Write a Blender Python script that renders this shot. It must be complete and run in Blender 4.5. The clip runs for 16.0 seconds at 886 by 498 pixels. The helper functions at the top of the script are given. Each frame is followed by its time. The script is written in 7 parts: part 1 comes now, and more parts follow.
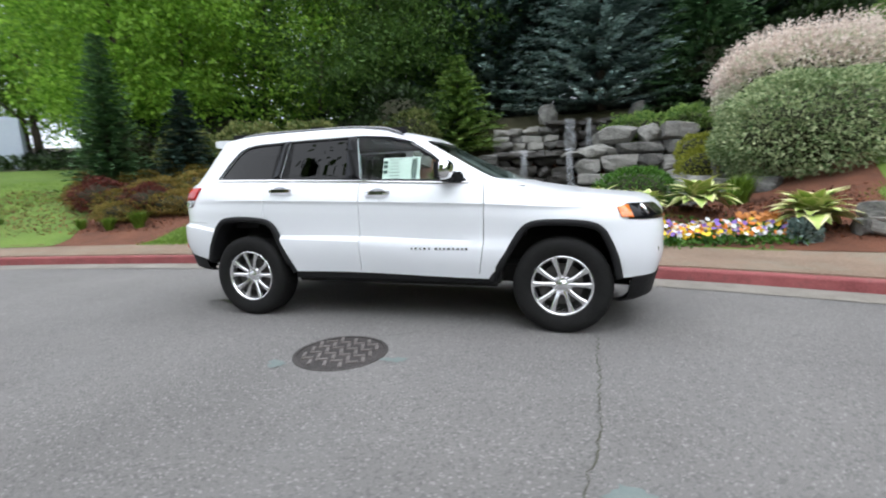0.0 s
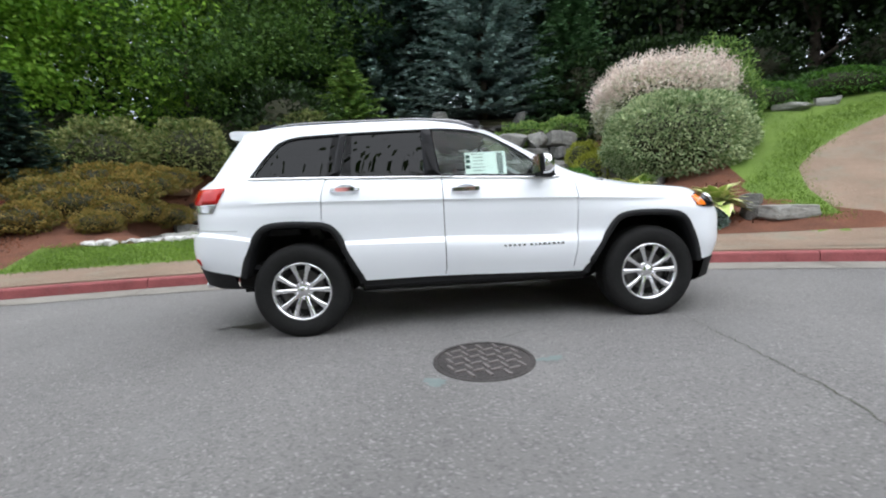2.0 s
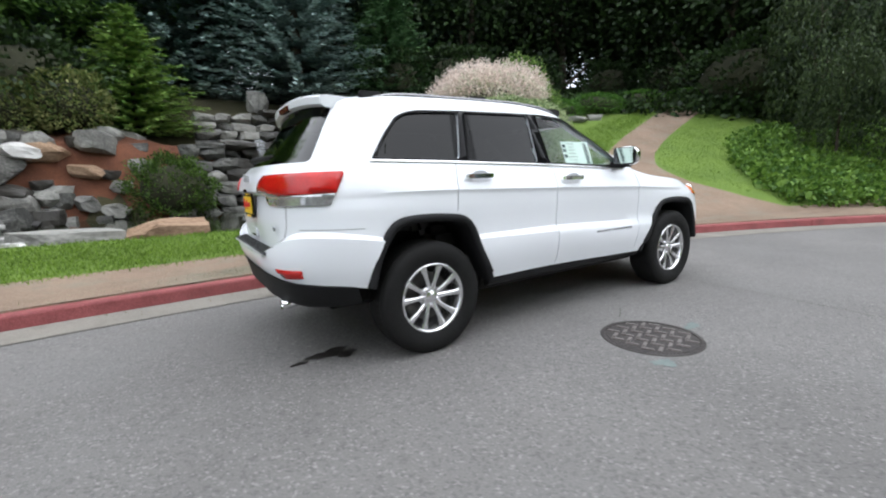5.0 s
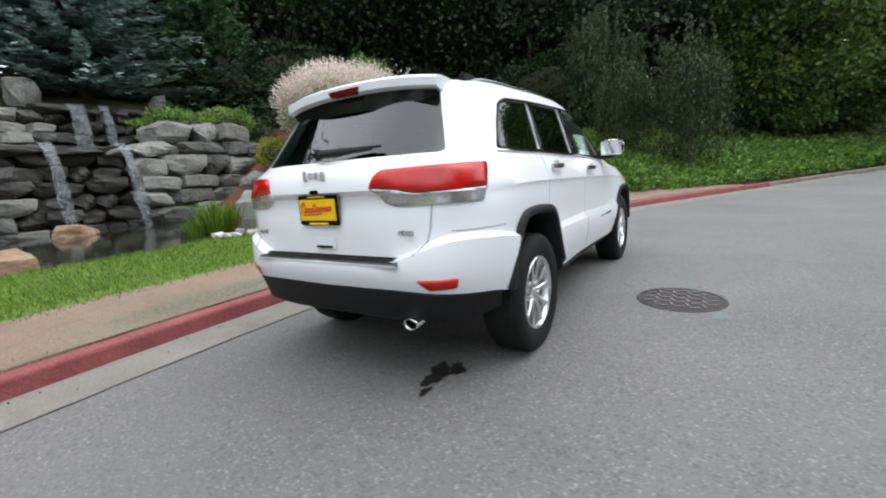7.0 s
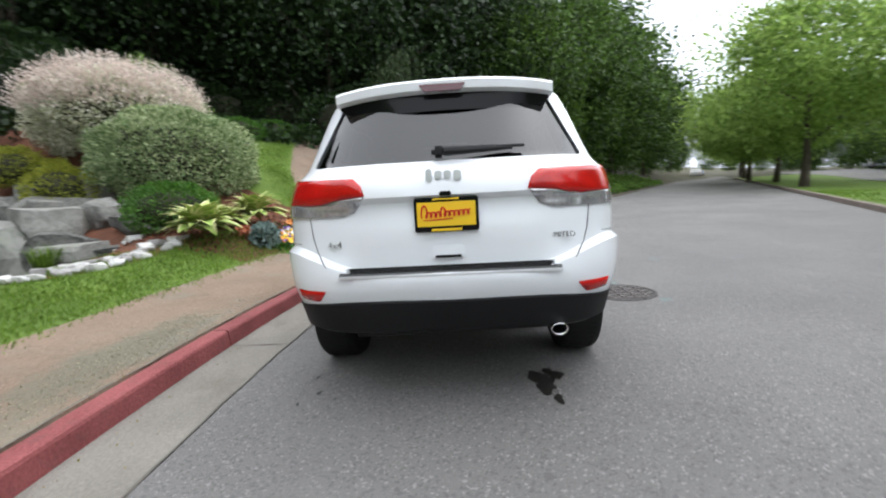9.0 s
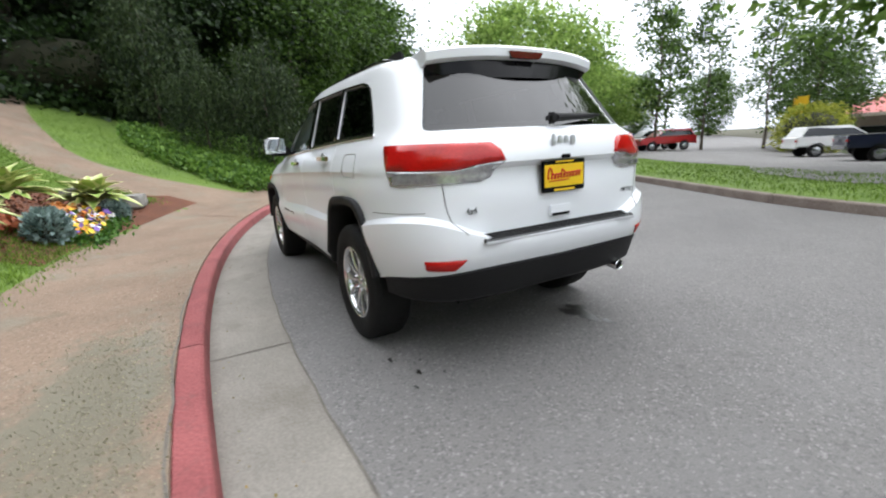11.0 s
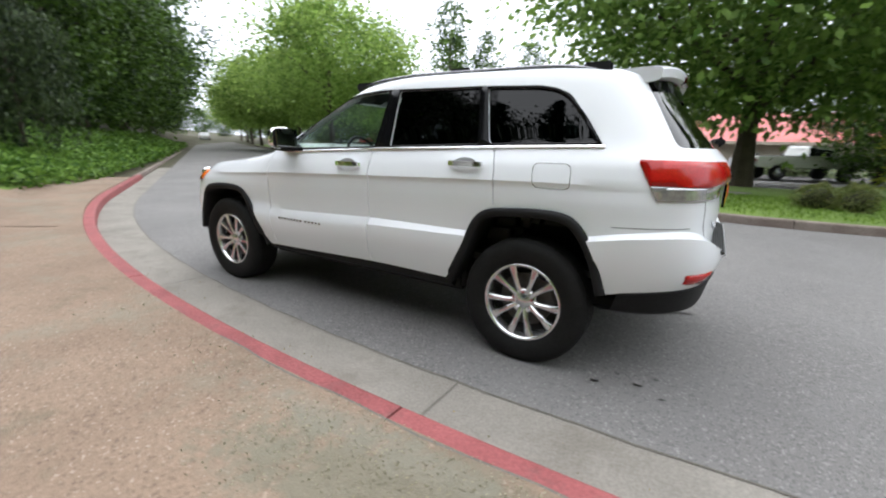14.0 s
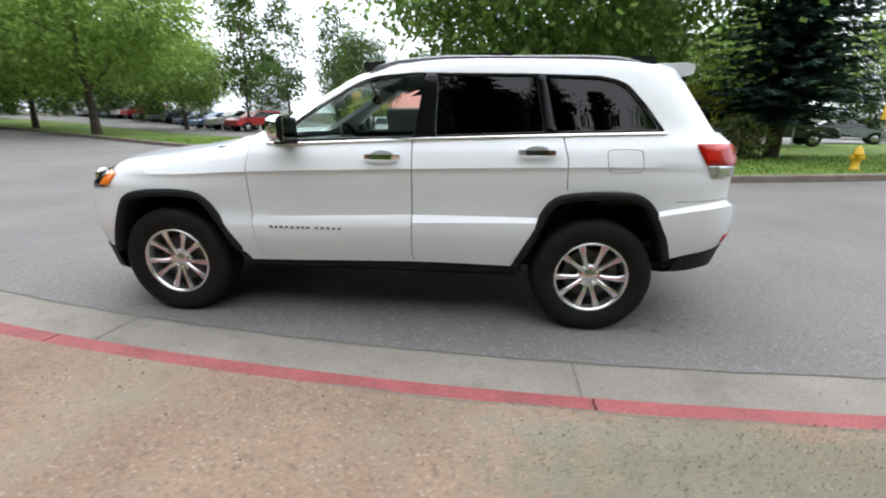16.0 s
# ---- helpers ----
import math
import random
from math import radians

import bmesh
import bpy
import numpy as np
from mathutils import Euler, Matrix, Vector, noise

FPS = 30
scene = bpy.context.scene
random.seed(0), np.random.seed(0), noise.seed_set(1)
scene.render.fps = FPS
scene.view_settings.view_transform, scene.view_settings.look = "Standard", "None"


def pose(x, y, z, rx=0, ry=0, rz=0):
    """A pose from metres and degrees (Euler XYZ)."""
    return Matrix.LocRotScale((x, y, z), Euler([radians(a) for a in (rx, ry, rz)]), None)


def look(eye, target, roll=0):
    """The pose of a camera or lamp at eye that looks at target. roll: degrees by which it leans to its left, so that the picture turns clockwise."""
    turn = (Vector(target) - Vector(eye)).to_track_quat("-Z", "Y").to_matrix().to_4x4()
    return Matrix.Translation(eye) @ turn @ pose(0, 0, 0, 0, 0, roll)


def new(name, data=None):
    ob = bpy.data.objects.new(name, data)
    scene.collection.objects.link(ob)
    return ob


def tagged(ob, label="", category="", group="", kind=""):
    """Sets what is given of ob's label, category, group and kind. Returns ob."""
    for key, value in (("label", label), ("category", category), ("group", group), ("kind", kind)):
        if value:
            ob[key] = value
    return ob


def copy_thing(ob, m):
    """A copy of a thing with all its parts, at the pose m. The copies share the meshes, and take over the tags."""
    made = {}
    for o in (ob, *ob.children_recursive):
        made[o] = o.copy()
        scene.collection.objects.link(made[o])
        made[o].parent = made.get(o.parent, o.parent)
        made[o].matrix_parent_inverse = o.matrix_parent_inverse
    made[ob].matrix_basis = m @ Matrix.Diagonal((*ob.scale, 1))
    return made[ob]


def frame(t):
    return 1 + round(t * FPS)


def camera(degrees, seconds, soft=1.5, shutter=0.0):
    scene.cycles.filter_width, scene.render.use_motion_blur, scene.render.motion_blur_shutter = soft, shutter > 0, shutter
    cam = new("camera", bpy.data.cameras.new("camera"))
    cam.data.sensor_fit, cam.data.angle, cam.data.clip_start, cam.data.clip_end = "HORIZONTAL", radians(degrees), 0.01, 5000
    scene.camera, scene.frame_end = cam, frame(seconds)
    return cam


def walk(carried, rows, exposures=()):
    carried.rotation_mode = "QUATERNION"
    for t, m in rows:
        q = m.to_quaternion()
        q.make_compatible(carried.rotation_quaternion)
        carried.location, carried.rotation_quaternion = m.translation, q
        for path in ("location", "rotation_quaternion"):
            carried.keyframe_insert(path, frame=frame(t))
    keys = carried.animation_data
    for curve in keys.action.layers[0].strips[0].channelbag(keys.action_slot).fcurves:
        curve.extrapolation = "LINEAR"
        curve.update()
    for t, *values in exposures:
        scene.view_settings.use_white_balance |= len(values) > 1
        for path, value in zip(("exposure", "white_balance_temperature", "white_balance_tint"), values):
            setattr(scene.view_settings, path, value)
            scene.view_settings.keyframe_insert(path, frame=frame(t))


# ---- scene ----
cam = camera(92.1, 16.0, soft=2.0, shutter=0.5)
PATH = [
    (0, (1.453, -4.321, 1.127), (0.914, -2.412, 0.866), -1.5),
    (0.5, (0.971, -4.42, 1.126), (0.636, -2.468, 0.845), -1.9),
    (1, (0.488, -4.405, 1.121), (0.26, -2.432, 0.879), -2.6),
    (1.5, (0.013, -4.411, 1.112), (-0.044, -2.425, 0.886), -2.9),
    (2, (-0.46, -4.37, 1.103), (-0.358, -2.388, 0.851), -2.8),
    (2.5, (-0.921, -4.301, 1.122), (-0.669, -2.328, 0.918), -3.1),
    (3, (-1.379, -4.237, 1.131), (-0.924, -2.303, 0.899), -4.1),
    (3.5, (-1.803, -4.038, 1.131), (-1.188, -2.153, 0.87), -4.7),
    (4, (-2.213, -3.837, 1.14), (-1.373, -2.039, 0.89), -4.9),
    (4.2, (-2.36, -3.752, 1.164), (-1.462, -1.987, 0.884), -4.6),
    (6.3, (-3.69, -2.409, 1.191), (-2.221, -1.096, 0.847), -2.1),
    (6.5, (-3.815, -2.271, 1.195), (-2.257, -1.067, 0.844), -3.4),
    (7, (-4.032, -1.876, 1.198), (-2.379, -0.807, 0.842), -4.2),
    (7.5, (-4.195, -1.442, 1.202), (-2.445, -0.538, 0.858), -3.5),
    (8, (-4.357, -1.0, 1.202), (-2.5, -0.343, 0.857), -4.3),
    (8.5, (-4.404, -0.532, 1.152), (-2.469, -0.093, 0.899), -3.2),
    (9, (-4.462, -0.091, 1.158), (-2.485, 0.02, 0.879), -3.2),
    (9.5, (-4.429, 0.356, 1.153), (-2.457, 0.236, 0.842), -3.3),
    (10, (-4.344, 0.798, 1.174), (-2.4, 0.427, 0.881), -2.1),
    (10.2, (-4.316, 1.015, 1.183), (-2.42, 0.474, 0.85), -2.5),
    (12.3, (-3.436, 2.424, 1.332), (-1.912, 1.216, 0.865), -1.9),
    (12.5, (-3.318, 2.517, 1.347), (-1.839, 1.246, 0.904), -1.5),
    (13, (-2.999, 2.817, 1.329), (-1.731, 1.348, 0.847), -0.9),
    (13.5, (-2.657, 3.038, 1.31), (-1.504, 1.484, 0.807), -0.0),
    (14, (-2.299, 3.222, 1.301), (-1.283, 1.569, 0.817), 1.2),
    (14.5, (-1.936, 3.463, 1.302), (-1.193, 1.674, 0.806), 0.1),
    (15, (-1.563, 3.539, 1.36), (-1.0, 1.701, 0.809), -0.1),
    (15.5, (-1.137, 3.591, 1.383), (-0.799, 1.699, 0.832), 0.8),
    (16, (-0.722, 3.621, 1.401), (-0.541, 1.723, 0.797), 0.4),
]
walk(cam, [(t, look(eye, target, roll)) for t, eye, target, roll in PATH], [(0, 1.05, 6150, 10), (7, 1.05, 6200, 10), (9.5, 1.12, 6250, 10), (12.5, 1.2, 6300, 10), (16, 1.24, 6250, 10)])

# ---- light ----
world = bpy.data.worlds.new("overcast_sky")
world.use_nodes = True
scene.world = world
wn = world.node_tree.nodes
sky = wn.new("ShaderNodeTexSky")
sky.sky_type = 'NISHITA'
sky.sun_disc = False
sky.sun_elevation = radians(67)
sky.sun_rotation = radians(150)
sky.air_density = 1.0
sky.dust_density = 3.0
sky.ozone_density = 1.0
cloud = wn.new("ShaderNodeHueSaturation")
cloud.inputs["Saturation"].default_value = 0.22
world.node_tree.links.new(sky.outputs[0], cloud.inputs["Color"])
veil = wn.new("ShaderNodeMix")
veil.data_type = 'RGBA'
veil.inputs[0].default_value = 0.6
veil.inputs[7].default_value = (6.0, 6.4, 7.0, 1)
world.node_tree.links.new(cloud.outputs[0], veil.inputs[6])
world.node_tree.links.new(veil.outputs[2], wn["Background"].inputs[0])
wn["Background"].inputs[1].default_value = 0.15
sun = new("sun", bpy.data.lights.new("sun", 'SUN'))
sun.data.energy = 1.5
sun.data.angle = radians(140)
sun.data.color = (1.0, 0.96, 0.9)
sun.matrix_world = look((0, 0, 30), (-1.8, 1.0, 20))

# ---- materials ----


def mat(name, c1, c2=None, rough=0.6, metal=0.0, scale=6.0, fine=60.0, bump=0.0, bscale=40.0, coat=0.0, spec=0.5, rand=0.0, island=0.0, mixpos=0.5, coords="Object"):
    """A two-scale noise material: c1 to c2 over broad stains and fine grain, with relief and a random shift per piece."""
    m = bpy.data.materials.new(name)
    m.use_nodes = True
    nt = m.node_tree
    bs = nt.nodes["Principled BSDF"]
    bs.inputs["Roughness"].default_value = rough
    bs.inputs["Metallic"].default_value = metal
    bs.inputs["Coat Weight"].default_value = coat
    bs.inputs["Coat Roughness"].default_value = 0.03
    bs.inputs["Specular IOR Level"].default_value = spec
    if c2 is None:
        bs.inputs["Base Color"].default_value = (*c1, 1)
        return m
    if coords == "World":
        vec = nt.nodes.new("ShaderNodeNewGeometry").outputs["Position"]
    else:
        vec = nt.nodes.new("ShaderNodeTexCoord").outputs["Object"]
    n1, n2 = nt.nodes.new("ShaderNodeTexNoise"), nt.nodes.new("ShaderNodeTexNoise")
    n1.inputs["Scale"].default_value, n2.inputs["Scale"].default_value = scale, fine
    n1.inputs["Detail"].default_value, n2.inputs["Detail"].default_value = 4, 3
    nt.links.new(vec, n1.inputs["Vector"])
    nt.links.new(vec, n2.inputs["Vector"])
    mx = nt.nodes.new("ShaderNodeMix")
    mx.inputs[0].default_value = 0.5
    nt.links.new(n1.outputs[0], mx.inputs[2])
    nt.links.new(n2.outputs[0], mx.inputs[3])
    fac = mx.outputs[0]
    for amount, kind in ((rand, "obj"), (island, "isl")):
        if amount:
            if kind == "obj":
                r = nt.nodes.new("ShaderNodeObjectInfo").outputs["Random"]
            else:
                r = nt.nodes.new("ShaderNodeNewGeometry").outputs["Random Per Island"]
            ma = nt.nodes.new("ShaderNodeMath")
            ma.operation = 'MULTIPLY_ADD'
            ma.inputs[1].default_value = amount
            nt.links.new(r, ma.inputs[0])
            sb = nt.nodes.new("ShaderNodeMath")
            sb.operation = 'SUBTRACT'
            sb.inputs[1].default_value = amount * 0.5
            nt.links.new(fac, ma.inputs[2])
            nt.links.new(ma.outputs[0], sb.inputs[0])
            fac = sb.outputs[0]
    rp = nt.nodes.new("ShaderNodeValToRGB")
    rp.color_ramp.elements[0].position, rp.color_ramp.elements[1].position = mixpos - 0.2, mixpos + 0.2
    rp.color_ramp.elements[0].color, rp.color_ramp.elements[1].color = (*c1, 1), (*c2, 1)
    nt.links.new(fac, rp.inputs[0])
    nt.links.new(rp.outputs[0], bs.inputs["Base Color"])
    if bump:
        n3 = nt.nodes.new("ShaderNodeTexNoise")
        n3.inputs["Scale"].default_value, n3.inputs["Detail"].default_value = bscale, 4
        nt.links.new(vec, n3.inputs["Vector"])
        bp = nt.nodes.new("ShaderNodeBump")
        bp.inputs["Strength"].default_value, bp.inputs["Distance"].default_value = bump, 0.02
        nt.links.new(n3.outputs[0], bp.inputs["Height"])
        nt.links.new(bp.outputs[0], bs.inputs["Normal"])
    return m


def leafy(name, c1, c2, rough=0.5, trans=0.35, scale=0.7):
    """Foliage: colour by leaf and by broad patches, with light coming through."""
    m = mat(name, c1, c2, rough=rough, scale=scale, fine=9.0, island=0.45, spec=0.25)
    nt = m.node_tree
    bs = nt.nodes["Principled BSDF"]
    tr = nt.nodes.new("ShaderNodeBsdfTranslucent")
    nt.links.new(bs.inputs["Base Color"].links[0].from_socket, tr.inputs[0])
    ms = nt.nodes.new("ShaderNodeMixShader")
    ms.inputs[0].default_value = trans
    nt.links.new(bs.outputs[0], ms.inputs[1])
    nt.links.new(tr.outputs[0], ms.inputs[2])
    nt.links.new(ms.outputs[0], nt.nodes["Material Output"].inputs[0])
    return m


def glassy(name, tint, keep, rough=0.0, face=0.03):
    """Car glass: a tinted see-through pane with a real mirror-like face; keep is the share that passes."""
    m = bpy.data.materials.new(name)
    m.use_nodes = True
    nt = m.node_tree
    nt.nodes.remove(nt.nodes["Principled BSDF"])
    t = nt.nodes.new("ShaderNodeBsdfTransparent")
    t.inputs[0].default_value = (*[v * keep for v in tint], 1)
    g = nt.nodes.new("ShaderNodeBsdfGlossy")
    g.inputs["Roughness"].default_value = rough
    lw = nt.nodes.new("ShaderNodeLayerWeight")
    lw.inputs[0].default_value = 0.5
    pw = nt.nodes.new("ShaderNodeMath")
    pw.operation = 'POWER'
    pw.inputs[1].default_value = 4.0
    f = nt.nodes.new("ShaderNodeMath")
    f.operation = 'MULTIPLY_ADD'
    f.inputs[1].default_value, f.inputs[2].default_value = 1 - face, face
    nt.links.new(lw.outputs["Facing"], pw.inputs[0])
    nt.links.new(pw.outputs[0], f.inputs[0])
    ms = nt.nodes.new("ShaderNodeMixShader")
    nt.links.new(f.outputs[0], ms.inputs[0])
    nt.links.new(t.outputs[0], ms.inputs[1])
    nt.links.new(g.outputs[0], ms.inputs[2])
    nt.links.new(ms.outputs[0], nt.nodes["Material Output"].inputs[0])
    return m


M = {}
M["asphalt"] = mat("asphalt", (0.109, 0.104, 0.101), (0.203, 0.195, 0.187), rough=0.85, scale=0.5, fine=90, bump=0.5, bscale=150, coords="World")


def speckle(m, scale, colour, share, amount=0.8):
    """Scatters small stones of another colour through a material."""
    nt = m.node_tree
    bs = nt.nodes["Principled BSDF"]
    old = bs.inputs["Base Color"].links[0].from_socket
    vo = nt.nodes.new("ShaderNodeTexVoronoi")
    vo.inputs["Scale"].default_value = scale
    nt.links.new(nt.nodes.new("ShaderNodeNewGeometry").outputs["Position"], vo.inputs["Vector"])
    sp = nt.nodes.new("ShaderNodeSeparateColor")
    nt.links.new(vo.outputs["Color"], sp.inputs[0])
    rp = nt.nodes.new("ShaderNodeValToRGB")
    rp.color_ramp.elements[0].position, rp.color_ramp.elements[1].position = 1 - share, min(1.0, 1 - share + 0.06)
    nt.links.new(sp.outputs[0], rp.inputs[0])
    ml = nt.nodes.new("ShaderNodeMath")
    ml.operation = 'MULTIPLY'
    ml.inputs[1].default_value = amount
    nt.links.new(rp.outputs[0], ml.inputs[0])
    mx = nt.nodes.new("ShaderNodeMix")
    mx.data_type = 'RGBA'
    mx.inputs[7].default_value = (*colour, 1)
    nt.links.new(ml.outputs[0], mx.inputs[0])
    nt.links.new(old, mx.inputs[6])
    nt.links.new(mx.outputs[2], bs.inputs["Base Color"])


speckle(M["asphalt"], 95, (0.36, 0.355, 0.34), 0.10, 0.45)
speckle(M["asphalt"], 70, (0.05, 0.05, 0.05), 0.22, 0.35)
M["concrete"] = mat("concrete", (0.145, 0.134, 0.115), (0.265, 0.245, 0.215), rough=0.9, scale=1.6, fine=70, bump=0.3, bscale=90, coords="World")
M["red_kerb"] = mat("red_kerb", (0.15, 0.03, 0.032), (0.31, 0.085, 0.085), rough=0.75, scale=4, fine=60, bump=0.35, bscale=60, coords="World", rand=0.1)
M["grey_kerb"] = mat("grey_kerb", (0.10, 0.07, 0.06), (0.26, 0.22, 0.19), rough=0.9, scale=3, fine=50, bump=0.3, bscale=60, coords="World")
M["path"] = mat("path", (0.15, 0.101, 0.070), (0.285, 0.208, 0.150), rough=0.95, scale=1.1, fine=75, bump=0.4, bscale=160, coords="World")
speckle(M["path"], 95, (0.46, 0.39, 0.32), 0.07, 0.4)
speckle(M["path"], 70, (0.09, 0.06, 0.04), 0.14, 0.4)


def patches(m, scale, colour, lo, hi, amount):
    """Broad worn patches of another colour."""
    nt = m.node_tree
    bs = nt.nodes["Principled BSDF"]
    old = bs.inputs["Base Color"].links[0].from_socket
    n = nt.nodes.new("ShaderNodeTexNoise")
    n.inputs["Scale"].default_value, n.inputs["Detail"].default_value = scale, 7
    n.inputs["Roughness"].default_value = 0.7
    nt.links.new(nt.nodes.new("ShaderNodeNewGeometry").outputs["Position"], n.inputs["Vector"])
    mr = nt.nodes.new("ShaderNodeMapRange")
    mr.inputs[1].default_value, mr.inputs[2].default_value, mr.inputs[4].default_value = lo, hi, amount
    nt.links.new(n.outputs[0], mr.inputs[0])
    mx = nt.nodes.new("ShaderNodeMix")
    mx.data_type = 'RGBA'
    mx.inputs[7].default_value = (*colour, 1)
    nt.links.new(mr.outputs[0], mx.inputs[0])
    nt.links.new(old, mx.inputs[6])
    nt.links.new(mx.outputs[2], bs.inputs["Base Color"])


patches(M["path"], 1.6, (0.20, 0.185, 0.14), 0.50, 0.66, 0.65)
patches(M["path"], 3.5, (0.11, 0.095, 0.06), 0.56, 0.72, 0.5)


def grit_patch(m, at, size, colour, amount):
    """A worn patch with a ragged edge at one place on the ground."""
    nt = m.node_tree
    bs = nt.nodes["Principled BSDF"]
    old = bs.inputs["Base Color"].links[0].from_socket
    geo = nt.nodes.new("ShaderNodeNewGeometry")
    mp = nt.nodes.new("ShaderNodeMapping")
    mp.inputs["Location"].default_value = (-at[0] / size[0], -at[1] / size[1], 0)
    mp.inputs["Scale"].default_value = (1 / size[0], 1 / size[1], 0)
    ln = nt.nodes.new("ShaderNodeVectorMath")
    ln.operation = 'LENGTH'
    n = nt.nodes.new("ShaderNodeTexNoise")
    n.inputs["Scale"].default_value, n.inputs["Detail"].default_value, n.inputs["Roughness"].default_value = 9.0, 8, 0.75
    add = nt.nodes.new("ShaderNodeMath")
    add.operation = 'MULTIPLY_ADD'
    add.inputs[1].default_value = 2.6
    mr = nt.nodes.new("ShaderNodeMapRange")
    mr.inputs[1].default_value, mr.inputs[2].default_value, mr.inputs[3].default_value, mr.inputs[4].default_value = 1.9, 2.4, amount, 0.0
    mx = nt.nodes.new("ShaderNodeMix")
    mx.data_type = 'RGBA'
    mx.inputs[7].default_value = (*colour, 1)
    for a, b in ((geo.outputs["Position"], mp.inputs[0]), (mp.outputs[0], ln.inputs[0]), (geo.outputs["Position"], n.inputs["Vector"]), (n.outputs[0], add.inputs[0]), (ln.outputs["Value"], add.inputs[2]), (add.outputs[0], mr.inputs[0]), (mr.outputs[0], mx.inputs[0]), (old, mx.inputs[6]), (mx.outputs[2], bs.inputs["Base Color"])):
        nt.links.new(a, b)


grit_patch(M["path"], (-1.75, 2.30), (1.05, 0.34), (0.15, 0.145, 0.105), 0.75)
grit_patch(M["path"], (-1.2, 2.12), (0.7, 0.10), (0.22, 0.21, 0.17), 0.35)
patches(M["asphalt"], 0.7, (0.19, 0.187, 0.182), 0.50, 0.70, 0.45)
patches(M["concrete"], 2.2, (0.09, 0.075, 0.055), 0.52, 0.72, 0.5)
patches(M["red_kerb"], 6.0, (0.10, 0.055, 0.05), 0.54, 0.72, 0.6)
M["lawn"] = mat("lawn", (0.065, 0.12, 0.014), (0.15, 0.23, 0.03), rough=0.9, scale=1.2, fine=50, bump=0.8, bscale=90, coords="World")
M["mulch"] = mat("mulch", (0.06, 0.022, 0.012), (0.19, 0.072, 0.036), rough=0.95, scale=2.0, fine=45, bump=1.0, bscale=60, coords="World")
M["earth"] = mat("earth", (0.03, 0.028, 0.012), (0.07, 0.065, 0.03), rough=0.95, scale=0.6, fine=20, bump=0.6, bscale=20, coords="World")
M["paint"] = mat("white_paint", (0.795, 0.815, 0.85), rough=0.45, coat=0.8, spec=0.4)
M["black_plastic"] = mat("black_plastic", (0.008, 0.008, 0.009), (0.015, 0.015, 0.016), rough=0.6, spec=0.25, scale=4, fine=220, bump=0.15, bscale=400)
M["grey_plastic"] = mat("grey_plastic", (0.035, 0.036, 0.038), (0.06, 0.061, 0.063), rough=0.5, scale=4, fine=200)
M["gloss_black"] = mat("gloss_black", (0.006, 0.006, 0.007), rough=0.12, spec=0.14)
M["dark"] = mat("dark_underbody", (0.006, 0.006, 0.006), (0.02, 0.019, 0.018), rough=0.9, scale=5, fine=40)
M["rubber"] = mat("tyre_rubber", (0.005, 0.005, 0.005), (0.012, 0.0117, 0.0114), rough=0.75, spec=0.25, scale=8, fine=60, bump=0.2, bscale=120)
M["chrome"] = mat("chrome", (0.82, 0.82, 0.83), rough=0.06, metal=1.0)
M["alloy"] = mat("polished_alloy", (0.74, 0.74, 0.75), rough=0.18, metal=0.9)
M["disc"] = mat("brake_disc", (0.05, 0.048, 0.046), (0.12, 0.115, 0.11), rough=0.5, metal=0.6, scale=12, fine=90)
M["red_lens"] = mat("red_lens", (0.26, 0.004, 0.003), (0.55, 0.011, 0.008), rough=0.2, scale=7, fine=120, coat=0.35, spec=0.3)
M["clear_lens"] = mat("clear_lens", (0.28, 0.28, 0.29), (0.62, 0.62, 0.63), rough=0.12, metal=0.6, scale=14, fine=60, coat=1.0)
M["amber"] = mat("amber_lens", (0.80, 0.18, 0.01), rough=0.15, coat=1.0)
M["tint"] = glassy("privacy_glass", (0.8, 0.85, 0.9), 0.03, face=0.075)
M["side_tint"] = glassy("dark_side_glass", (0.8, 0.85, 0.9), 0.010, face=0.03)
M["rail"] = mat("dark_satin_metal", (0.20, 0.20, 0.21), rough=0.25, metal=1.0)
M["badge"] = mat("bright_badge", (0.62, 0.63, 0.65), rough=0.3, metal=0.5)
M["glass"] = glassy("clear_glass", (0.86, 0.97, 0.92), 0.93)
M["interior"] = mat("interior", (0.010, 0.010, 0.011), (0.02, 0.02, 0.021), rough=0.7, scale=8, fine=120)
M["leather"] = mat("leather", (0.015, 0.014, 0.014), (0.03, 0.028, 0.027), rough=0.45, scale=9, fine=160, bump=0.2, bscale=200)
M["paper"] = mat("paper", (0.75, 0.80, 0.78), (0.85, 0.88, 0.86), rough=0.7, scale=6, fine=50)
M["yellow"] = mat("yellow_plate", (0.80, 0.52, 0.01), rough=0.35)
M["red_ink"] = mat("red_ink", (0.55, 0.01, 0.01), rough=0.4)
M["ink"] = mat("dark_ink", (0.02, 0.05, 0.05), rough=0.6)
M["silver"] = mat("silver_badge", (0.32, 0.33, 0.34), rough=0.25, metal=0.8)
M["iron_worn"] = mat("worn_iron", (0.14, 0.125, 0.12), (0.27, 0.245, 0.235), rough=0.5, metal=0.4, scale=8, fine=60)
M["iron"] = mat("cast_iron", (0.028, 0.025, 0.024), (0.08, 0.071, 0.068), rough=0.65, metal=0.35, scale=5, fine=60, bump=0.4, bscale=80)

# ---- mesh helpers ----


def link_bm(name, bm, material, parent=None, label="", smooth=False):
    me = bpy.data.meshes.new(name)
    bm.to_mesh(me)
    bm.free()
    return link_mesh(name, me, material, parent, label, smooth)


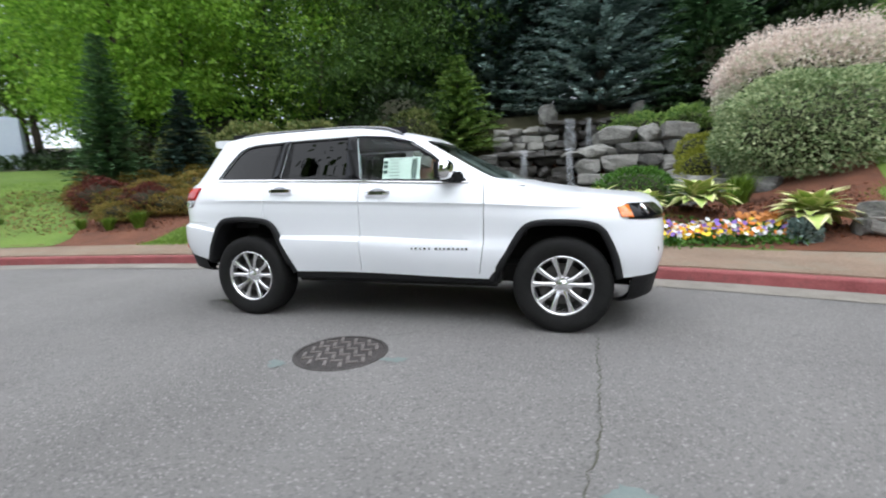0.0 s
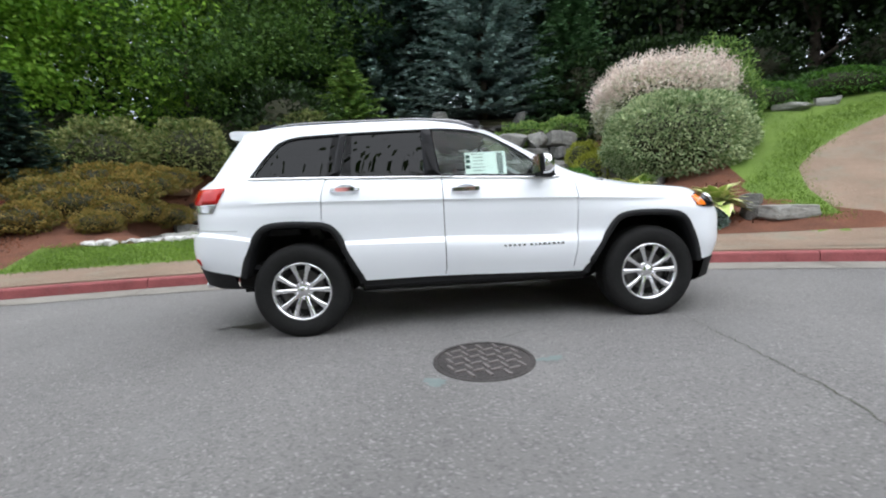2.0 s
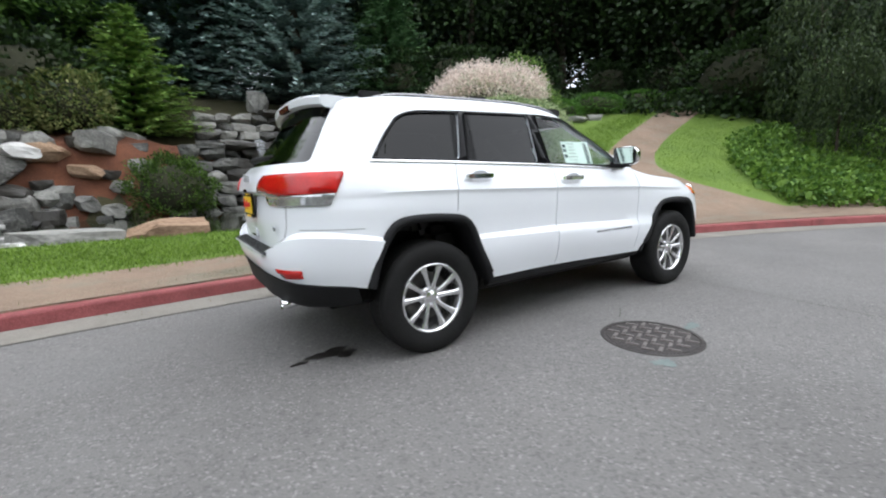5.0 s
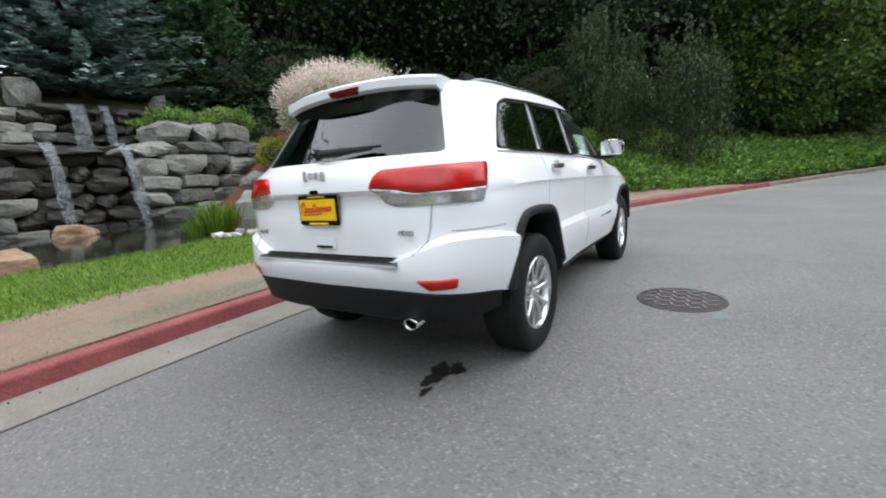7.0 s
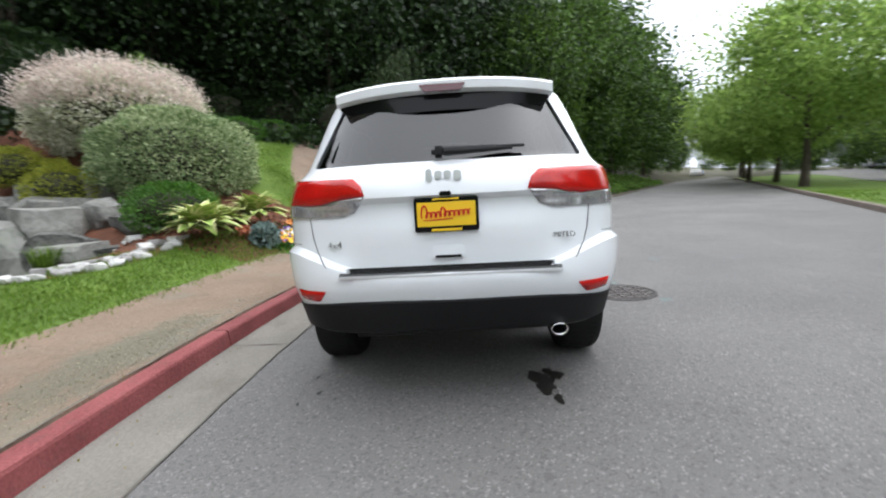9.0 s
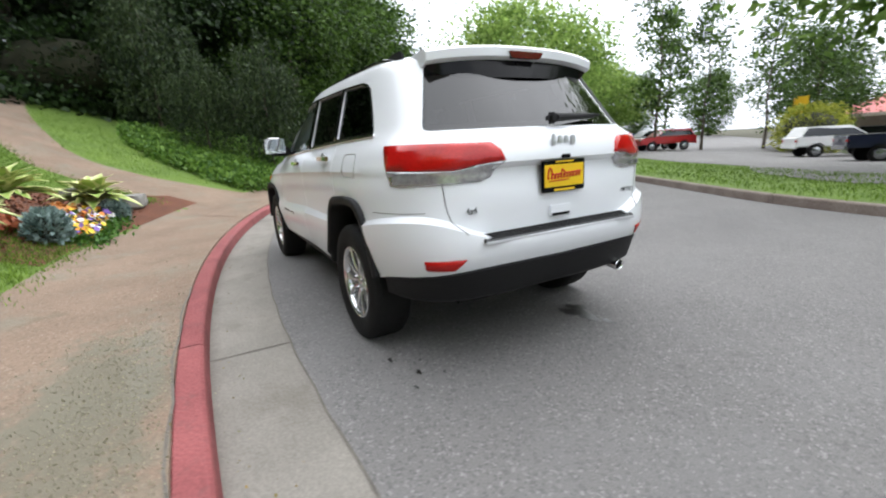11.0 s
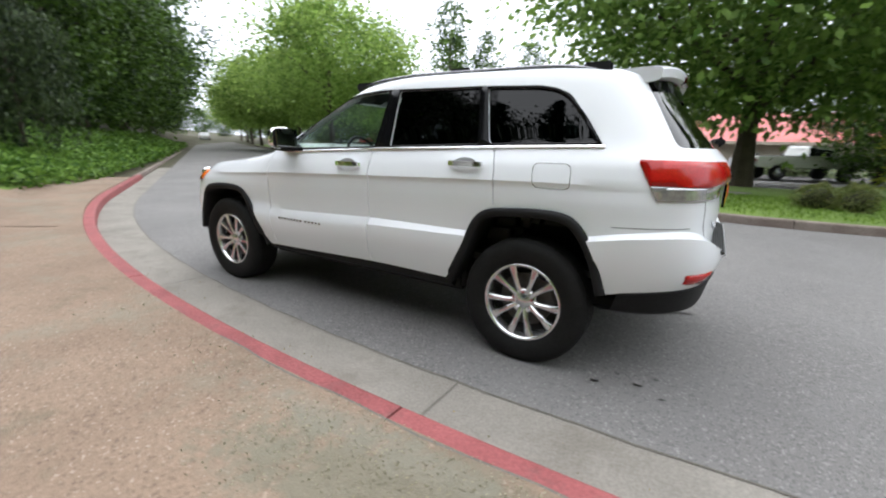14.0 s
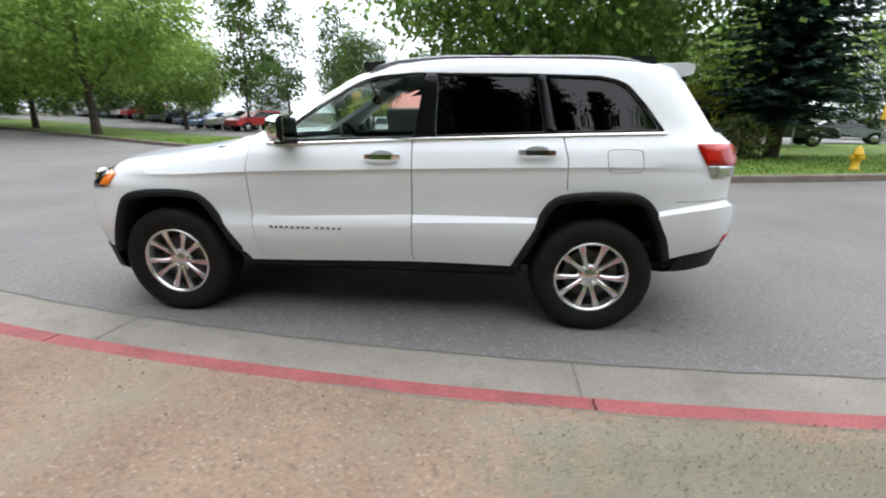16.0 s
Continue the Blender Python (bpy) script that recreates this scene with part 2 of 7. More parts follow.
def link_mesh(name, me, material, parent=None, label="", smooth=False):
    me.materials.clear()
    me.materials.append(material)
    if smooth:
        me.polygons.foreach_set("use_smooth", [True] * len(me.polygons))
    ob = new(name, me)
    if parent is not None:
        ob.parent = parent
    if label:
        tagged(ob, label)
    return ob


part = link_bm


def quads(name, pts, faces=None):
    """A mesh out of an (n, 4, 3) array of free quads."""
    pts = np.asarray(pts, np.float32)
    n = len(pts)
    me = bpy.data.meshes.new(name)
    me.vertices.add(n * 4)
    me.vertices.foreach_set("co", pts.ravel())
    me.loops.add(n * 4)
    me.loops.foreach_set("vertex_index", np.arange(n * 4, dtype=np.int32))
    me.polygons.add(n)
    me.polygons.foreach_set("loop_start", np.arange(0, n * 4, 4, dtype=np.int32))
    me.update(calc_edges=True)
    return me


def grid_mesh(name, P):
    """A mesh out of a (rows, columns, 3) array of points."""
    r, c = P.shape[:2]
    i = np.arange(r * c).reshape(r, c)
    f = np.stack([i[:-1, :-1], i[:-1, 1:], i[1:, 1:], i[1:, :-1]], -1).reshape(-1, 4)
    me = bpy.data.meshes.new(name)
    me.from_pydata(P.reshape(-1, 3).tolist(), [], f.tolist())
    me.update()
    return me


def box(bm, cx, cy, cz, sx, sy, sz, m=None, bevel=0.0):
    g = bmesh.ops.create_cube(bm, size=1)
    vs = g["verts"]
    bmesh.ops.scale(bm, verts=vs, vec=(sx, sy, sz))
    if bevel:
        es = list({e for v in vs for e in v.link_edges})
        r = bmesh.ops.bevel(bm, geom=es, offset=bevel, segments=2, affect='EDGES')
        vs = list({v for f in r["faces"] for v in f.verts} | {v for v in vs if v.is_valid})
    bmesh.ops.translate(bm, verts=vs, vec=(cx, cy, cz))
    if m is not None:
        bmesh.ops.transform(bm, matrix=m, verts=vs)
    return vs


def tube(bm, a, b, ra, rb=None, n=10, caps=True):
    """A tapered rod from a to b."""
    a, b = Vector(a), Vector(b)
    d = b - a
    g = bmesh.ops.create_cone(bm, cap_ends=caps, segments=n, radius1=ra, radius2=ra if rb is None else rb, depth=d.length)
    m = Matrix.Translation((a + b) / 2) @ d.to_track_quat('Z', 'Y').to_matrix().to_4x4()
    bmesh.ops.transform(bm, matrix=m, verts=g["verts"])
    return g["verts"]


def lathe(bm, prof, n, m=None, closed=False):
    """Turns (radius, height) pairs round z."""
    rings = []
    for r, h in prof:
        rings.append([bm.verts.new((r * math.cos(2 * math.pi * k / n), r * math.sin(2 * math.pi * k / n), h)) for k in range(n)])
    pairs = list(zip(rings, rings[1:])) + ([(rings[-1], rings[0])] if closed else [])
    for ra, rb in pairs:
        for k in range(n):
            bm.faces.new((ra[k], ra[(k + 1) % n], rb[(k + 1) % n], rb[k]))
    if m is not None:
        bmesh.ops.transform(bm, matrix=m, verts=[v for r in rings for v in r])


def prism(bm, poly, lo, hi, axis):
    """Extrudes a polygon along an axis: for 'y' the polygon is (x, z), for 'x' it is (y, z), for 'z' it is (x, y)."""
    def p(u, v, w):
        return {'y': (u, w, v), 'x': (w, u, v), 'z': (u, v, w)}[axis]
    a = [bm.verts.new(p(u, v, lo)) for u, v in poly]
    b = [bm.verts.new(p(u, v, hi)) for u, v in poly]
    n = len(poly)
    bm.faces.new(a)
    bm.faces.new(b[::-1])
    for k in range(n):
        bm.faces.new((a[k], b[k], b[(k + 1) % n], a[(k + 1) % n]))
    bmesh.ops.recalc_face_normals(bm, faces=bm.faces)


def carve(me, cutters, op='DIFFERENCE'):
    """The mesh less (or within) each cutter mesh in turn."""
    for cut in cutters:
        a, b = new("work", me), new("work_cutter", cut)
        mod = a.modifiers.new("cut", 'BOOLEAN')
        mod.operation, mod.object, mod.solver = op, b, 'EXACT'
        dg = bpy.context.evaluated_depsgraph_get()
        out = bpy.data.meshes.new_from_object(a.evaluated_get(dg))
        bpy.data.objects.remove(a)
        bpy.data.objects.remove(b)
        me = out
    return me


def bm_mesh(bm, name="work"):
    me = bpy.data.meshes.new(name)
    bm.to_mesh(me)
    bm.free()
    return me


def smoothstep(a, b, v):
    t = np.clip((np.asarray(v, float) - a) / (b - a), 0, 1)
    return t * t * (3 - 2 * t)


# ---- plan of the ground ----
# The kerb: an arc of 20 m turning into a straight ahead of the car, and one of 28 m behind it.
APEX = np.array((-1.7, 1.93))
R1, R2, TURN = 21.0, 28.0, radians(30)
A1 = R1 * TURN


def kerb(a, s):
    """The place a metres along the kerb line from its apex and s metres outside it (negative: on the road)."""
    a, s = np.broadcast_arrays(np.asarray(a, float), np.asarray(s, float))
    an = np.where(a > 0, np.clip(a, 0, A1) / R1, a / R2)
    r = np.where(a > 0, R1, R2)
    x = APEX[0] + (r + s) * np.sin(an)
    y = APEX[1] - r + (r + s) * np.cos(an)
    more = np.clip(a - A1, 0, None)
    return x + more * math.cos(TURN), y - more * math.sin(TURN)


def outside(x, y):
    """How far a place lies outside the kerb line."""
    x, y = np.asarray(x, float), np.asarray(y, float)
    s1 = np.hypot(x - APEX[0], y - APEX[1] + R1) - R1
    s2 = np.hypot(x - APEX[0], y - APEX[1] + R2) - R2
    ex, ey = APEX[0] + R1 * math.sin(TURN), APEX[1] - R1 + R1 * math.cos(TURN)
    s3 = (x - ex) * math.sin(TURN) + (y - ey) * math.cos(TURN)
    ahead = (x - ex) * math.cos(TURN) - (y - ey) * math.sin(TURN)
    return np.where(ahead > 0, s3, np.where(x > APEX[0], s1, s2))


POND = (-2.1, 9.0, 5.9, 4.0)
WATER = 0.30


def height(x, y):
    """The lie of the land."""
    x, y = np.asarray(x, float), np.asarray(y, float)
    s = outside(x, y)
    side = smoothstep(3.0, 9.0, x)
    left = smoothstep(-5.0, -9.5, x)
    mid = 0.15 + 0.165 * np.clip(s - 1.5, 0, 1.6) + 0.02 * np.clip(s - 3.1, 0, 2.5) + 0.36 * np.clip(s - 5.6, 0, 7) + 0.2 * np.clip(s - 12.6, 0, 5) + 0.2 * np.clip(s - 17.6, 0, 25)
    shelf = 0.15 + 0.165 * np.clip(s - 1.5, 0, 1.6) + 0.02 * np.clip(s - 3.1, 0, 2.5) + 2.05 * smoothstep(13.2, 13.7, y) + 1.25 * smoothstep(15.9, 16.4, y) + 0.30 * np.clip(s - 14.0, 0, 2) + 0.2 * np.clip(s - 13.8, 0, 28)
    k = smoothstep(-4.0, -2.2, x)
    mid = mid * (1 - k) + shelf * k
    right = 0.15 + 0.37 * np.clip(s - 1.2, 0, 10) + 0.24 * np.clip(s - 12.3, 0, 25)
    lft = 0.15 + 0.27 * np.clip(s - 1.9, 0, 6.3) + 0.15 * np.clip(s - 8.2, 0, 30)
    z = mid * (1 - side) + right * side
    z = z * (1 - left) + lft * left
    z = z + 0.34 * np.exp(-((x - 3.2) / 1.8) ** 2 - ((y - 4.5) / 1.1) ** 2)
    e = np.abs((x - POND[0]) / POND[2]) ** 3 + np.abs((y - POND[1]) / POND[3]) ** 3
    z = z + (np.minimum(z, -0.15) - z) * smoothstep(1.12, 0.80, e)
    z = z + 0.05 * np.sin(x * 0.9 + 1.3) * np.sin(y * 0.7) * smoothstep(2.0, 6.0, s)
    out = np.where(s > 0.05, z, 0.0)
    # the road side: level by the car, then a slight rise towards the far ground
    far = np.hypot(x, y + 3)
    out = np.where(s > 0.05, out, 0.006 * np.clip(far - 9, 0, 200))
    isl = far_side(x, y)
    over = out + 0.12 + 0.02 * np.clip(isl, 0, 4)
    fall = 0.025 + 0.02 * smoothstep(-2.5, 1.5, x) * smoothstep(14, 8, x)
    sunk = 0.14 - fall * np.clip(isl, 0, 16) - 0.012 * np.clip(isl - 16, 0, 40)
    k = smoothstep(40.0, 18.0, x)
    return np.where(isl > 0.0, over * (1 - k) + sunk * k, out)


# The kerb across the road: an arc of 8 m between two straights.
FC, FR, FT1, FT2 = np.array((-3.6, -13.9)), 8.0, radians(28), radians(12)


def far_kerb(a, s):
    """The same for the kerb across the road; a runs from behind to ahead, s is positive away from the road."""
    a, s = np.broadcast_arrays(np.asarray(a, float), np.asarray(s, float))
    an = np.clip(a / FR, -FT2, FT1)
    x = FC[0] + (FR - s) * np.sin(an)
    y = FC[1] + (FR - s) * np.cos(an)
    m1, m2 = np.clip(a - FR * FT1, 0, None), np.clip(-a - FR * FT2, 0, None)
    return x + m1 * math.cos(FT1) - m2 * math.cos(FT2), y - m1 * math.sin(FT1) - m2 * math.sin(FT2)


def far_side(x, y):
    x, y = np.asarray(x, float), np.asarray(y, float)
    an = np.arctan2(x - FC[0], y - FC[1])
    s = FR - np.hypot(x - FC[0], y - FC[1])
    p1 = FC + FR * np.array((math.sin(FT1), math.cos(FT1)))
    p2 = FC + FR * np.array((-math.sin(FT2), math.cos(FT2)))
    s1 = -((x - p1[0]) * math.sin(FT1) + (y - p1[1]) * math.cos(FT1))
    s2 = -(-(x - p2[0]) * math.sin(FT2) + (y - p2[1]) * math.cos(FT2))
    return np.where(an > FT1, s1, np.where(an < -FT2, s2, s))

# ---- ground, road, kerbs ----


def drape(name, A, S, fn, material, lift=0.0, label="", z=None):
    """A sheet over stations A along a kerb and offsets S (rows may vary by station), laid on the land."""
    x, y = fn(A, S)
    zz = (height(x, y) if z is None else z) + lift
    ob = link_mesh(name, grid_mesh(name, np.stack([x, y, zz + 0 * x], -1)), material, smooth=True)
    return tagged(ob, label, kind="structure") if label else tagged(ob, kind="structure")


def axis(fine_lo, fine_hi, step, far):
    mid = np.arange(fine_lo, fine_hi + 1e-6, step)
    out = np.geomspace(step, far, 26)
    return np.concatenate([fine_lo - out[::-1], mid, fine_hi + out])


gx, gy = axis(-24, 26, 0.5, 500), axis(-24, 24, 0.5, 500)
GX, GY = np.meshgrid(gx, gy)
gz = height(GX, GY)
so, fi = outside(GX, GY), far_side(GX, GY)
gz = np.where((so < 0.9) & (fi < 0.5), np.minimum(gz, 0.006 * np.clip(np.hypot(GX, GY + 3) - 9, 0, 200)) - 0.05, gz - 0.06)
gz = gz - 0.3 * ((so > 1.2) & (so < 11.8) & (GX > -13) & (GX < 6.5))
tagged(link_mesh("ground", grid_mesh("ground", np.stack([GX, GY, gz], -1)), M["earth"], smooth=True), "dark earth under the garden and the woods", kind="structure")

# road between the gutter edge and the kerb across it
def road_sheet():
    a = np.concatenate([-np.geomspace(60, 29, 8)[:-1], np.arange(-29, 14, 0.5), np.geomspace(14, 260, 30)])
    b = np.concatenate([np.linspace(-48, -20, 7), np.linspace(-19, 3, len(a) - 37), np.geomspace(3.4, 255, 30)])
    x0, y0 = kerb(a, -0.56)
    x1, y1 = far_kerb(b, 0.0)
    t = np.linspace(0, 1, 26)[:, None]
    x, y = x0 * (1 - t) + x1 * t, y0 * (1 - t) + y1 * t
    z = 0.006 * np.clip(np.hypot(x, y + 3) - 9, 0, 200)
    return np.stack([x, y, z], -1)


tagged(link_mesh("road", grid_mesh("road", road_sheet()), M["asphalt"], smooth=True), "worn grey asphalt road with fine aggregate", kind="structure")

A_G = np.concatenate([np.arange(-29, 14, 0.5), np.arange(14, 120, 4.0)])
drape("gutter", A_G[None, :], np.linspace(-0.575, -0.05, 3)[:, None], kerb, M["concrete"], label="pale concrete gutter beside the kerb", z=0.004)
A_P = np.arange(-29, 14.6, 0.3)
drape("path", A_P[None, :], np.linspace(0.056, 1.62, 6)[:, None], kerb, M["path"], label="brown compacted gravel footpath along the kerb", lift=0.004)
drape("path_edge", A_P[None, :], np.array([0.050, 0.0575])[:, None], kerb, M["path"], label="worn edge of the footpath at the kerb", z=np.array([[0.10], [0.1535]]))

# branch path climbing into the garden: (x, y, half width)
PATH_LINE = [(7.0, 0.5, 2.4), (7.45, 1.9, 1.45), (7.75, 3.0, 1.0), (8.35, 4.1, 0.78), (9.3, 4.75, 0.64), (10.3, 5.2, 0.60), (12.4, 5.95, 0.60), (14.6, 6.65, 0.65), (17.5, 7.3, 0.65)]

def ribbon(name, ctrl, half, material, lift, label, n=60):
    """A strip of changing width along a smooth line through the control places."""
    c = np.array(ctrl, float)
    t = np.linspace(0, len(c) - 1, n)
    i = np.clip(t.astype(int), 0, len(c) - 2)
    f = (t - i)[:, None]
    p0, p1, p2, p3 = c[np.clip(i - 1, 0, None)], c[i], c[i + 1], c[np.clip(i + 2, None, len(c) - 1)]
    q = 0.5 * (2 * p1 + (p2 - p0) * f + (2 * p0 - 5 * p1 + 4 * p2 - p3) * f * f + (3 * p1 - p0 - 3 * p2 + p3) * f ** 3)
    d = np.gradient(q[:, :2], axis=0)
    nrm = np.stack([-d[:, 1], d[:, 0]], -1) / np.linalg.norm(d, axis=1)[:, None]
    w = np.linspace(-1, 1, 7)[:, None, None]
    p = q[None, :, :2] + nrm[None] * w * (q[None, :, 2:3] if half is None else half)
    z = height(p[..., 0], p[..., 1]) + lift
    ob = link_mesh(name, grid_mesh(name, np.concatenate([p, z[..., None]], -1)), material, smooth=True)
    return tagged(ob, label, kind="structure")


ribbon("path_branch", PATH_LINE, None, M["path"], 0.012, "brown gravel path winding up through the lawn")

# ---- lawns, beds, kerbs ----
def sheet(name, A, s_lo, s_hi, material, lift, label, rows=14, fn=kerb):
    """A draped sheet between two offsets that may change along the kerb."""
    A = np.asarray(A, float)
    t = np.linspace(0, 1, rows)[:, None]
    S = np.broadcast_to(s_lo, A.shape)[None] * (1 - t) + np.broadcast_to(s_hi, A.shape)[None] * t
    return drape(name, A[None, :] + 0 * S, S, fn, material, lift=lift, label=label)


A_L = np.arange(-5.6, 5.81, 0.15)
edge = 3.10 - 0.45 * smoothstep(0.2, 2.2, A_L) - 0.1 * smoothstep(-3.5, -5.5, A_L) + 0.08 * np.sin(A_L * 1.7)
sheet("lawn_pond", A_L, 1.55 - 0.05 * np.sin(3 * A_L) * 0.3, edge, M["lawn"], 0.012, "bright mown grass strip between path and pond")
def resample(line, n):
    """n places evenly along a line of places."""
    p = np.array(line, float)
    k = np.concatenate([[0], np.cumsum(np.linalg.norm(np.diff(p, axis=0), axis=1))])
    q = np.linspace(0, k[-1], n)
    return np.stack([np.interp(q, k, p[:, c]) for c in range(p.shape[1])], 1)


TONGUE_L = [(6.35, 2.75), (6.35, 3.9), (6.6, 4.75), (7.3, 5.0), (8.4, 5.75), (10.0, 7.1), (13.5, 8.1), (15.5, 8.3)]
TONGUE_R = [(6.75, 2.55), (7.2, 3.7), (7.85, 4.65), (8.9, 5.3), (9.9, 5.85), (12.1, 6.6), (14.3, 7.35), (15.8, 7.7)]
tl, tr = resample(TONGUE_L, 50), resample(TONGUE_R, 50)
ff_ = np.linspace(0, 1, 9)[:, None, None]
tg = tl[None] * (1 - ff_) + tr[None] * ff_
tagged(link_mesh("lawn_bed", grid_mesh("lawn_bed", np.concatenate([tg, height(tg[..., 0], tg[..., 1])[..., None] + 0.014], -1)), M["lawn"], smooth=True), "mown grass tongue rising beside the winding path", kind="structure")
A_F = np.arange(7.2, 20, 0.3)
sheet("lawn_slope", A_F, np.where(A_F < 11.5, 1.45, 1.45 + 0.35 * (A_F - 11.5)), 13.5 - 0.3 * (A_F - 7), M["lawn"], 0.008, "mown grass slope beside the winding path", rows=30)
A_W = np.arange(-29, -7.5, 0.3)
sheet("lawn_west", A_W, 1.6, np.interp(A_W, [-12, -9.7, -8.1, -7.5], [13.0, 6.2, 3.3, 1.8]), M["lawn"], 0.012, "mown grass bank rising to the trees", rows=24)
A_M = np.arange(-13.5, 8.2, 0.25)
sheet("mulch_bed", A_M, 1.55, 12.5, M["mulch"], 0.002, "red-brown bark mulch between the shrubs", rows=40)

A_V = np.arange(-46, 64, 0.8)
V_EDGE = np.interp(A_V, [-6.0, -3.0, -1.0, 0.8, 1.1, 2.7, 4.5, 8, 12], [16.0, 13.6, 12.0, 7.8, 5.8, 4.3, 2.7, 3.6, 6.2])
sheet("verge", A_V, 0.16, V_EDGE, M["lawn"], 0.01, "patchy grass verge across the road", rows=10, fn=far_kerb)
A_V2 = np.concatenate([A_V, np.arange(64, 90, 1.2)])
sheet("car_park", A_V2, np.concatenate([V_EDGE, np.full(len(A_V2) - len(A_V), 6.2)]), 40.0, M["asphalt"], 0.03, "grey asphalt car park behind the verge", rows=24, fn=far_kerb)

aa, rr = np.linspace(0, 2 * math.pi, 41)[None, :], np.linspace(0.02, 1, 8)[:, None]
ix, iy = -3.6 + 2.9 * rr * np.cos(aa), -14.9 + 2.5 * rr * np.sin(aa)
tagged(link_mesh("verge_island", grid_mesh("verge_island", np.stack([ix, iy, height(ix, iy) + 0.05 - 0.06 * rr ** 6], -1)), M["lawn"], smooth=True), "grass round the foot of the spreading tree", kind="structure")
M["water"] = mat("pond_water", (0.012, 0.014, 0.008), (0.03, 0.034, 0.02), rough=0.06, scale=0.8, fine=6, bump=0.08, bscale=7, coords="World")
bm = bmesh.new()
ring = []
for k in range(80):
    a = 2 * math.pi * k / 80
    q = (abs(math.cos(a)) ** 3 + abs(math.sin(a)) ** 3) ** (-1 / 3) * 1.02
    ring.append(bm.verts.new((POND[0] + POND[2] * q * math.cos(a), POND[1] + POND[3] * q * math.sin(a), WATER)))
bm.faces.new(ring)
tagged(part("water", bm, M["water"], None), "still dark pond water", kind="structure")

# ---- the white SUV ----
M["dark_red"] = mat("dark_red_lens", (0.10, 0.006, 0.008), rough=0.15, coat=1.0)
car = new("suv_car")
tagged(car, "clean white four-wheel-drive SUV parked beside the red kerb", "car")
AX, HUB = 1.457, 0.378

# Contours from the rear centre round the side to the front centre, lowest first: (x, y, z).
SX = (-AX, -0.3, 0.75, AX)


def contour(rear, side, front):
    """Four places at the rear, (y, z) at four stations along the side, two places at the front."""
    return np.array([*rear, *[(x, y, z) for x, (y, z) in zip(SX, side)], *front], float)


CONT = [
    contour([(-2.385, 0, .605), (-2.375, .45, .608), (-2.285, .74, .585), (-2.03, .89, .55)], [(.925, .45), (.915, .445), (.915, .42), (.92, .42)], [(2.085, .78, .46), (2.30, 0, .44)]),
    contour([(-2.42, 0, .68), (-2.41, .45, .68), (-2.315, .765, .68), (-2.035, .92, .67)], [(.955, .62), (.95, .60), (.95, .57), (.95, .60)], [(2.12, .80, .60), (2.34, 0, .60)]),
    contour([(-2.425, 0, .755), (-2.415, .45, .757), (-2.305, .775, .855), (-2.035, .935, .848)], [(.957, .765), (.955, .725), (.95, .69), (.955, .70)], [(2.12, .80, .72), (2.335, 0, .72)]),
    contour([(-2.355, 0, .770), (-2.35, .45, .772), (-2.275, .755, .885), (-2.03, .905, .875)], [(.928, .785), (.922, .77), (.922, .735), (.94, .76)], [(2.125, .79, .80), (2.335, 0, .80)]),
    contour([(-2.365, 0, .95), (-2.36, .42, .95), (-2.265, .765, 1.0), (-2.02, .905, 1.0)], [(.940, .98), (.931, .95), (.931, .92), (.944, .90)], [(2.08, .78, .92), (2.335, 0, .92)]),
    contour([(-2.350, 0, 1.10), (-2.345, .42, 1.10), (-2.262, .765, 1.10), (-2.012, .893, 1.085)], [(.937, 1.085), (.933, 1.055), (.930, 1.02), (.925, .985)], [(2.00, .75, .985), (2.30, 0, .99)]),
    contour([(-2.395, 0, 1.13), (-2.385, .42, 1.13), (-2.265, .765, 1.12), (-2.01, .895, 1.10)], [(.944, 1.10), (.942, 1.07), (.938, 1.035), (.928, 1.0)], [(1.97, .74, 1.00), (2.285, 0, 1.01)]),
    contour([(-2.365, 0, 1.235), (-2.35, .42, 1.235), (-2.225, .735, 1.24), (-1.98, .86, 1.225)], [(.905, 1.21), (.90, 1.185), (.89, 1.15), (.85, 1.095)], [(1.88, .67, 1.07), (2.13, 0, 1.09)]),
    contour([(-2.315, 0, 1.29), (-2.295, .40, 1.29), (-2.17, .695, 1.29), (-1.92, .82, 1.295)], [(.862, 1.285), (.868, 1.25), (.852, 1.215), (.80, 1.165)], [(1.14, .55, 1.19), (1.25, 0, 1.21)]),
    contour([(-2.045, 0, 1.63), (-2.03, .36, 1.63), (-1.935, .595, 1.625), (-1.77, .70, 1.63)], [(.725, 1.645), (.74, 1.655), (.735, 1.635), (.68, 1.60)], [(.24, .45, 1.63), (.30, 0, 1.645)]),
    contour([(-2.03, 0, 1.70), (-2.015, .36, 1.695), (-1.905, .56, 1.685), (-1.72, .65, 1.70)], [(.67, 1.72), (.69, 1.72), (.66, 1.69), (.58, 1.66)], [(.14, .40, 1.675), (.18, 0, 1.69)]),
    contour([(-1.88, 0, 1.735), (-1.87, .30, 1.73), (-1.76, .46, 1.73), (-1.58, .5, 1.745)], [(.5, 1.758), (.5, 1.76), (.48, 1.74), (.42, 1.72)], [(-.06, .28, 1.725), (-.04, 0, 1.735)]),
    contour([(-1.68, 0, 1.75), (-1.63, 0, 1.75), (-1.53, 0, 1.755), (-1.4, 0, 1.762)], [(0, 1.77), (0, 1.77), (0, 1.762), (0, 1.758)], [(-.2, 0, 1.755), (-.15, 0, 1.75)]),
]
CONT[8][6, 0], CONT[8][7, 0] = 0.70, 0.98
CONT[9][4:8, 0] = (-1.35, -0.45, -0.05, 0.12)
CONT[10][4:8, 0] = (-1.35, -0.45, -0.10, 0.05)
CONT[11][4:8, 0] = (-1.2, -0.55, -0.25, -0.12)
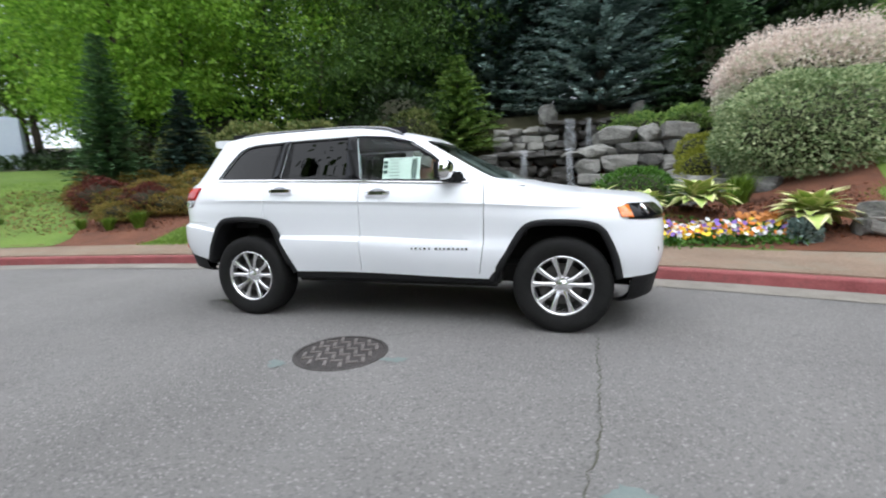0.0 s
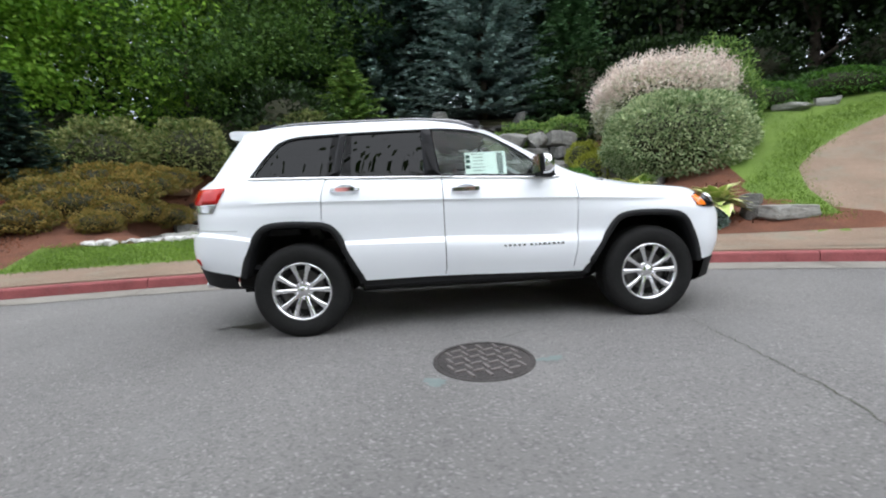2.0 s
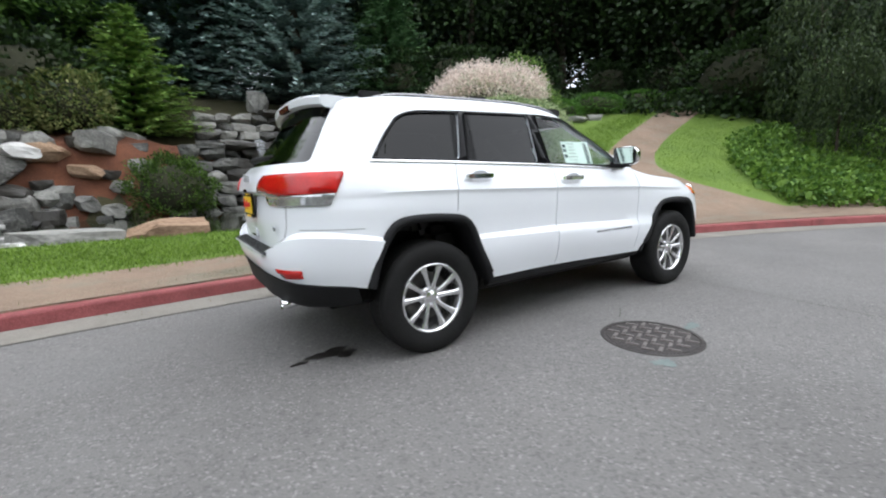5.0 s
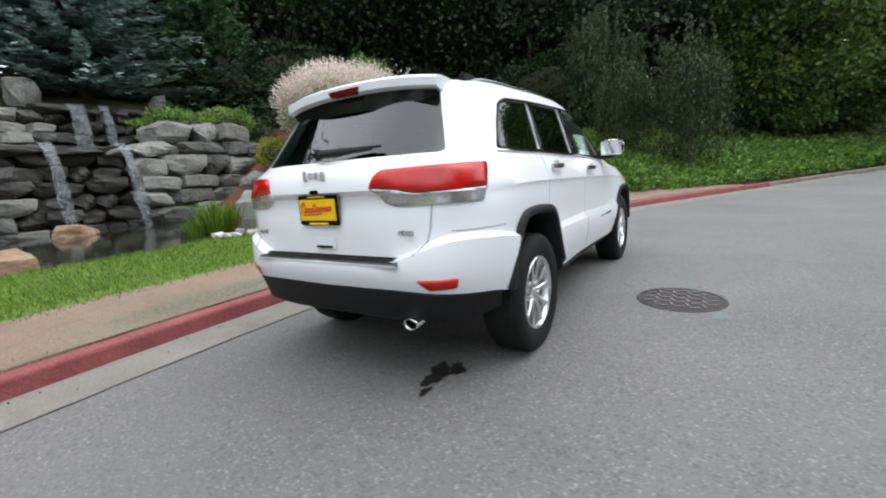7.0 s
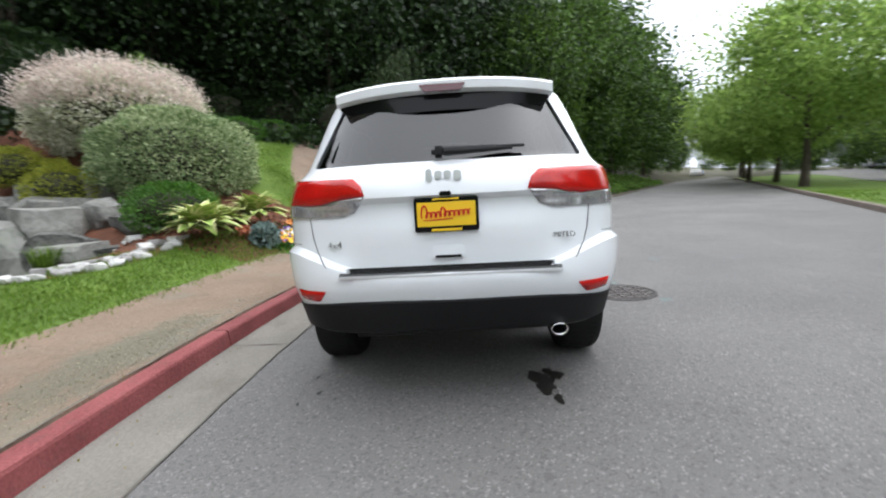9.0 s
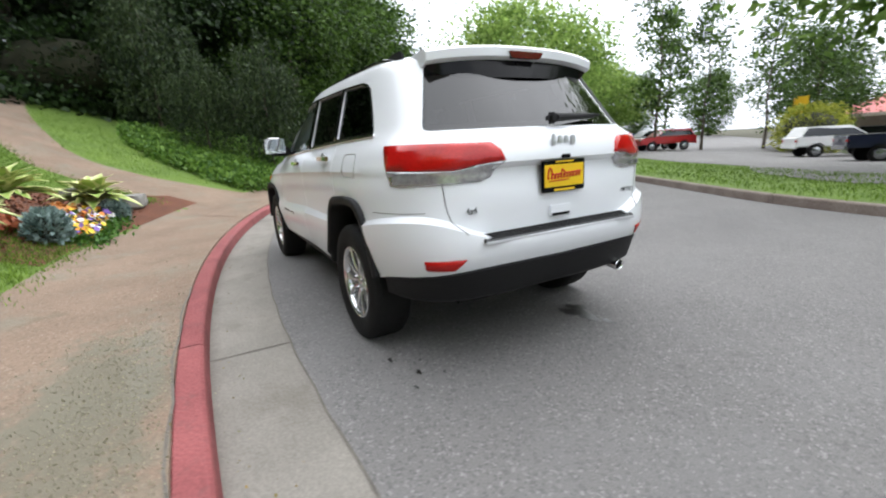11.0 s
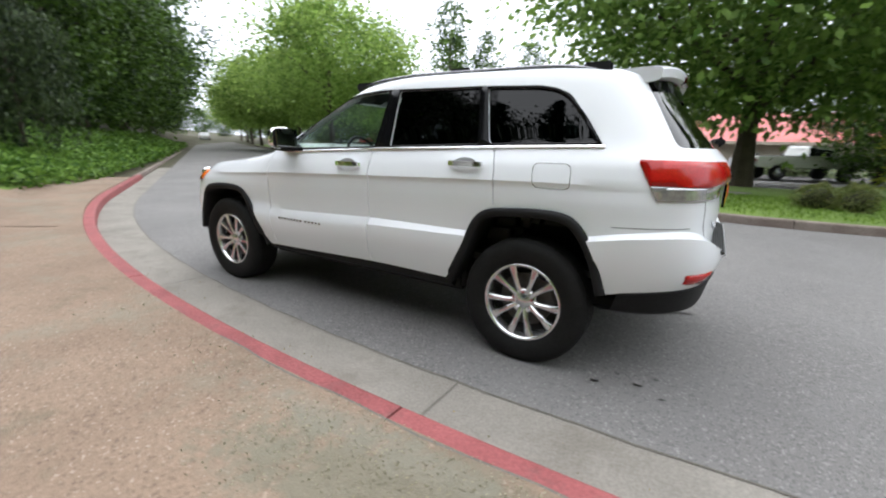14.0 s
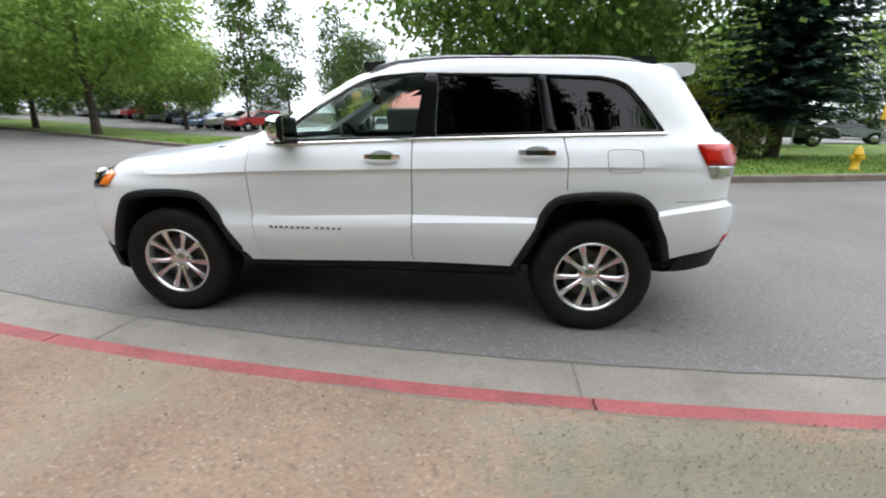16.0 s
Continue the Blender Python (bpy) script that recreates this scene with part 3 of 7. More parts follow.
CONT[12][4:8, 0] = (-1.1, -0.7, -0.4, -0.25)


def spline(c, per):
    """Catmull-Rom through rows of places, even in the chord."""
    k = np.concatenate([[0], np.cumsum(np.maximum(np.linalg.norm(np.diff(c, axis=0), axis=1), 1e-3) ** 0.5)])
    out = []
    n = len(c)
    tang = np.zeros_like(c)
    for i in range(n):
        lo, hi = max(i - 1, 0), min(i + 1, n - 1)
        tang[i] = (c[hi] - c[lo]) / (k[hi] - k[lo])
    for i in range(n - 1):
        h = k[i + 1] - k[i]
        t = np.linspace(0, 1, per[i], endpoint=False)[:, None]
        out.append((2 * t ** 3 - 3 * t ** 2 + 1) * c[i] + (t ** 3 - 2 * t ** 2 + t) * h * tang[i] + (-2 * t ** 3 + 3 * t ** 2) * c[i + 1] + (t ** 3 - t ** 2) * h * tang[i + 1])
    return np.concatenate(out + [c[-1:]])


PER_U = [6, 5, 6, 7, 12, 10, 8, 8, 9]
PER_V = [3, 3, 1, 3, 4, 1, 3, 2, 6, 3, 3, 2]


def body_points(grow=0.0):
    rows = np.array([spline(c, PER_U) for c in CONT])
    # the rear and front centres lie on the mirror plane with the line square to it
    cols = [spline(rows[:, j], PER_V) for j in range(rows.shape[1])]
    P = np.stack(cols, 1)
    P[:, 0, 1] = 0
    P[:, -1, 1] = 0
    P[-1, :, 1] = 0
    return P


BODY = body_points()


def body_shell(out, inn):
    """The whole body as a closed sheet between two offsets along its normals (metres, outwards positive)."""
    P = BODY
    r, c = P.shape[:2]
    full = np.concatenate([P, (P * (1, -1, 1))[:, ::-1][:, 1:-1]], 1)
    m = full.shape[1]
    du = np.roll(full, -1, 1) - np.roll(full, 1, 1)
    dv = np.gradient(full, axis=0)
    nr = np.cross(dv, du)
    ln = np.linalg.norm(nr, axis=2, keepdims=True)
    nr = np.where(ln > 1e-9, nr / np.maximum(ln, 1e-9), (0, 0, 1))
    mid = full.mean((0, 1))
    if (nr * (full - mid)).sum() < 0:
        nr = -nr
    nr[-1] = (0, 0, 1)
    i = np.arange(r * m).reshape(r, m)
    f = np.stack([i[:-1], np.roll(i, -1, 1)[:-1], np.roll(i, -1, 1)[1:], i[1:]], -1).reshape(-1, 4)
    me = bpy.data.meshes.new("sheet")
    pts = np.concatenate([(full + nr * out).reshape(-1, 3), (full + nr * inn).reshape(-1, 3)])
    fo = f.tolist()
    fi_ = (f[:, ::-1] + r * m).tolist()
    rim = [[int(i[0, (k + 1) % m]), int(i[0, k]), int(i[0, k] + r * m), int(i[0, (k + 1) % m] + r * m)] for k in range(m)]
    me.from_pydata(pts.tolist(), [], fo + fi_ + rim)
    bm = bmesh.new()
    bm.from_mesh(me)
    bmesh.ops.remove_doubles(bm, verts=bm.verts, dist=0.0004)
    bmesh.ops.recalc_face_normals(bm, faces=bm.faces)
    bm.to_mesh(me)
    bm.free()
    return me


def cutter(poly, lo, hi, axis_):
    bm = bmesh.new()
    prism(bm, poly, lo, hi, axis_)
    return bm_mesh(bm)


def round_poly(poly, r, n=4):
    """Rounds the corners of a polygon."""
    out = []
    k = len(poly)
    for i in range(k):
        p, a, b = Vector(poly[i]), Vector(poly[i - 1]), Vector(poly[(i + 1) % k])
        da, db = (a - p), (b - p)
        q = min(r, da.length * 0.45, db.length * 0.45)
        s, e = p + da.normalized() * q, p + db.normalized() * q
        for j in range(n + 1):
            t = j / n
            out.append(tuple((s * (1 - t) ** 2 + p * 2 * t * (1 - t) + e * t * t)))
    return out


W_Q = round_poly([(-1.765, 1.318), (-1.668, 1.448), (-1.57, 1.557), (-1.50, 1.596), (-1.40, 1.614), (-1.075, 1.626), (-1.150, 1.302)], 0.028)
W_R = round_poly([(-1.080, 1.300), (-1.020, 1.630), (-0.412, 1.634), (-0.404, 1.272)], 0.018)
W_F = round_poly([(-0.268, 1.266), (-0.328, 1.634), (-0.03, 1.614), (0.15, 1.575), (0.34, 1.458), (0.475, 1.355), (0.60, 1.266), (0.60, 1.236)], 0.025)
W_B = round_poly([(-0.715, 1.297), (-0.575, 1.645), (0.575, 1.645), (0.715, 1.297)], 0.03)
W_W = round_poly([(-0.70, 1.232), (-0.55, 1.60), (0.55, 1.60), (0.70, 1.232)], 0.05)


def ring_cut(cx, cz, r, lo, hi, n=40):
    return cutter([(cx + r * math.cos(2 * math.pi * k / n), cz + r * math.sin(2 * math.pi * k / n)) for k in range(n)], lo, hi, 'y')


def strip_cut(pts, w, lo, hi):
    """A thin seam along a line of (x, z) places."""
    out = []
    for (x0, z0), (x1, z1) in zip(pts, pts[1:]):
        d = Vector((x1 - x0, z1 - z0)).normalized() * 0.002
        n = Vector((-d.y, d.x)).normalized() * w / 2
        out.append(cutter([(x0 - d.x - n.x, z0 - d.y - n.y), (x1 + d.x - n.x, z1 + d.y - n.y), (x1 + d.x + n.x, z1 + d.y + n.y), (x0 - d.x + n.x, z0 - d.y + n.y)], lo, hi, 'y'))
    return out


SEAMS = [[(0.83, 1.20), (0.842, 1.05), (0.836, 0.70), (0.80, 0.46)], [(-0.262, 1.25), (-0.258, 0.50), (-0.27, 0.46)], [(-1.19, 1.285), (-1.224, 1.15), (-1.234, 0.95)]]
# The wheel openings are trapezoids with rounded shoulders: outer edges of the flares from front to rear, (x, z).
ARCH_R = [(-0.915, 0.44), (-0.98, 0.57), (-1.045, 0.71), (-1.105, 0.845), (-1.19, 0.918), (-1.34, 0.942), (-1.52, 0.950), (-1.68, 0.932), (-1.775, 0.85), (-1.855, 0.70), (-1.905, 0.53)]
ARCH_F = [(1.895, 0.46), (1.865, 0.60), (1.81, 0.74), (1.745, 0.842), (1.64, 0.888), (1.42, 0.905), (1.235, 0.895), (1.145, 0.85), (1.06, 0.73), (0.965, 0.57), (0.88, 0.42)]


def arch_line(pts, inset, n=4):
    """The smooth line of a wheel opening, moved towards the hub."""
    c = spline(np.array([(x, 0, z) for x, z in pts], float), [n] * (len(pts) - 1))[:, (0, 2)]
    d = np.gradient(c, axis=0)
    d = d / np.linalg.norm(d, axis=1)[:, None]
    mid = c.mean(0)
    nr = np.stack([-d[:, 1], d[:, 0]], 1)
    nr = nr * np.sign((nr * (mid - c)).sum(1))[:, None]
    return c + nr * inset


def arch_cut(pts, lo, hi):
    c = arch_line(pts, 0.012)
    poly = [tuple(p) for p in c] + [(c[-1][0] - 0.02 * np.sign(c[-1][0] - c[0][0]), 0.1), (c[0][0] + 0.02 * np.sign(c[-1][0] - c[0][0]), 0.1)]
    return cutter(poly, lo, hi, 'y')


cuts = []
for sgn in (1, -1):
    lo, hi = (0.5, 1.2) if sgn > 0 else (-1.2, -0.5)
    for w in (W_Q, W_R, W_F):
        cuts.append(cutter(w, lo, hi, 'y'))
    for arch in (ARCH_F, ARCH_R):
        cuts.append(arch_cut(arch, lo, hi))
    for s in SEAMS:
        cuts += strip_cut(s, 0.007, lo, hi)
cuts.append(cutter(W_B, -2.7, -1.75, 'x'))
cuts.append(cutter(W_W, 0.05, 1.6, 'x'))
shell = carve(body_shell(0.0, -0.03), cuts)
body = link_mesh("body", shell, M["paint"], car, smooth=True)
for p in body.data.polygons:
    p.use_smooth = True
mod = body.modifiers.new("crease", 'EDGE_SPLIT')
mod.split_angle = radians(32)

def pane(name, poly, test, along, material, label, inset=0.012):
    """A smooth sheet of the body's own form, just inside it, that covers one opening."""
    P = np.concatenate([BODY, (BODY * (1, -1, 1))[:, ::-1][:, 1:-1]], 1)
    m = P.shape[1]
    nr = np.cross(np.gradient(P, axis=0), np.roll(P, -1, 1) - np.roll(P, 1, 1))
    nr = nr / np.maximum(np.linalg.norm(nr, axis=2, keepdims=True), 1e-9)
    if (nr * (P - P.mean((0, 1)))).sum() < 0:
        nr = -nr
    Q = P - nr * inset
    u0, u1 = min(p[0] for p in poly) - 0.02, max(p[0] for p in poly) + 0.02
    v0, v1 = min(p[1] for p in poly) - 0.02, max(p[1] for p in poly) + 0.02
    a = P[..., along]
    keep = (a > u0) & (a < u1) & (P[..., 2] > v0) & (P[..., 2] < v1) & test(P, nr)
    i = np.arange(P.shape[0] * m).reshape(P.shape[:2])
    k2 = np.roll(keep, -1, 1)
    any_ = keep[:-1] | k2[:-1] | k2[1:] | keep[1:]
    f = np.stack([i[:-1], np.roll(i, -1, 1)[:-1], np.roll(i, -1, 1)[1:], i[1:]], -1)[any_]
    used, inv = np.unique(f, return_inverse=True)
    me = bpy.data.meshes.new(name)
    me.from_pydata(Q.reshape(-1, 3)[used].tolist(), [], inv.reshape(f.shape).tolist())
    ob = link_mesh(name, me, material, car, label, smooth=True)
    ob.visible_shadow = False
    return ob


for sgn in (1, -1):
    for nm, w, mt in (("quarter_window", W_Q, "side_tint"), ("rear_door_window", W_R, "side_tint"), ("front_door_window", W_F, "glass")):
        pane(nm, w, lambda P, n: (P[..., 1] * sgn > 0.5) & (n[..., 1] * sgn > 0.6), 0, M[mt], "dark tinted glass" if mt == "side_tint" else "clear glass")
pane("rear_window", W_B, lambda P, n: (P[..., 0] < -1.75) & (n[..., 0] < -0.12), 1, M["tint"], "dark tinted glass")
pane("headliner", [(-2.0, 1.66), (0.2, 1.80)], lambda P, n: n[..., 2] > 0.4, 0, M["interior"], "dark headliner", 0.036)
for sgn in (1, -1):
    pane("door_lining", [(-1.9, 0.62), (0.9, 1.19)], lambda P, n: (P[..., 1] * sgn > 0.5) & (abs(P[..., 0]) < 0.9), 0, M["interior"], "dark door lining", 0.036)
pane("windscreen", W_W, lambda P, n: (P[..., 0] > 0.05) & (n[..., 0] > 0.25), 1, M["glass"], "clear glass")

# black surrounds of the side windows, and the bright strip under them
skin = body_shell(0.002, -0.004)
for sgn in (1, -1):
    lo, hi = (0.5, 1.2) if sgn > 0 else (-1.2, -0.5)
    outer = round_poly([(-1.80, 1.305), (-1.69, 1.455), (-1.58, 1.577), (-1.50, 1.612), (-1.40, 1.630), (-1.04, 1.642), (-0.27, 1.650), (-0.02, 1.632), (0.165, 1.588), (0.36, 1.469), (0.495, 1.364), (0.66, 1.252), (0.70, 1.217), (0.50, 1.219), (-0.3, 1.255), (-1.2, 1.289)], 0.02)
    trim = carve(skin.copy(), [cutter(outer, lo, hi, 'y')], 'INTERSECT')
    trim = carve(trim, [cutter(w, lo, hi, 'y') for w in (W_Q, W_R, W_F)])
    link_mesh("window_surround", trim, M["gloss_black"], car, "gloss black", smooth=True)
    strip = carve(body_shell(0.008, -0.003), [cutter([(-1.81, 1.292), (-1.2, 1.275), (-0.3, 1.241), (0.50, 1.205), (0.71, 1.203), (0.71, 1.217), (0.50, 1.219), (-0.3, 1.255), (-1.2, 1.289), (-1.81, 1.306)], lo, hi, 'y')], 'INTERSECT')
    link_mesh("belt_trim", strip, M["chrome"], car, "bright trim", smooth=True)

# lamps: slices of the body's own form, a little proud of it
proud = body_shell(0.010, -0.02)
for sgn in (1, -1):
    lampr = [(sgn * y, z) for y, z in ((.395, 1.140), (.415, 1.195), (.455, 1.230), (1.0, 1.242), (1.0, 1.118), (.66, 1.104), (.60, 1.112), (.55, 1.126))]
    lampw = [(sgn * y, z) for y, z in ((.40, 1.136), (.55, 1.123), (.60, 1.109), (.66, 1.101), (1.0, 1.115), (1.0, 1.045), (.52, 1.043), (.46, 1.062))]
    if sgn < 0:
        lampr, lampw = lampr[::-1], lampw[::-1]
    sweep = cutter([(-2.7, 1.0), (-2.115, 1.0), (-2.05, 1.115), (-1.99, 1.222), (-1.99, 1.27), (-2.7, 1.27)], min(sgn * 0.2, sgn * 1.2), max(sgn * 0.2, sgn * 1.2), 'y')
    lamp = link_mesh("tail_lamp", carve(carve(proud.copy(), [cutter(lampr, -2.7, -1.9, 'x')], 'INTERSECT'), [sweep], 'INTERSECT'), M["red_lens"], car, "red lens", smooth=True)
    link_mesh("reverse_lens", carve(carve(proud.copy(), [cutter(lampw, -2.7, -1.9, 'x')], 'INTERSECT'), [sweep], 'INTERSECT'), M["clear_lens"], lamp, "clear lens", smooth=True)
    refl = round_poly([(sgn * y, z) for y, z in (((.68, .612), (.63, .672), (.815, .672), (.80, .618)) if sgn > 0 else ((.68, .612), (.80, .618), (.815, .672), (.63, .672)))], 0.01)
    link_mesh("rear_reflector", carve(body_shell(0.006, -0.01), [cutter(refl, -2.7, -2.2, 'x')], 'INTERSECT'), M["red_lens"], car, "red reflector", smooth=True)
    lo, hi = (0.3, 1.2) if sgn > 0 else (-1.2, -0.3)
    head = link_mesh("headlamp", carve(proud.copy(), [cutter([(1.93, 0.90), (1.86, 0.99), (1.93, 1.015), (2.4, 1.0), (2.4, 0.89)], lo, hi, 'y')], 'INTERSECT'), M["gloss_black"], car, "dark headlamp with clear lens", smooth=True)
    link_mesh("side_marker", carve(body_shell(0.013, -0.01), [cutter([(1.875, 0.915), (1.845, 0.99), (1.93, 1.01), (1.965, 0.91)], lo, hi, 'y')], 'INTERSECT'), M["amber"], head, "amber marker", smooth=True)
    bm = bmesh.new()
    lathe(bm, [(0.0, 0.0), (0.052, 0.0), (0.056, 0.02), (0.045, 0.03), (0.0, 0.012)], 20, Matrix.Translation((2.04, sgn * 0.745, 0.955)) @ Matrix.Rotation(radians(58), 4, 'Y') if sgn > 0 else Matrix.Translation((2.04, sgn * 0.745, 0.955)) @ Matrix.Rotation(radians(58), 4, 'Y'))
    part("projector", bm, M["chrome"], head, "bright projector", smooth=True)
    bm = bmesh.new()
    lathe(bm, [(0.0, 0.0), (0.045, 0.0), (0.055, 0.02), (0.05, 0.03), (0.0, 0.014)], 20, Matrix.Translation((2.115, sgn * 0.72, 0.66)) @ Matrix.Rotation(radians(sgn * -38), 4, 'Z') @ Matrix.Rotation(radians(90), 4, 'Y'))
    part("fog_lamp", bm, M["chrome"], car, "bright ringed fog lamp", smooth=True)

# black lower skirts: front and rear bumpers, sills
def skirt(name, cols, z1, inset, label):
    P = BODY[0, cols] * (1, 1, 1)
    full = np.concatenate([P, (P * (1, -1, 1))[::-1][(1 if abs(P[-1, 1]) < 1e-6 else 0):]]) if abs(P[-1, 1]) < 1e-6 else np.concatenate([(P * (1, -1, 1))[::-1][:-1], P])
    c = full.mean(0)
    rows = []
    for f, drop in ((0.004, -0.004), (0.012, 0.02), (0.004, 0.07), (-0.03, 0.8), (-inset, 1.0), (-inset - 0.12, 1.0)):
        d = full - (c[0] * 0.3, 0, 0)
        d = d * (1, 1, 0)
        d = d / np.linalg.norm(d, axis=1)[:, None]
        q = full + d * f
        q[:, 2] = full[:, 2] - (drop if drop < 0 else drop * (full[:, 2] - z1))
        rows.append(q)
    return link_mesh(name, grid_mesh(name, np.array(rows)), M["black_plastic"], car, label, smooth=True)


ncol = BODY.shape[1]
rear_cols = [k for k in range(ncol // 2) if BODY[0, k, 0] < -1.90]
front_cols = [k for k in range(ncol // 2, ncol) if BODY[0, k, 0] > 1.90]
skirt("rear_bumper_skirt", rear_cols, 0.415, 0.09, "matt black plastic")
skirt("front_bumper_skirt", front_cols, 0.25, 0.10, "matt black plastic")
for sgn in (1, -1):
    bm = bmesh.new()
    prism(bm, [(0.70, 0.36), (0.86, 0.365), (0.895, 0.39), (0.905, 0.47), (0.70, 0.47)], -0.94, 0.92, 'x')
    bmesh.ops.scale(bm, verts=bm.verts, vec=(1, sgn, 1))
    bmesh.ops.recalc_face_normals(bm, faces=bm.faces)
    part("sill", bm, M["black_plastic"], car, "matt black plastic")
    for arch in (ARCH_F, ARCH_R):
        # wheel-arch flare, following the opening down to the sill and the bumper
        bm = bmesh.new()
        prof = [(0.050, 0.80), (0.050, 0.950), (0.044, 0.962), (0.020, 0.968), (0.004, 0.962), (-0.002, 0.955), (-0.002, 0.91)]
        n = len(arch_line(arch, 0.0))
        # the body draws in towards its ends, and the flare with it
        lines = []
        for inset, y in prof:
            c = arch_line(arch, inset)
            lines.append([bm.verts.new((px, sgn * (y - 0.10 * max(0.0, abs(px) - 1.70) ** 1.1 - (0.03 if pz < 0.5 and abs(px) < 1.2 else 0)), pz)) for px, pz in c])
        for la, lb in zip(lines, lines[1:]):
            for k in range(n - 1):
                bm.faces.new((la[k], la[k + 1], lb[k + 1], lb[k]))
        bmesh.ops.recalc_face_normals(bm, faces=bm.faces)
        part("arch_flare", bm, M["black_plastic"], car, "matt black plastic", smooth=True)
        bm = bmesh.new()
        c = arch_line(arch, 0.03)
        hoop = [[bm.verts.new((px, sgn * yy, pz)) for px, pz in c] for yy in (0.48, 0.92)]
        for k in range(n - 1):
            bm.faces.new((hoop[0][k], hoop[0][k + 1], hoop[1][k + 1], hoop[1][k]))
        bm.faces.new(hoop[0])
        part("wheel_well", bm, M["dark"], car, "dark liner", smooth=True)

bm = bmesh.new()
box(bm, -0.02, 0, 0.43, 4.1, 1.2, 0.20, bevel=0.04)
box(bm, -0.02, 0, 0.44, 1.95, 1.66, 0.22, bevel=0.03)
box(bm, -1.95, 0.35, 0.43, 0.5, 0.5, 0.16, bevel=0.05)
part("underbody", bm, M["dark"], car, "dark underbody")

# wheels
def wheel(x, sgn):
    w = new("wheel")
    w.parent = car
    w.location = (x, sgn * 0.81, HUB)
    rot = Matrix.Rotation(radians(-90 * sgn), 4, 'X')
    bm = bmesh.new()
    tp = [(0.235, -0.105), (0.262, -0.122), (0.33, -0.133), (0.365, -0.12), (0.383, -0.098), (0.388, 0.0), (0.383, 0.098), (0.365, 0.12), (0.33, 0.133), (0.275, 0.126), (0.243, 0.112), (0.235, 0.104)]
    lathe(bm, tp, 56, rot)
    tyre = part("tyre", bm, M["rubber"], w, "black rubber tyre", smooth=True)
    bm = bmesh.new()
    for k in range(56):
        for row in (-0.05, 0.05):
            a = 2 * math.pi * (k + (0.5 if row > 0 else 0)) / 56
            box(bm, 0, 0, 0, 0.010, 0.030, 0.055, rot @ Matrix.Rotation(a, 4, 'Z') @ Matrix.Translation((0.3815 - (0.007 if abs(row) > 0.09 else 0), 0, row)))
    tagged(part("tread", bm, M["rubber"], tyre), kind="stuff")
    bm = bmesh.new()
    lathe(bm, [(0.205, -0.09), (0.236, -0.1), (0.243, 0.10), (0.238, 0.116), (0.226, 0.114), (0.218, 0.09), (0.21, 0.02), (0.205, -0.09)], 56, rot)
    part("rim", bm, M["alloy"], w, "polished alloy rim", smooth=True)
    for k in range(10):
        bm = bmesh.new()
        pair = k // 2
        off = radians(14.5 if k % 2 else -14.5)
        a = 2 * math.pi * pair / 5 + off + math.pi / 2
        m = rot @ Matrix.Rotation(a, 4, 'Z')
        sec = []
        for r, wd, zt, th, sh in ((0.045, 0.016, 0.078, 0.03, 0.0), (0.11, 0.0145, 0.092, 0.03, 0.0), (0.17, 0.017, 0.098, 0.028, 0.004), (0.224, 0.025, 0.102, 0.022, 0.009)):
            s2 = sh * (1 if k % 2 else -1)
            sec.append([bm.verts.new(m @ Vector(p)) for p in ((r, -wd + s2, zt - th), (r, -wd + s2, zt - 0.006), (r, -wd * 0.5 + s2, zt), (r, wd * 0.5 + s2, zt), (r, wd + s2, zt - 0.006), (r, wd + s2, zt - th))])
        for ra, rb in zip(sec, sec[1:]):
            for q in range(6):
                bm.faces.new((ra[q], ra[(q + 1) % 6], rb[(q + 1) % 6], rb[q]))
        bmesh.ops.recalc_face_normals(bm, faces=bm.faces)
        part("spoke", bm, M["alloy"], w, "polished spoke", smooth=False)
    bm = bmesh.new()
    lathe(bm, [(0.0, 0.088), (0.030, 0.088), (0.036, 0.082), (0.05, 0.078), (0.078, 0.072), (0.082, 0.05)], 28, rot)
    part("hub_cap", bm, M["alloy"], w, "", smooth=True)
    for k in range(5):
        bm = bmesh.new()
        a = 2 * math.pi * (k + 0.5) / 5 + math.pi / 2
        tube(bm, rot @ Vector((0.062 * math.cos(a), 0.062 * math.sin(a), 0.06)), rot @ Vector((0.062 * math.cos(a), 0.062 * math.sin(a), 0.09)), 0.011, 0.010, 6)
        part("lug_nut", bm, M["chrome"], w, "")
    bm = bmesh.new()
    lathe(bm, [(0.05, 0.0), (0.165, 0.0), (0.165, 0.024), (0.05, 0.024)], 32, rot, closed=True)
    box(bm, 0, 0, 0, 0.07, 0.15, 0.07, rot @ Matrix.Rotation(radians(25), 4, 'Z') @ Matrix.Translation((-0.15, 0, 0.01)), bevel=0.012)
    part("brake_disc", bm, M["disc"], w, "dull steel brake disc and caliper")
    bm = bmesh.new()
    lathe(bm, [(0.0, -0.02), (0.22, -0.02), (0.22, -0.08), (0.0, -0.08)], 24, rot)
    part("back_plate", bm, M["dark"], w, "")


for wx in (1.453, -1.440):
    for ws in (1, -1):
        wheel(wx, ws)

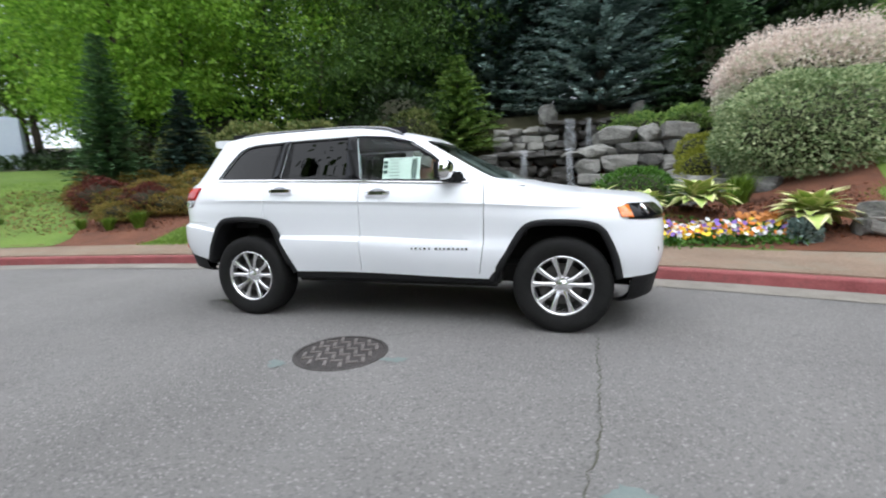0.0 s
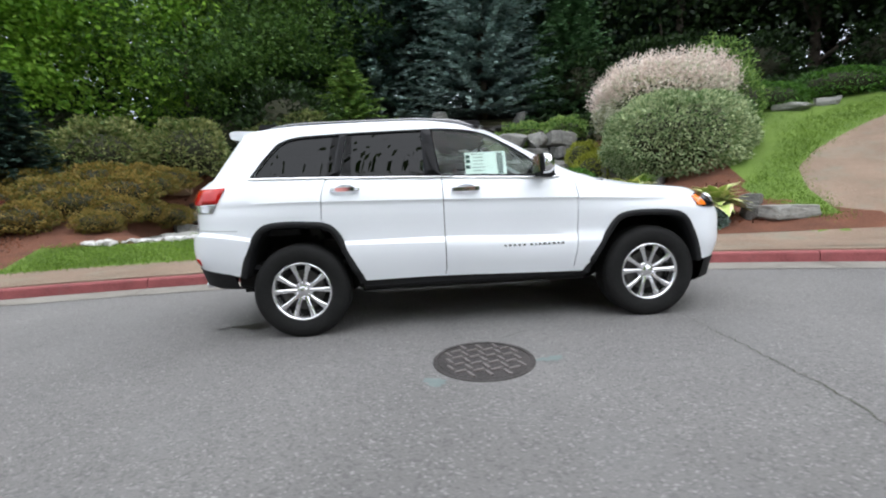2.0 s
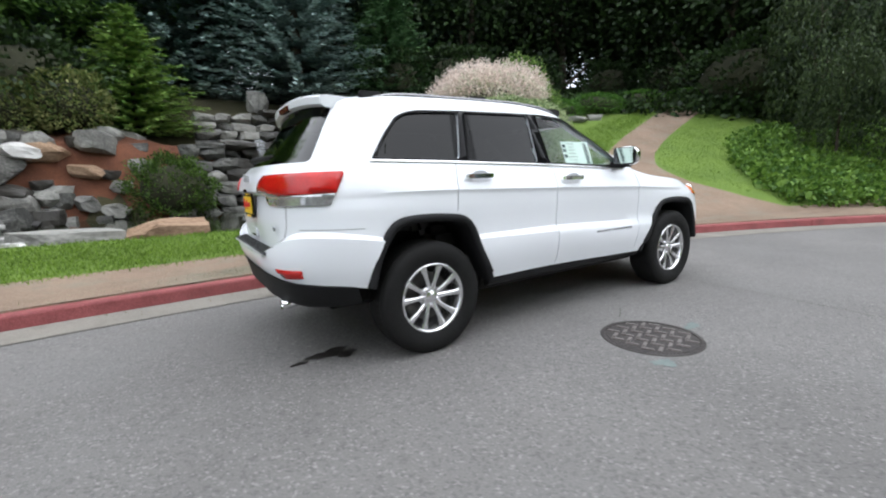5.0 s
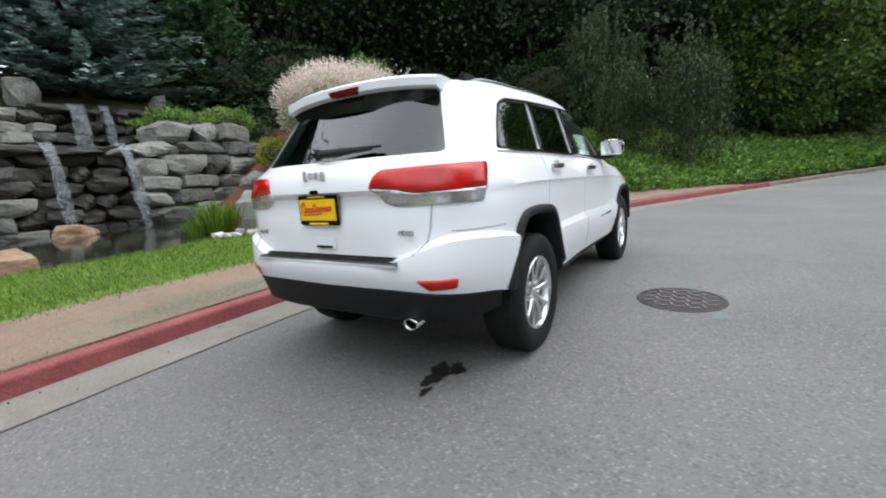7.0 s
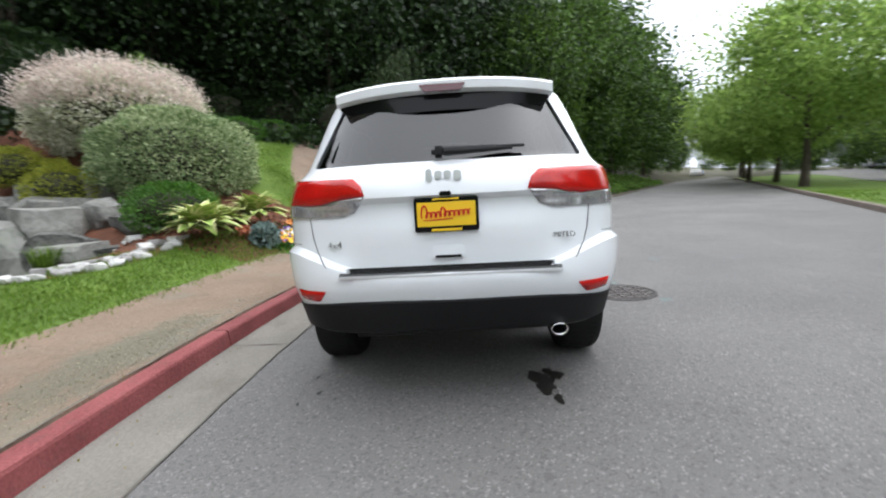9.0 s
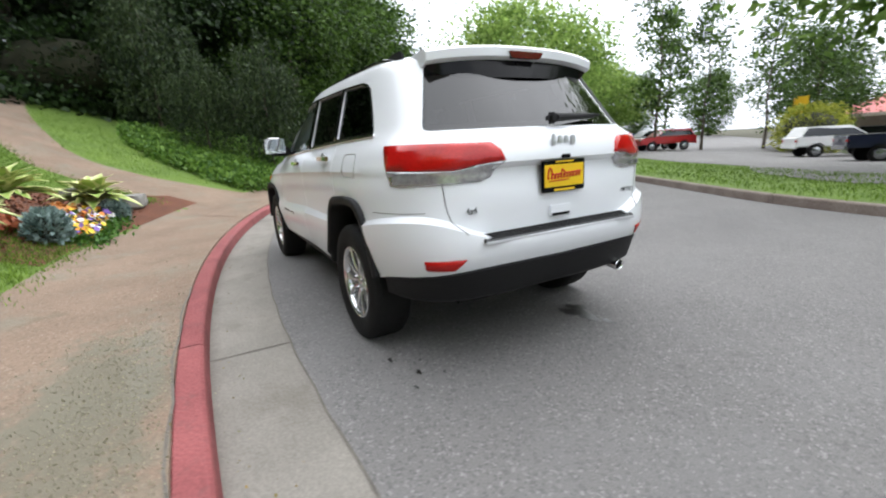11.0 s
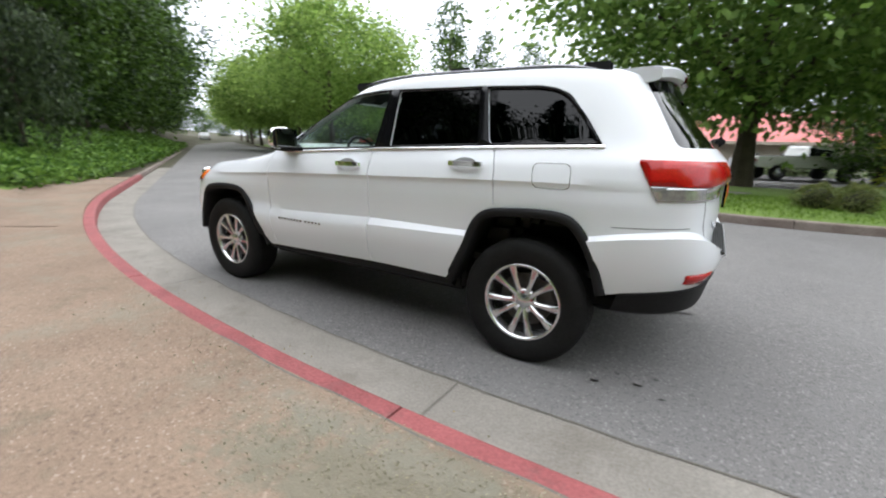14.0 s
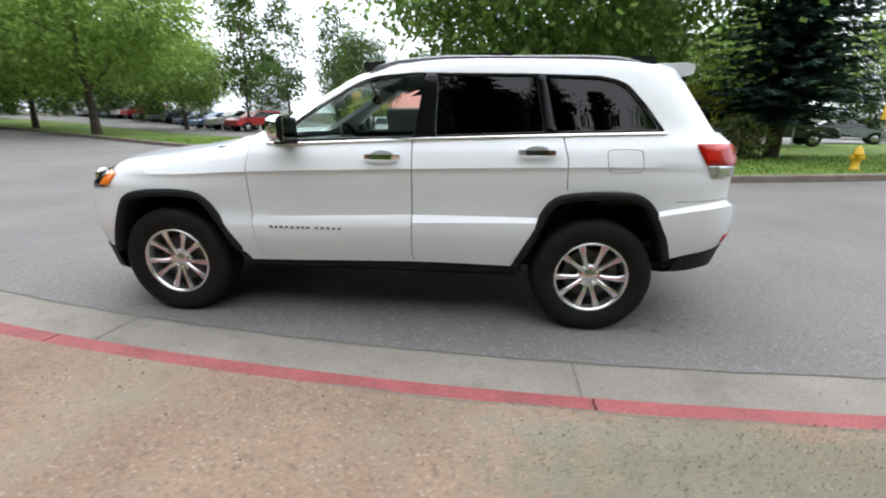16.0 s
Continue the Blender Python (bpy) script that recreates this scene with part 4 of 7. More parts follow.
# door handles, mirrors, rails
for sgn in (1, -1):
    for hx, hz in ((-1.035, 1.180), (-0.075, 1.140)):
        bm = bmesh.new()
        hy = 0.941
        prof = [(-0.12, 0.0), (-0.11, 0.022), (-0.07, 0.036), (0.07, 0.036), (0.11, 0.022), (0.12, 0.0), (0.09, 0.006), (0.06, 0.018), (-0.06, 0.018), (-0.09, 0.006)]
        prism(bm, [(hx + a, hy - 0.012 + b) for a, b in prof], hz - 0.015, hz + 0.016, 'z')
        bmesh.ops.scale(bm, verts=bm.verts, vec=(1, sgn, 1))
        bmesh.ops.recalc_face_normals(bm, faces=bm.faces)
        bmesh.ops.bevel(bm, geom=list(bm.edges), offset=0.004, segments=2, affect='EDGES')
        part("door_handle", bm, M["chrome"], car, "bright handle")
        bm = bmesh.new()
        lathe(bm, [(0.0, 0.0), (0.06, 0.003), (0.07, 0.012)], 24, Matrix.Translation((hx, sgn * 0.921, hz - 0.004)) @ Matrix.Diagonal((1.2, 1, 0.62, 1)) @ Matrix.Rotation(radians(-90 * sgn), 4, 'X'))
        part("handle_cup", bm, M["paint"], car, "", smooth=True)
    mirror = new("door_mirror")
    mirror.parent = car
    bm = bmesh.new()
    bmesh.ops.create_uvsphere(bm, u_segments=20, v_segments=12, radius=1)
    for v in bm.verts:
        c = v.co
        c.x = math.copysign(abs(c.x) ** 0.75, c.x) * (0.085 if c.x > 0 else 0.02)
        c.y = math.copysign(abs(c.y) ** 0.7, c.y) * 0.108
        c.z = math.copysign(abs(c.z) ** 0.7, c.z) * 0.082
    bmesh.ops.translate(bm, verts=bm.verts, vec=(0.532, sgn * 1.0, 1.308))
    part("mirror_shell", bm, M["chrome"], mirror, "chrome cap", smooth=True)
    bm = bmesh.new()
    box(bm, 0.508, sgn * 1.0, 1.308, 0.05, 0.200, 0.148, bevel=0.02)
    box(bm, 0.55, sgn * 0.93, 1.238, 0.09, 0.20, 0.05, bevel=0.015)
    box(bm, 0.60, sgn * 0.872, 1.250, 0.13, 0.05, 0.09, bevel=0.015)
    part("mirror_base", bm, M["black_plastic"], mirror, "black base")
    bm = bmesh.new()
    box(bm, 0.479, sgn * 1.0, 1.308, 0.006, 0.19, 0.135, bevel=0.002)
    part("mirror_glass", bm, M["chrome"], mirror, "mirror glass")
    bm = bmesh.new()
    pts = []
    for t in np.linspace(0, 1, 26):
        x = -1.72 + 1.78 * t
        lift = 0.034 * min(1, 9 * t, 9 * (1 - t)) ** 0.6
        zr = np.interp(x, (-1.75, -1.35, -0.45, -0.1, 0.05), (1.692, 1.712, 1.714, 1.690, 1.665))
        pts.append((x, 0.615 + 0.01 * math.sin(math.pi * t), zr + lift))
    rings = [[bm.verts.new((x, sgn * (y + dy), z + dz)) for dy, dz in ((-0.018, -0.012), (0.018, -0.016), (0.017, 0.008), (0.0, 0.014), (-0.016, 0.009))] for x, y, z in pts]
    for ra, rb in zip(rings, rings[1:]):
        for k in range(5):
            bm.faces.new((ra[k], ra[(k + 1) % 5], rb[(k + 1) % 5], rb[k]))
    bm.faces.new(rings[0])
    bm.faces.new(rings[-1][::-1])
    bmesh.ops.recalc_face_normals(bm, faces=bm.faces)
    rail = part("roof_rail", bm, M["rail"], car, "dark satin metal rail", smooth=True)
    for fx in (-1.68, -0.80, 0.02):
        bm = bmesh.new()
        box(bm, fx, sgn * 0.615, np.interp(fx, (-1.7, -0.8, 0.02), (1.722, 1.745, 1.695)), 0.16, 0.035, 0.06, bevel=0.012)
        part("rail_foot", bm, M["black_plastic"], rail, "")

# tailgate seams
M["seam"] = mat("seam_shadow", (0.10, 0.105, 0.11), rough=0.6)
for sgn in (1, -1):
    for line in ([(0.70, 1.10), (0.705, 1.03), (0.695, 0.93), (0.675, 0.86), (0.62, 0.795)],):
        poly = [(sgn * (u - 0.0028), v) for u, v in line] + [(sgn * (u + 0.0028), v) for u, v in line[::-1]]
        link_mesh("tailgate_seam", carve(body_shell(0.0012, -0.004), [cutter(poly, -2.7, -1.95, 'x')], 'INTERSECT'), M["seam"], car, "fine dark gap", smooth=True)

for sgn in (1, -1):
    lo, hi = (0.5, 1.2) if sgn > 0 else (-1.2, -0.5)
    link_mesh("bumper_seam", carve(body_shell(0.0012, -0.004), [cutter([(-1.90, 0.892), (-2.25, 0.905), (-2.25, 0.9085), (-1.90, 0.8955)], lo, hi, 'y')], 'INTERSECT'), M["seam"], car, "fine dark gap", smooth=True)

# rear spoiler with the high brake lamp
bm = bmesh.new()
ys = np.linspace(-0.60, 0.60, 29)
rows = []
for y in ys:
    e = abs(y) / 0.60
    back = -2.085 + 0.075 * e ** 2.5
    g = e ** 4
    top = 1.748 - 0.022 * e ** 2 - 0.012 * g
    rows.append([(-1.80 + 0.02 * g, y * 0.97, top - 0.006), (back + 0.05, y, top), (back + 0.012, y, top - 0.006), (back, y, top - 0.018), (back + 0.004, y, top - 0.060), (back + 0.03, y, top - 0.074), (-1.965 + 0.06 * g, y * 0.985, top - 0.085)])
vv = [[bm.verts.new(p) for p in r] for r in rows]
for ra, rb in zip(vv, vv[1:]):
    for k in range(7):
        bm.faces.new((ra[k], rb[k], rb[(k + 1) % 7], ra[(k + 1) % 7]))
bm.faces.new(vv[0])
bm.faces.new(vv[-1][::-1])
bmesh.ops.recalc_face_normals(bm, faces=bm.faces)
spoiler = part("rear_spoiler", bm, M["paint"], car, "", smooth=True)
sm = spoiler.modifiers.new("crease", 'EDGE_SPLIT')
sm.split_angle = radians(40)
# black panel: underside and glass border, plus the spoiler's dark reflection in the glass
under = []
for f in (0.0, 0.3, 0.65, 1.0):
    row = []
    for y in np.linspace(-0.585, 0.585, 33):
        e = abs(y) / 0.60
        back = -2.085 + 0.075 * e ** 2.5 + 0.034
        top = 1.748 - 0.022 * e ** 2 - 0.012 * e ** 4 - 0.0775
        low = top - 0.095 * (1 - e ** 6)
        row.append((back + (-2.086 + 0.125 * e ** 2.2 - back) * f, y, top + (low - top) * f))
    under.append(row)
under = np.array(under)
link_mesh("spoiler_underside", grid_mesh("spoiler_underside", under), M["gloss_black"], spoiler, "black underside and glass border, with the dark reflection below it", smooth=True)
bm = bmesh.new()
prism(bm, round_poly([(-0.125, 1.712), (-0.10, 1.676), (0.10, 1.676), (0.125, 1.712)], 0.012), -2.092, -2.05, 'x')
part("brake_lamp", bm, M["dark_red"], spoiler, "dark red high brake lamp")

# rear wiper
bm = bmesh.new()
tube(bm, (-2.325, 0.0, 1.338), (-2.275, -0.34, 1.345), 0.022, 0.010, 8)
tube(bm, (-2.318, 0.02, 1.352), (-2.27, -0.40, 1.352), 0.012, 0.007, 8)
box(bm, -2.318, 0.025, 1.337, 0.05, 0.07, 0.06, bevel=0.018)
part("rear_wiper", bm, M["black_plastic"], car, "black wiper arm and blade")

# tailgate pieces
bm = bmesh.new()
prism(bm, [(-2.424, 0.754), (-2.418, 0.762), (-2.358, 0.782), (-2.35, 0.776), (-2.36, 0.756), (-2.41, 0.746)], -0.545, 0.545, 'y')
part("bumper_step_pad", bm, M["grey_plastic"], car, "dark grey ribbed pad")
for k in range(5):
    bm = bmesh.new()
    box(bm, -2.412 + 0.0115 * k, 0, 0.7655 + 0.0039 * k, 0.004, 1.04, 0.004)
    part("pad_rib", bm, M["rubber"], car, "")
bm = bmesh.new()
box(bm, -2.424, 0, 0.745, 0.012, 1.10, 0.018, bevel=0.005)
part("bumper_trim", bm, M["badge"], car, "bright strip")
bm = bmesh.new()
box(bm, -2.362, 0, 0.848, 0.014, 0.16, 0.066, bevel=0.006)
part("tailgate_handle_cover", bm, M["paint"], car, "")
bm = bmesh.new()
box(bm, -2.370, 0, 0.826, 0.010, 0.13, 0.013, bevel=0.003)
part("tailgate_handle_slot", bm, M["gloss_black"], car, "")
plate = new("number_plate")
plate.parent = car
bm = bmesh.new()
box(bm, -2.384, 0, 1.034, 0.014, 0.315, 0.168, bevel=0.006)
part("plate_frame", bm, M["gloss_black"], plate, "black frame")
bm = bmesh.new()
box(bm, -2.391, 0, 1.037, 0.006, 0.285, 0.118, bevel=0.002)
part("plate_sheet", bm, M["yellow"], plate, "yellow dealer sheet")
bm = bmesh.new()
rnd = random.Random(3)
pts = []
for t in np.linspace(0, 1, 150):
    big = 1.0 if t < 0.10 else (0.75 if 0.42 < t < 0.5 else 0.42)
    ph = t * 2 * math.pi * 10.5
    pts.append((-2.3965, 0.118 - 0.236 * t + 0.008 * math.sin(ph), 1.032 + 0.010 * t + 0.030 * big * (1 - math.cos(ph)) - 0.012))
for p, q in zip(pts, pts[1:]):
    tube(bm, p, q, 0.0042, n=5)
tube(bm, (-2.3965, 0.11, 1.009), (-2.3965, -0.03, 1.014), 0.003, n=5)
part("plate_logo", bm, M["red_ink"], plate, "red script logo as plain strokes")
bm = bmesh.new()
box(bm, -2.3925, 0, 0.961, 0.003, 0.15, 0.012)
part("place_bar", bm, M["yellow"], plate, "small yellow bar")
bm = bmesh.new()
box(bm, -2.3925, 0, 1.110, 0.003, 0.13, 0.008)
part("maker_bar", bm, M["yellow"], plate, "small yellow bar")
bm = bmesh.new()
for y, w, h in ((0.075, 0.030, 0.062), (0.030, 0.036, 0.040), (-0.014, 0.036, 0.040), (-0.062, 0.040, 0.052)):
    box(bm, -2.386, y, 1.225 - (0.006 if y < -0.05 else 0), 0.014, w, h, bevel=0.006)
part("tailgate_badge", bm, M["badge"], car, "silver maker's badge as plain shapes")
bm = bmesh.new()
box(bm, -2.402, 0, 1.136, 0.02, 0.06, 0.022, bevel=0.006)
part("camera_housing", bm, M["gloss_black"], car, "")


def lettering(name, body_text, size, m, material, parent, label):
    cu = bpy.data.curves.new(name, 'FONT')
    cu.body, cu.size, cu.extrude, cu.align_x, cu.align_y = body_text, size, 0.003, 'CENTER', 'CENTER'
    ob = new("work", cu)
    me = bpy.data.meshes.new_from_object(ob.evaluated_get(bpy.context.evaluated_depsgraph_get()))
    bpy.data.objects.remove(ob)
    me.transform(m)
    return link_mesh(name, me, material, parent, label)


lettering("trim_lettering", "LIMITED", 0.036, Matrix.Translation((-2.346, -0.56, 0.905)) @ pose(0, 0, 0, 90, 0, -90 - 7), M["silver"], car, "silver letters reading LIMITED")
lettering("drive_lettering", "4x4", 0.048, Matrix.Translation((-2.346, 0.575, 0.902)) @ pose(0, 0, 0, 90, 0, -90 + 7), M["silver"], car, "silver letters reading 4x4")

# exhaust
bm = bmesh.new()
lathe(bm, [(0.032, -0.12), (0.038, -0.12), (0.040, 0.12), (0.036, 0.125), (0.033, 0.11), (0.030, -0.1)], 24, Matrix.Translation((-2.22, -0.545, 0.43)) @ Matrix.Rotation(radians(-95), 4, 'Y') @ Matrix.Diagonal((0.85, 1.1, 1, 1)))
part("exhaust_tip", bm, M["chrome"], car, "chrome exhaust tip", smooth=True)

# door name badges as rows of plain bars; fuel flap
for sgn in (1, -1):
    rnd = random.Random(5)
    x = 0.216
    for count in (5, 8):
        bm = bmesh.new()
        x0 = x
        for k in range(count):
            w = 0.016 + 0.008 * rnd.random()
            box(bm, x + w / 2, sgn * 0.954, 0.668, w, 0.005, 0.017)
            x += w + 0.0165
        box(bm, (x0 + x) / 2, sgn * 0.953, 0.660, x - x0 - 0.012, 0.003, 0.003)
        part("door_badge", bm, M["silver"], car, "silver name badge as plain bars")
        x += 0.02
ff = round_poly([(-1.675, 1.067), (-1.665, 1.206), (-1.45, 1.204), (-1.465, 1.067)], 0.04)
fin = [(-1.563 + (u + 1.563) * 0.965, 1.136 + (v - 1.136) * 0.95) for u, v in ff]
flap = carve(carve(body_shell(0.0012, -0.003), [cutter(ff, 0.5, 1.2, 'y')], 'INTERSECT'), [cutter(fin, 0.5, 1.2, 'y')])
link_mesh("fuel_flap_seam", flap, M["silver"], car, "fuel flap outline", smooth=True)

# cabin
bm = bmesh.new()
prism(bm, [(0.45, 0.75), (0.48, 1.10), (0.60, 1.20), (1.15, 1.17), (1.15, 0.75)], -0.70, 0.70, 'y')
box(bm, 0.50, 0.37, 1.18, 0.22, 0.42, 0.09, bevel=0.04)
part("dashboard", bm, M["interior"], car, "dark dashboard")
bm = bmesh.new()
lathe(bm, [(0.175, -0.014), (0.19, 0.0), (0.175, 0.014), (0.162, 0.0)], 28, Matrix.Translation((0.27, 0.37, 1.17)) @ Matrix.Rotation(radians(-65), 4, 'Y'), closed=True)
tube(bm, (0.27, 0.37, 1.17), (0.50, 0.37, 1.08), 0.04, 0.05, 10)
box(bm, 0.275, 0.37, 1.165, 0.03, 0.32, 0.06, bevel=0.01)
part("steering_wheel", bm, M["interior"], car, "dark steering wheel", smooth=True)
for sy in (0.37, -0.37):
    seat = new("front_seat")
    seat.parent = car
    bm = bmesh.new()
    box(bm, -0.20, sy, 0.72, 0.52, 0.50, 0.20, bevel=0.06)
    part("seat_cushion", bm, M["leather"], seat, "")
    bm = bmesh.new()
    box(bm, 0, 0, 0.30, 0.15, 0.50, 0.62, Matrix.Translation((-0.48, sy, 0.78)) @ Matrix.Rotation(radians(-14), 4, 'Y'), bevel=0.06)
    part("seat_backrest", bm, M["leather"], seat, "")
    bm = bmesh.new()
    box(bm, -0.66, sy, 1.47, 0.10, 0.26, 0.18, bevel=0.04)
    tube(bm, (-0.645, sy - 0.07, 1.33), (-0.655, sy - 0.07, 1.42), 0.008)
    tube(bm, (-0.645, sy + 0.07, 1.33), (-0.655, sy + 0.07, 1.42), 0.008)
    part("headrest", bm, M["leather"], seat, "")
bm = bmesh.new()
box(bm, -1.05, 0, 0.72, 0.5, 1.30, 0.20, bevel=0.06)
box(bm, 0, 0, 0.30, 0.15, 1.30, 0.62, Matrix.Translation((-1.32, 0, 0.78)) @ Matrix.Rotation(radians(-16), 4, 'Y'), bevel=0.05)
for sy in (0.42, -0.42):
    box(bm, -1.50, sy, 1.45, 0.09, 0.26, 0.15, bevel=0.04)
part("rear_seat", bm, M["leather"], car, "dark rear bench")
bm = bmesh.new()
box(bm, -0.6, 0, 0.58, 2.9, 1.55, 0.04)
box(bm, -1.85, 0, 0.85, 0.75, 1.40, 0.05)
part("cabin_floor", bm, M["interior"], car, "")
bm = bmesh.new()
box(bm, 0.17, 0, 1.50, 0.03, 0.24, 0.065, bevel=0.015)
tube(bm, (0.17, 0, 1.53), (0.22, 0, 1.62), 0.012)
part("cabin_mirror", bm, M["gloss_black"], car, "")
# price sheet inside the front passenger window
sticker = new("window_sticker")
sticker.parent = car
SM = Matrix.Translation((0.108, -0.825, 1.340)) @ Matrix.Rotation(radians(-20), 4, 'X')
bm = bmesh.new()
box(bm, 0, 0.012, 0, 0.34, 0.002, 0.22, SM)
part("sheet", bm, M["paper"], sticker, "white paper price sheet")
bm = bmesh.new()
rnd = random.Random(9)
for k in range(13):
    zr = 0.09 - 0.0145 * k
    box(bm, 0.12, 0.009, zr, 0.06 * (0.6 + 0.4 * rnd.random()), 0.002, 0.008, SM)
    if k % 2 == 0:
        box(bm, -0.06, 0.009, zr, 0.15 * (0.5 + 0.5 * rnd.random()), 0.002, 0.003, SM)
for zr in (0.07, 0.03, -0.02):
    box(bm, -0.145, 0.009, zr, 0.035, 0.002, 0.028, SM)
part("print_bars", bm, M["ink"], sticker, "rows of dark print")
bm = bmesh.new()
tube(bm, (-1.56, 0.0, 1.745), (-1.62, 0.0, 1.795), 0.035, 0.012, 12)
part("roof_antenna", bm, M["gloss_black"], car, "")

# ---- planting ----
M["bark"] = mat("bark", (0.035, 0.026, 0.02), (0.10, 0.08, 0.06), rough=0.95, scale=3, fine=25, bump=0.8, bscale=18)
M["maple"] = leafy("maple_leaf", (0.095, 0.215, 0.02), (0.32, 0.53, 0.07), trans=0.6)
# colour lowered to carry the shade on the roadside trees
M["midleaf"] = leafy("mid_leaf", (0.014, 0.036, 0.006), (0.10, 0.175, 0.03), trans=0.35, scale=0.4)
M["alderleaf"] = leafy("alder_leaf", (0.03, 0.075, 0.014), (0.11, 0.20, 0.04), trans=0.45)
M["oakleaf"] = leafy("oak_leaf", (0.06, 0.12, 0.022), (0.21, 0.32, 0.075), trans=0.55, scale=0.5)
M["streetleaf"] = leafy("street_maple_leaf", (0.12, 0.205, 0.04), (0.33, 0.46, 0.115), trans=0.62)
# near-black green: the deep shade inside the woods is put into the leaf colour
M["shaded_woodleaf"] = leafy("shaded_wood_leaf", (0.005, 0.013, 0.004), (0.030, 0.060, 0.014), trans=0.12, scale=0.35)
# birch leaves darkened in their colour for the shade beside the woods
M["shaded_weepleaf"] = leafy("shaded_weeping_leaf", (0.006, 0.016, 0.005), (0.062, 0.095, 0.03), trans=0.15, scale=0.5)
M["bluespruce"] = leafy("blue_spruce_needles", (0.075, 0.125, 0.11), (0.33, 0.43, 0.40), trans=0.12)
M["darkspruce"] = leafy("dark_spruce_needles", (0.014, 0.034, 0.026), (0.05, 0.09, 0.07), trans=0.1)
M["greenspruce"] = leafy("green_spruce_needles", (0.035, 0.085, 0.035), (0.14, 0.25, 0.11), trans=0.12)
M["limespruce"] = leafy("young_spruce_needles", (0.07, 0.15, 0.03), (0.27, 0.39, 0.10), trans=0.2)
M["varieg"] = leafy("variegated_leaf", (0.10, 0.18, 0.06), (0.50, 0.56, 0.32), trans=0.25)
M["pinkleaf"] = leafy("pink_willow_leaf", (0.34, 0.37, 0.22), (0.83, 0.80, 0.67), trans=0.3)
M["pinktip"] = leafy("pink_willow_tip", (0.62, 0.50, 0.44), (0.86, 0.77, 0.70), trans=0.3)
M["rhodo"] = leafy("rhododendron_leaf", (0.06, 0.10, 0.02), (0.26, 0.27, 0.10), trans=0.2)
M["rust"] = leafy("rusty_shrub_leaf", (0.09, 0.10, 0.02), (0.30, 0.20, 0.05), trans=0.2)
M["ivy"] = leafy("ivy_leaf", (0.04, 0.10, 0.015), (0.17, 0.29, 0.05), trans=0.3, scale=1.5)
M["boxleaf"] = leafy("clipped_leaf", (0.03, 0.09, 0.012), (0.10, 0.22, 0.03), trans=0.2)
M["yellowleaf"] = leafy("yellow_leaf", (0.17, 0.20, 0.02), (0.42, 0.44, 0.07), trans=0.4)
M["grass"] = leafy("grass_blades", (0.065, 0.125, 0.012), (0.19, 0.30, 0.04), trans=0.3, scale=1.0)
M["barberry"] = leafy("barberry_leaf", (0.05, 0.012, 0.010), (0.16, 0.04, 0.025), trans=0.2)
# bush filling: twig brown taken near black for the shade among the leaves
M["core"] = mat("shaded_twigs", (0.012, 0.014, 0.006), (0.04, 0.04, 0.018), rough=0.95, scale=6, fine=30)


def unit(v):
    return v / np.maximum(np.linalg.norm(v, axis=-1, keepdims=True), 1e-9)


def leaf_quads(C, D, L, W, rng, flat=None):
    """Pointed leaves from C along D, length L and width W; flat: the way they lie across."""
    n = len(C)
    D = unit(D)
    R = rng.normal(size=(n, 3)) if flat is None else flat + 0.35 * rng.normal(size=(n, 3))
    side = unit(np.cross(D, R))
    L, W = np.broadcast_to(L, n)[:, None], np.broadcast_to(W, n)[:, None]
    mid = C + D * L * 0.45
    return np.stack([C, mid + side * W / 2, C + D * L, mid - side * W / 2], 1)


def set_base(ob, x, y, rz=0.0, sc=1.0, dz=0.0):
    ob.location = (x, y, float(height(x, y)) + dz)
    ob.rotation_euler = (0, 0, radians(rz))
    ob.scale = (sc, sc, sc)
    return ob


def place(ob, x, y, rz=0.0, sc=1.0, dz=-0.03):
    m = Matrix.Translation((x, y, float(height(x, y)) + dz)) @ Matrix.Rotation(radians(rz), 4, 'Z')
    c = copy_thing(ob, m)
    c.scale = (sc, sc, sc)
    return c


def trunk_mesh(h, r, limbs, rng, spread, first):
    bm = bmesh.new()
    pts = [Vector((0, 0, -0.15))]
    for k in range(1, 6):
        pts.append(Vector((rng.normal() * 0.04 * h / 5, rng.normal() * 0.04 * h / 5, h * 0.8 * k / 5)))
    for k, (a, b) in enumerate(zip(pts, pts[1:])):
        tube(bm, a, b, r * (1.25 if k == 0 else 1 - 0.17 * k), r * (1 - 0.17 * (k + 1)), 9)
    for k in range(limbs):
        z = h * (first + (0.75 - first) * k / max(limbs - 1, 1))
        a = rng.uniform(0, 2 * math.pi)
        p = Vector((0, 0, z))
        rr = r * (0.5 - 0.3 * k / limbs)
        d = Vector((math.cos(a), math.sin(a), 0.75))
        for j in range(3):
            q = p + d * spread * 0.33
            tube(bm, p, q, rr * (1 - 0.28 * j), rr * (1 - 0.28 * (j + 1)), 6)
            p, d = q, (d + Vector((rng.normal() * 0.2, rng.normal() * 0.2, 0.05))).normalized()
    return bm


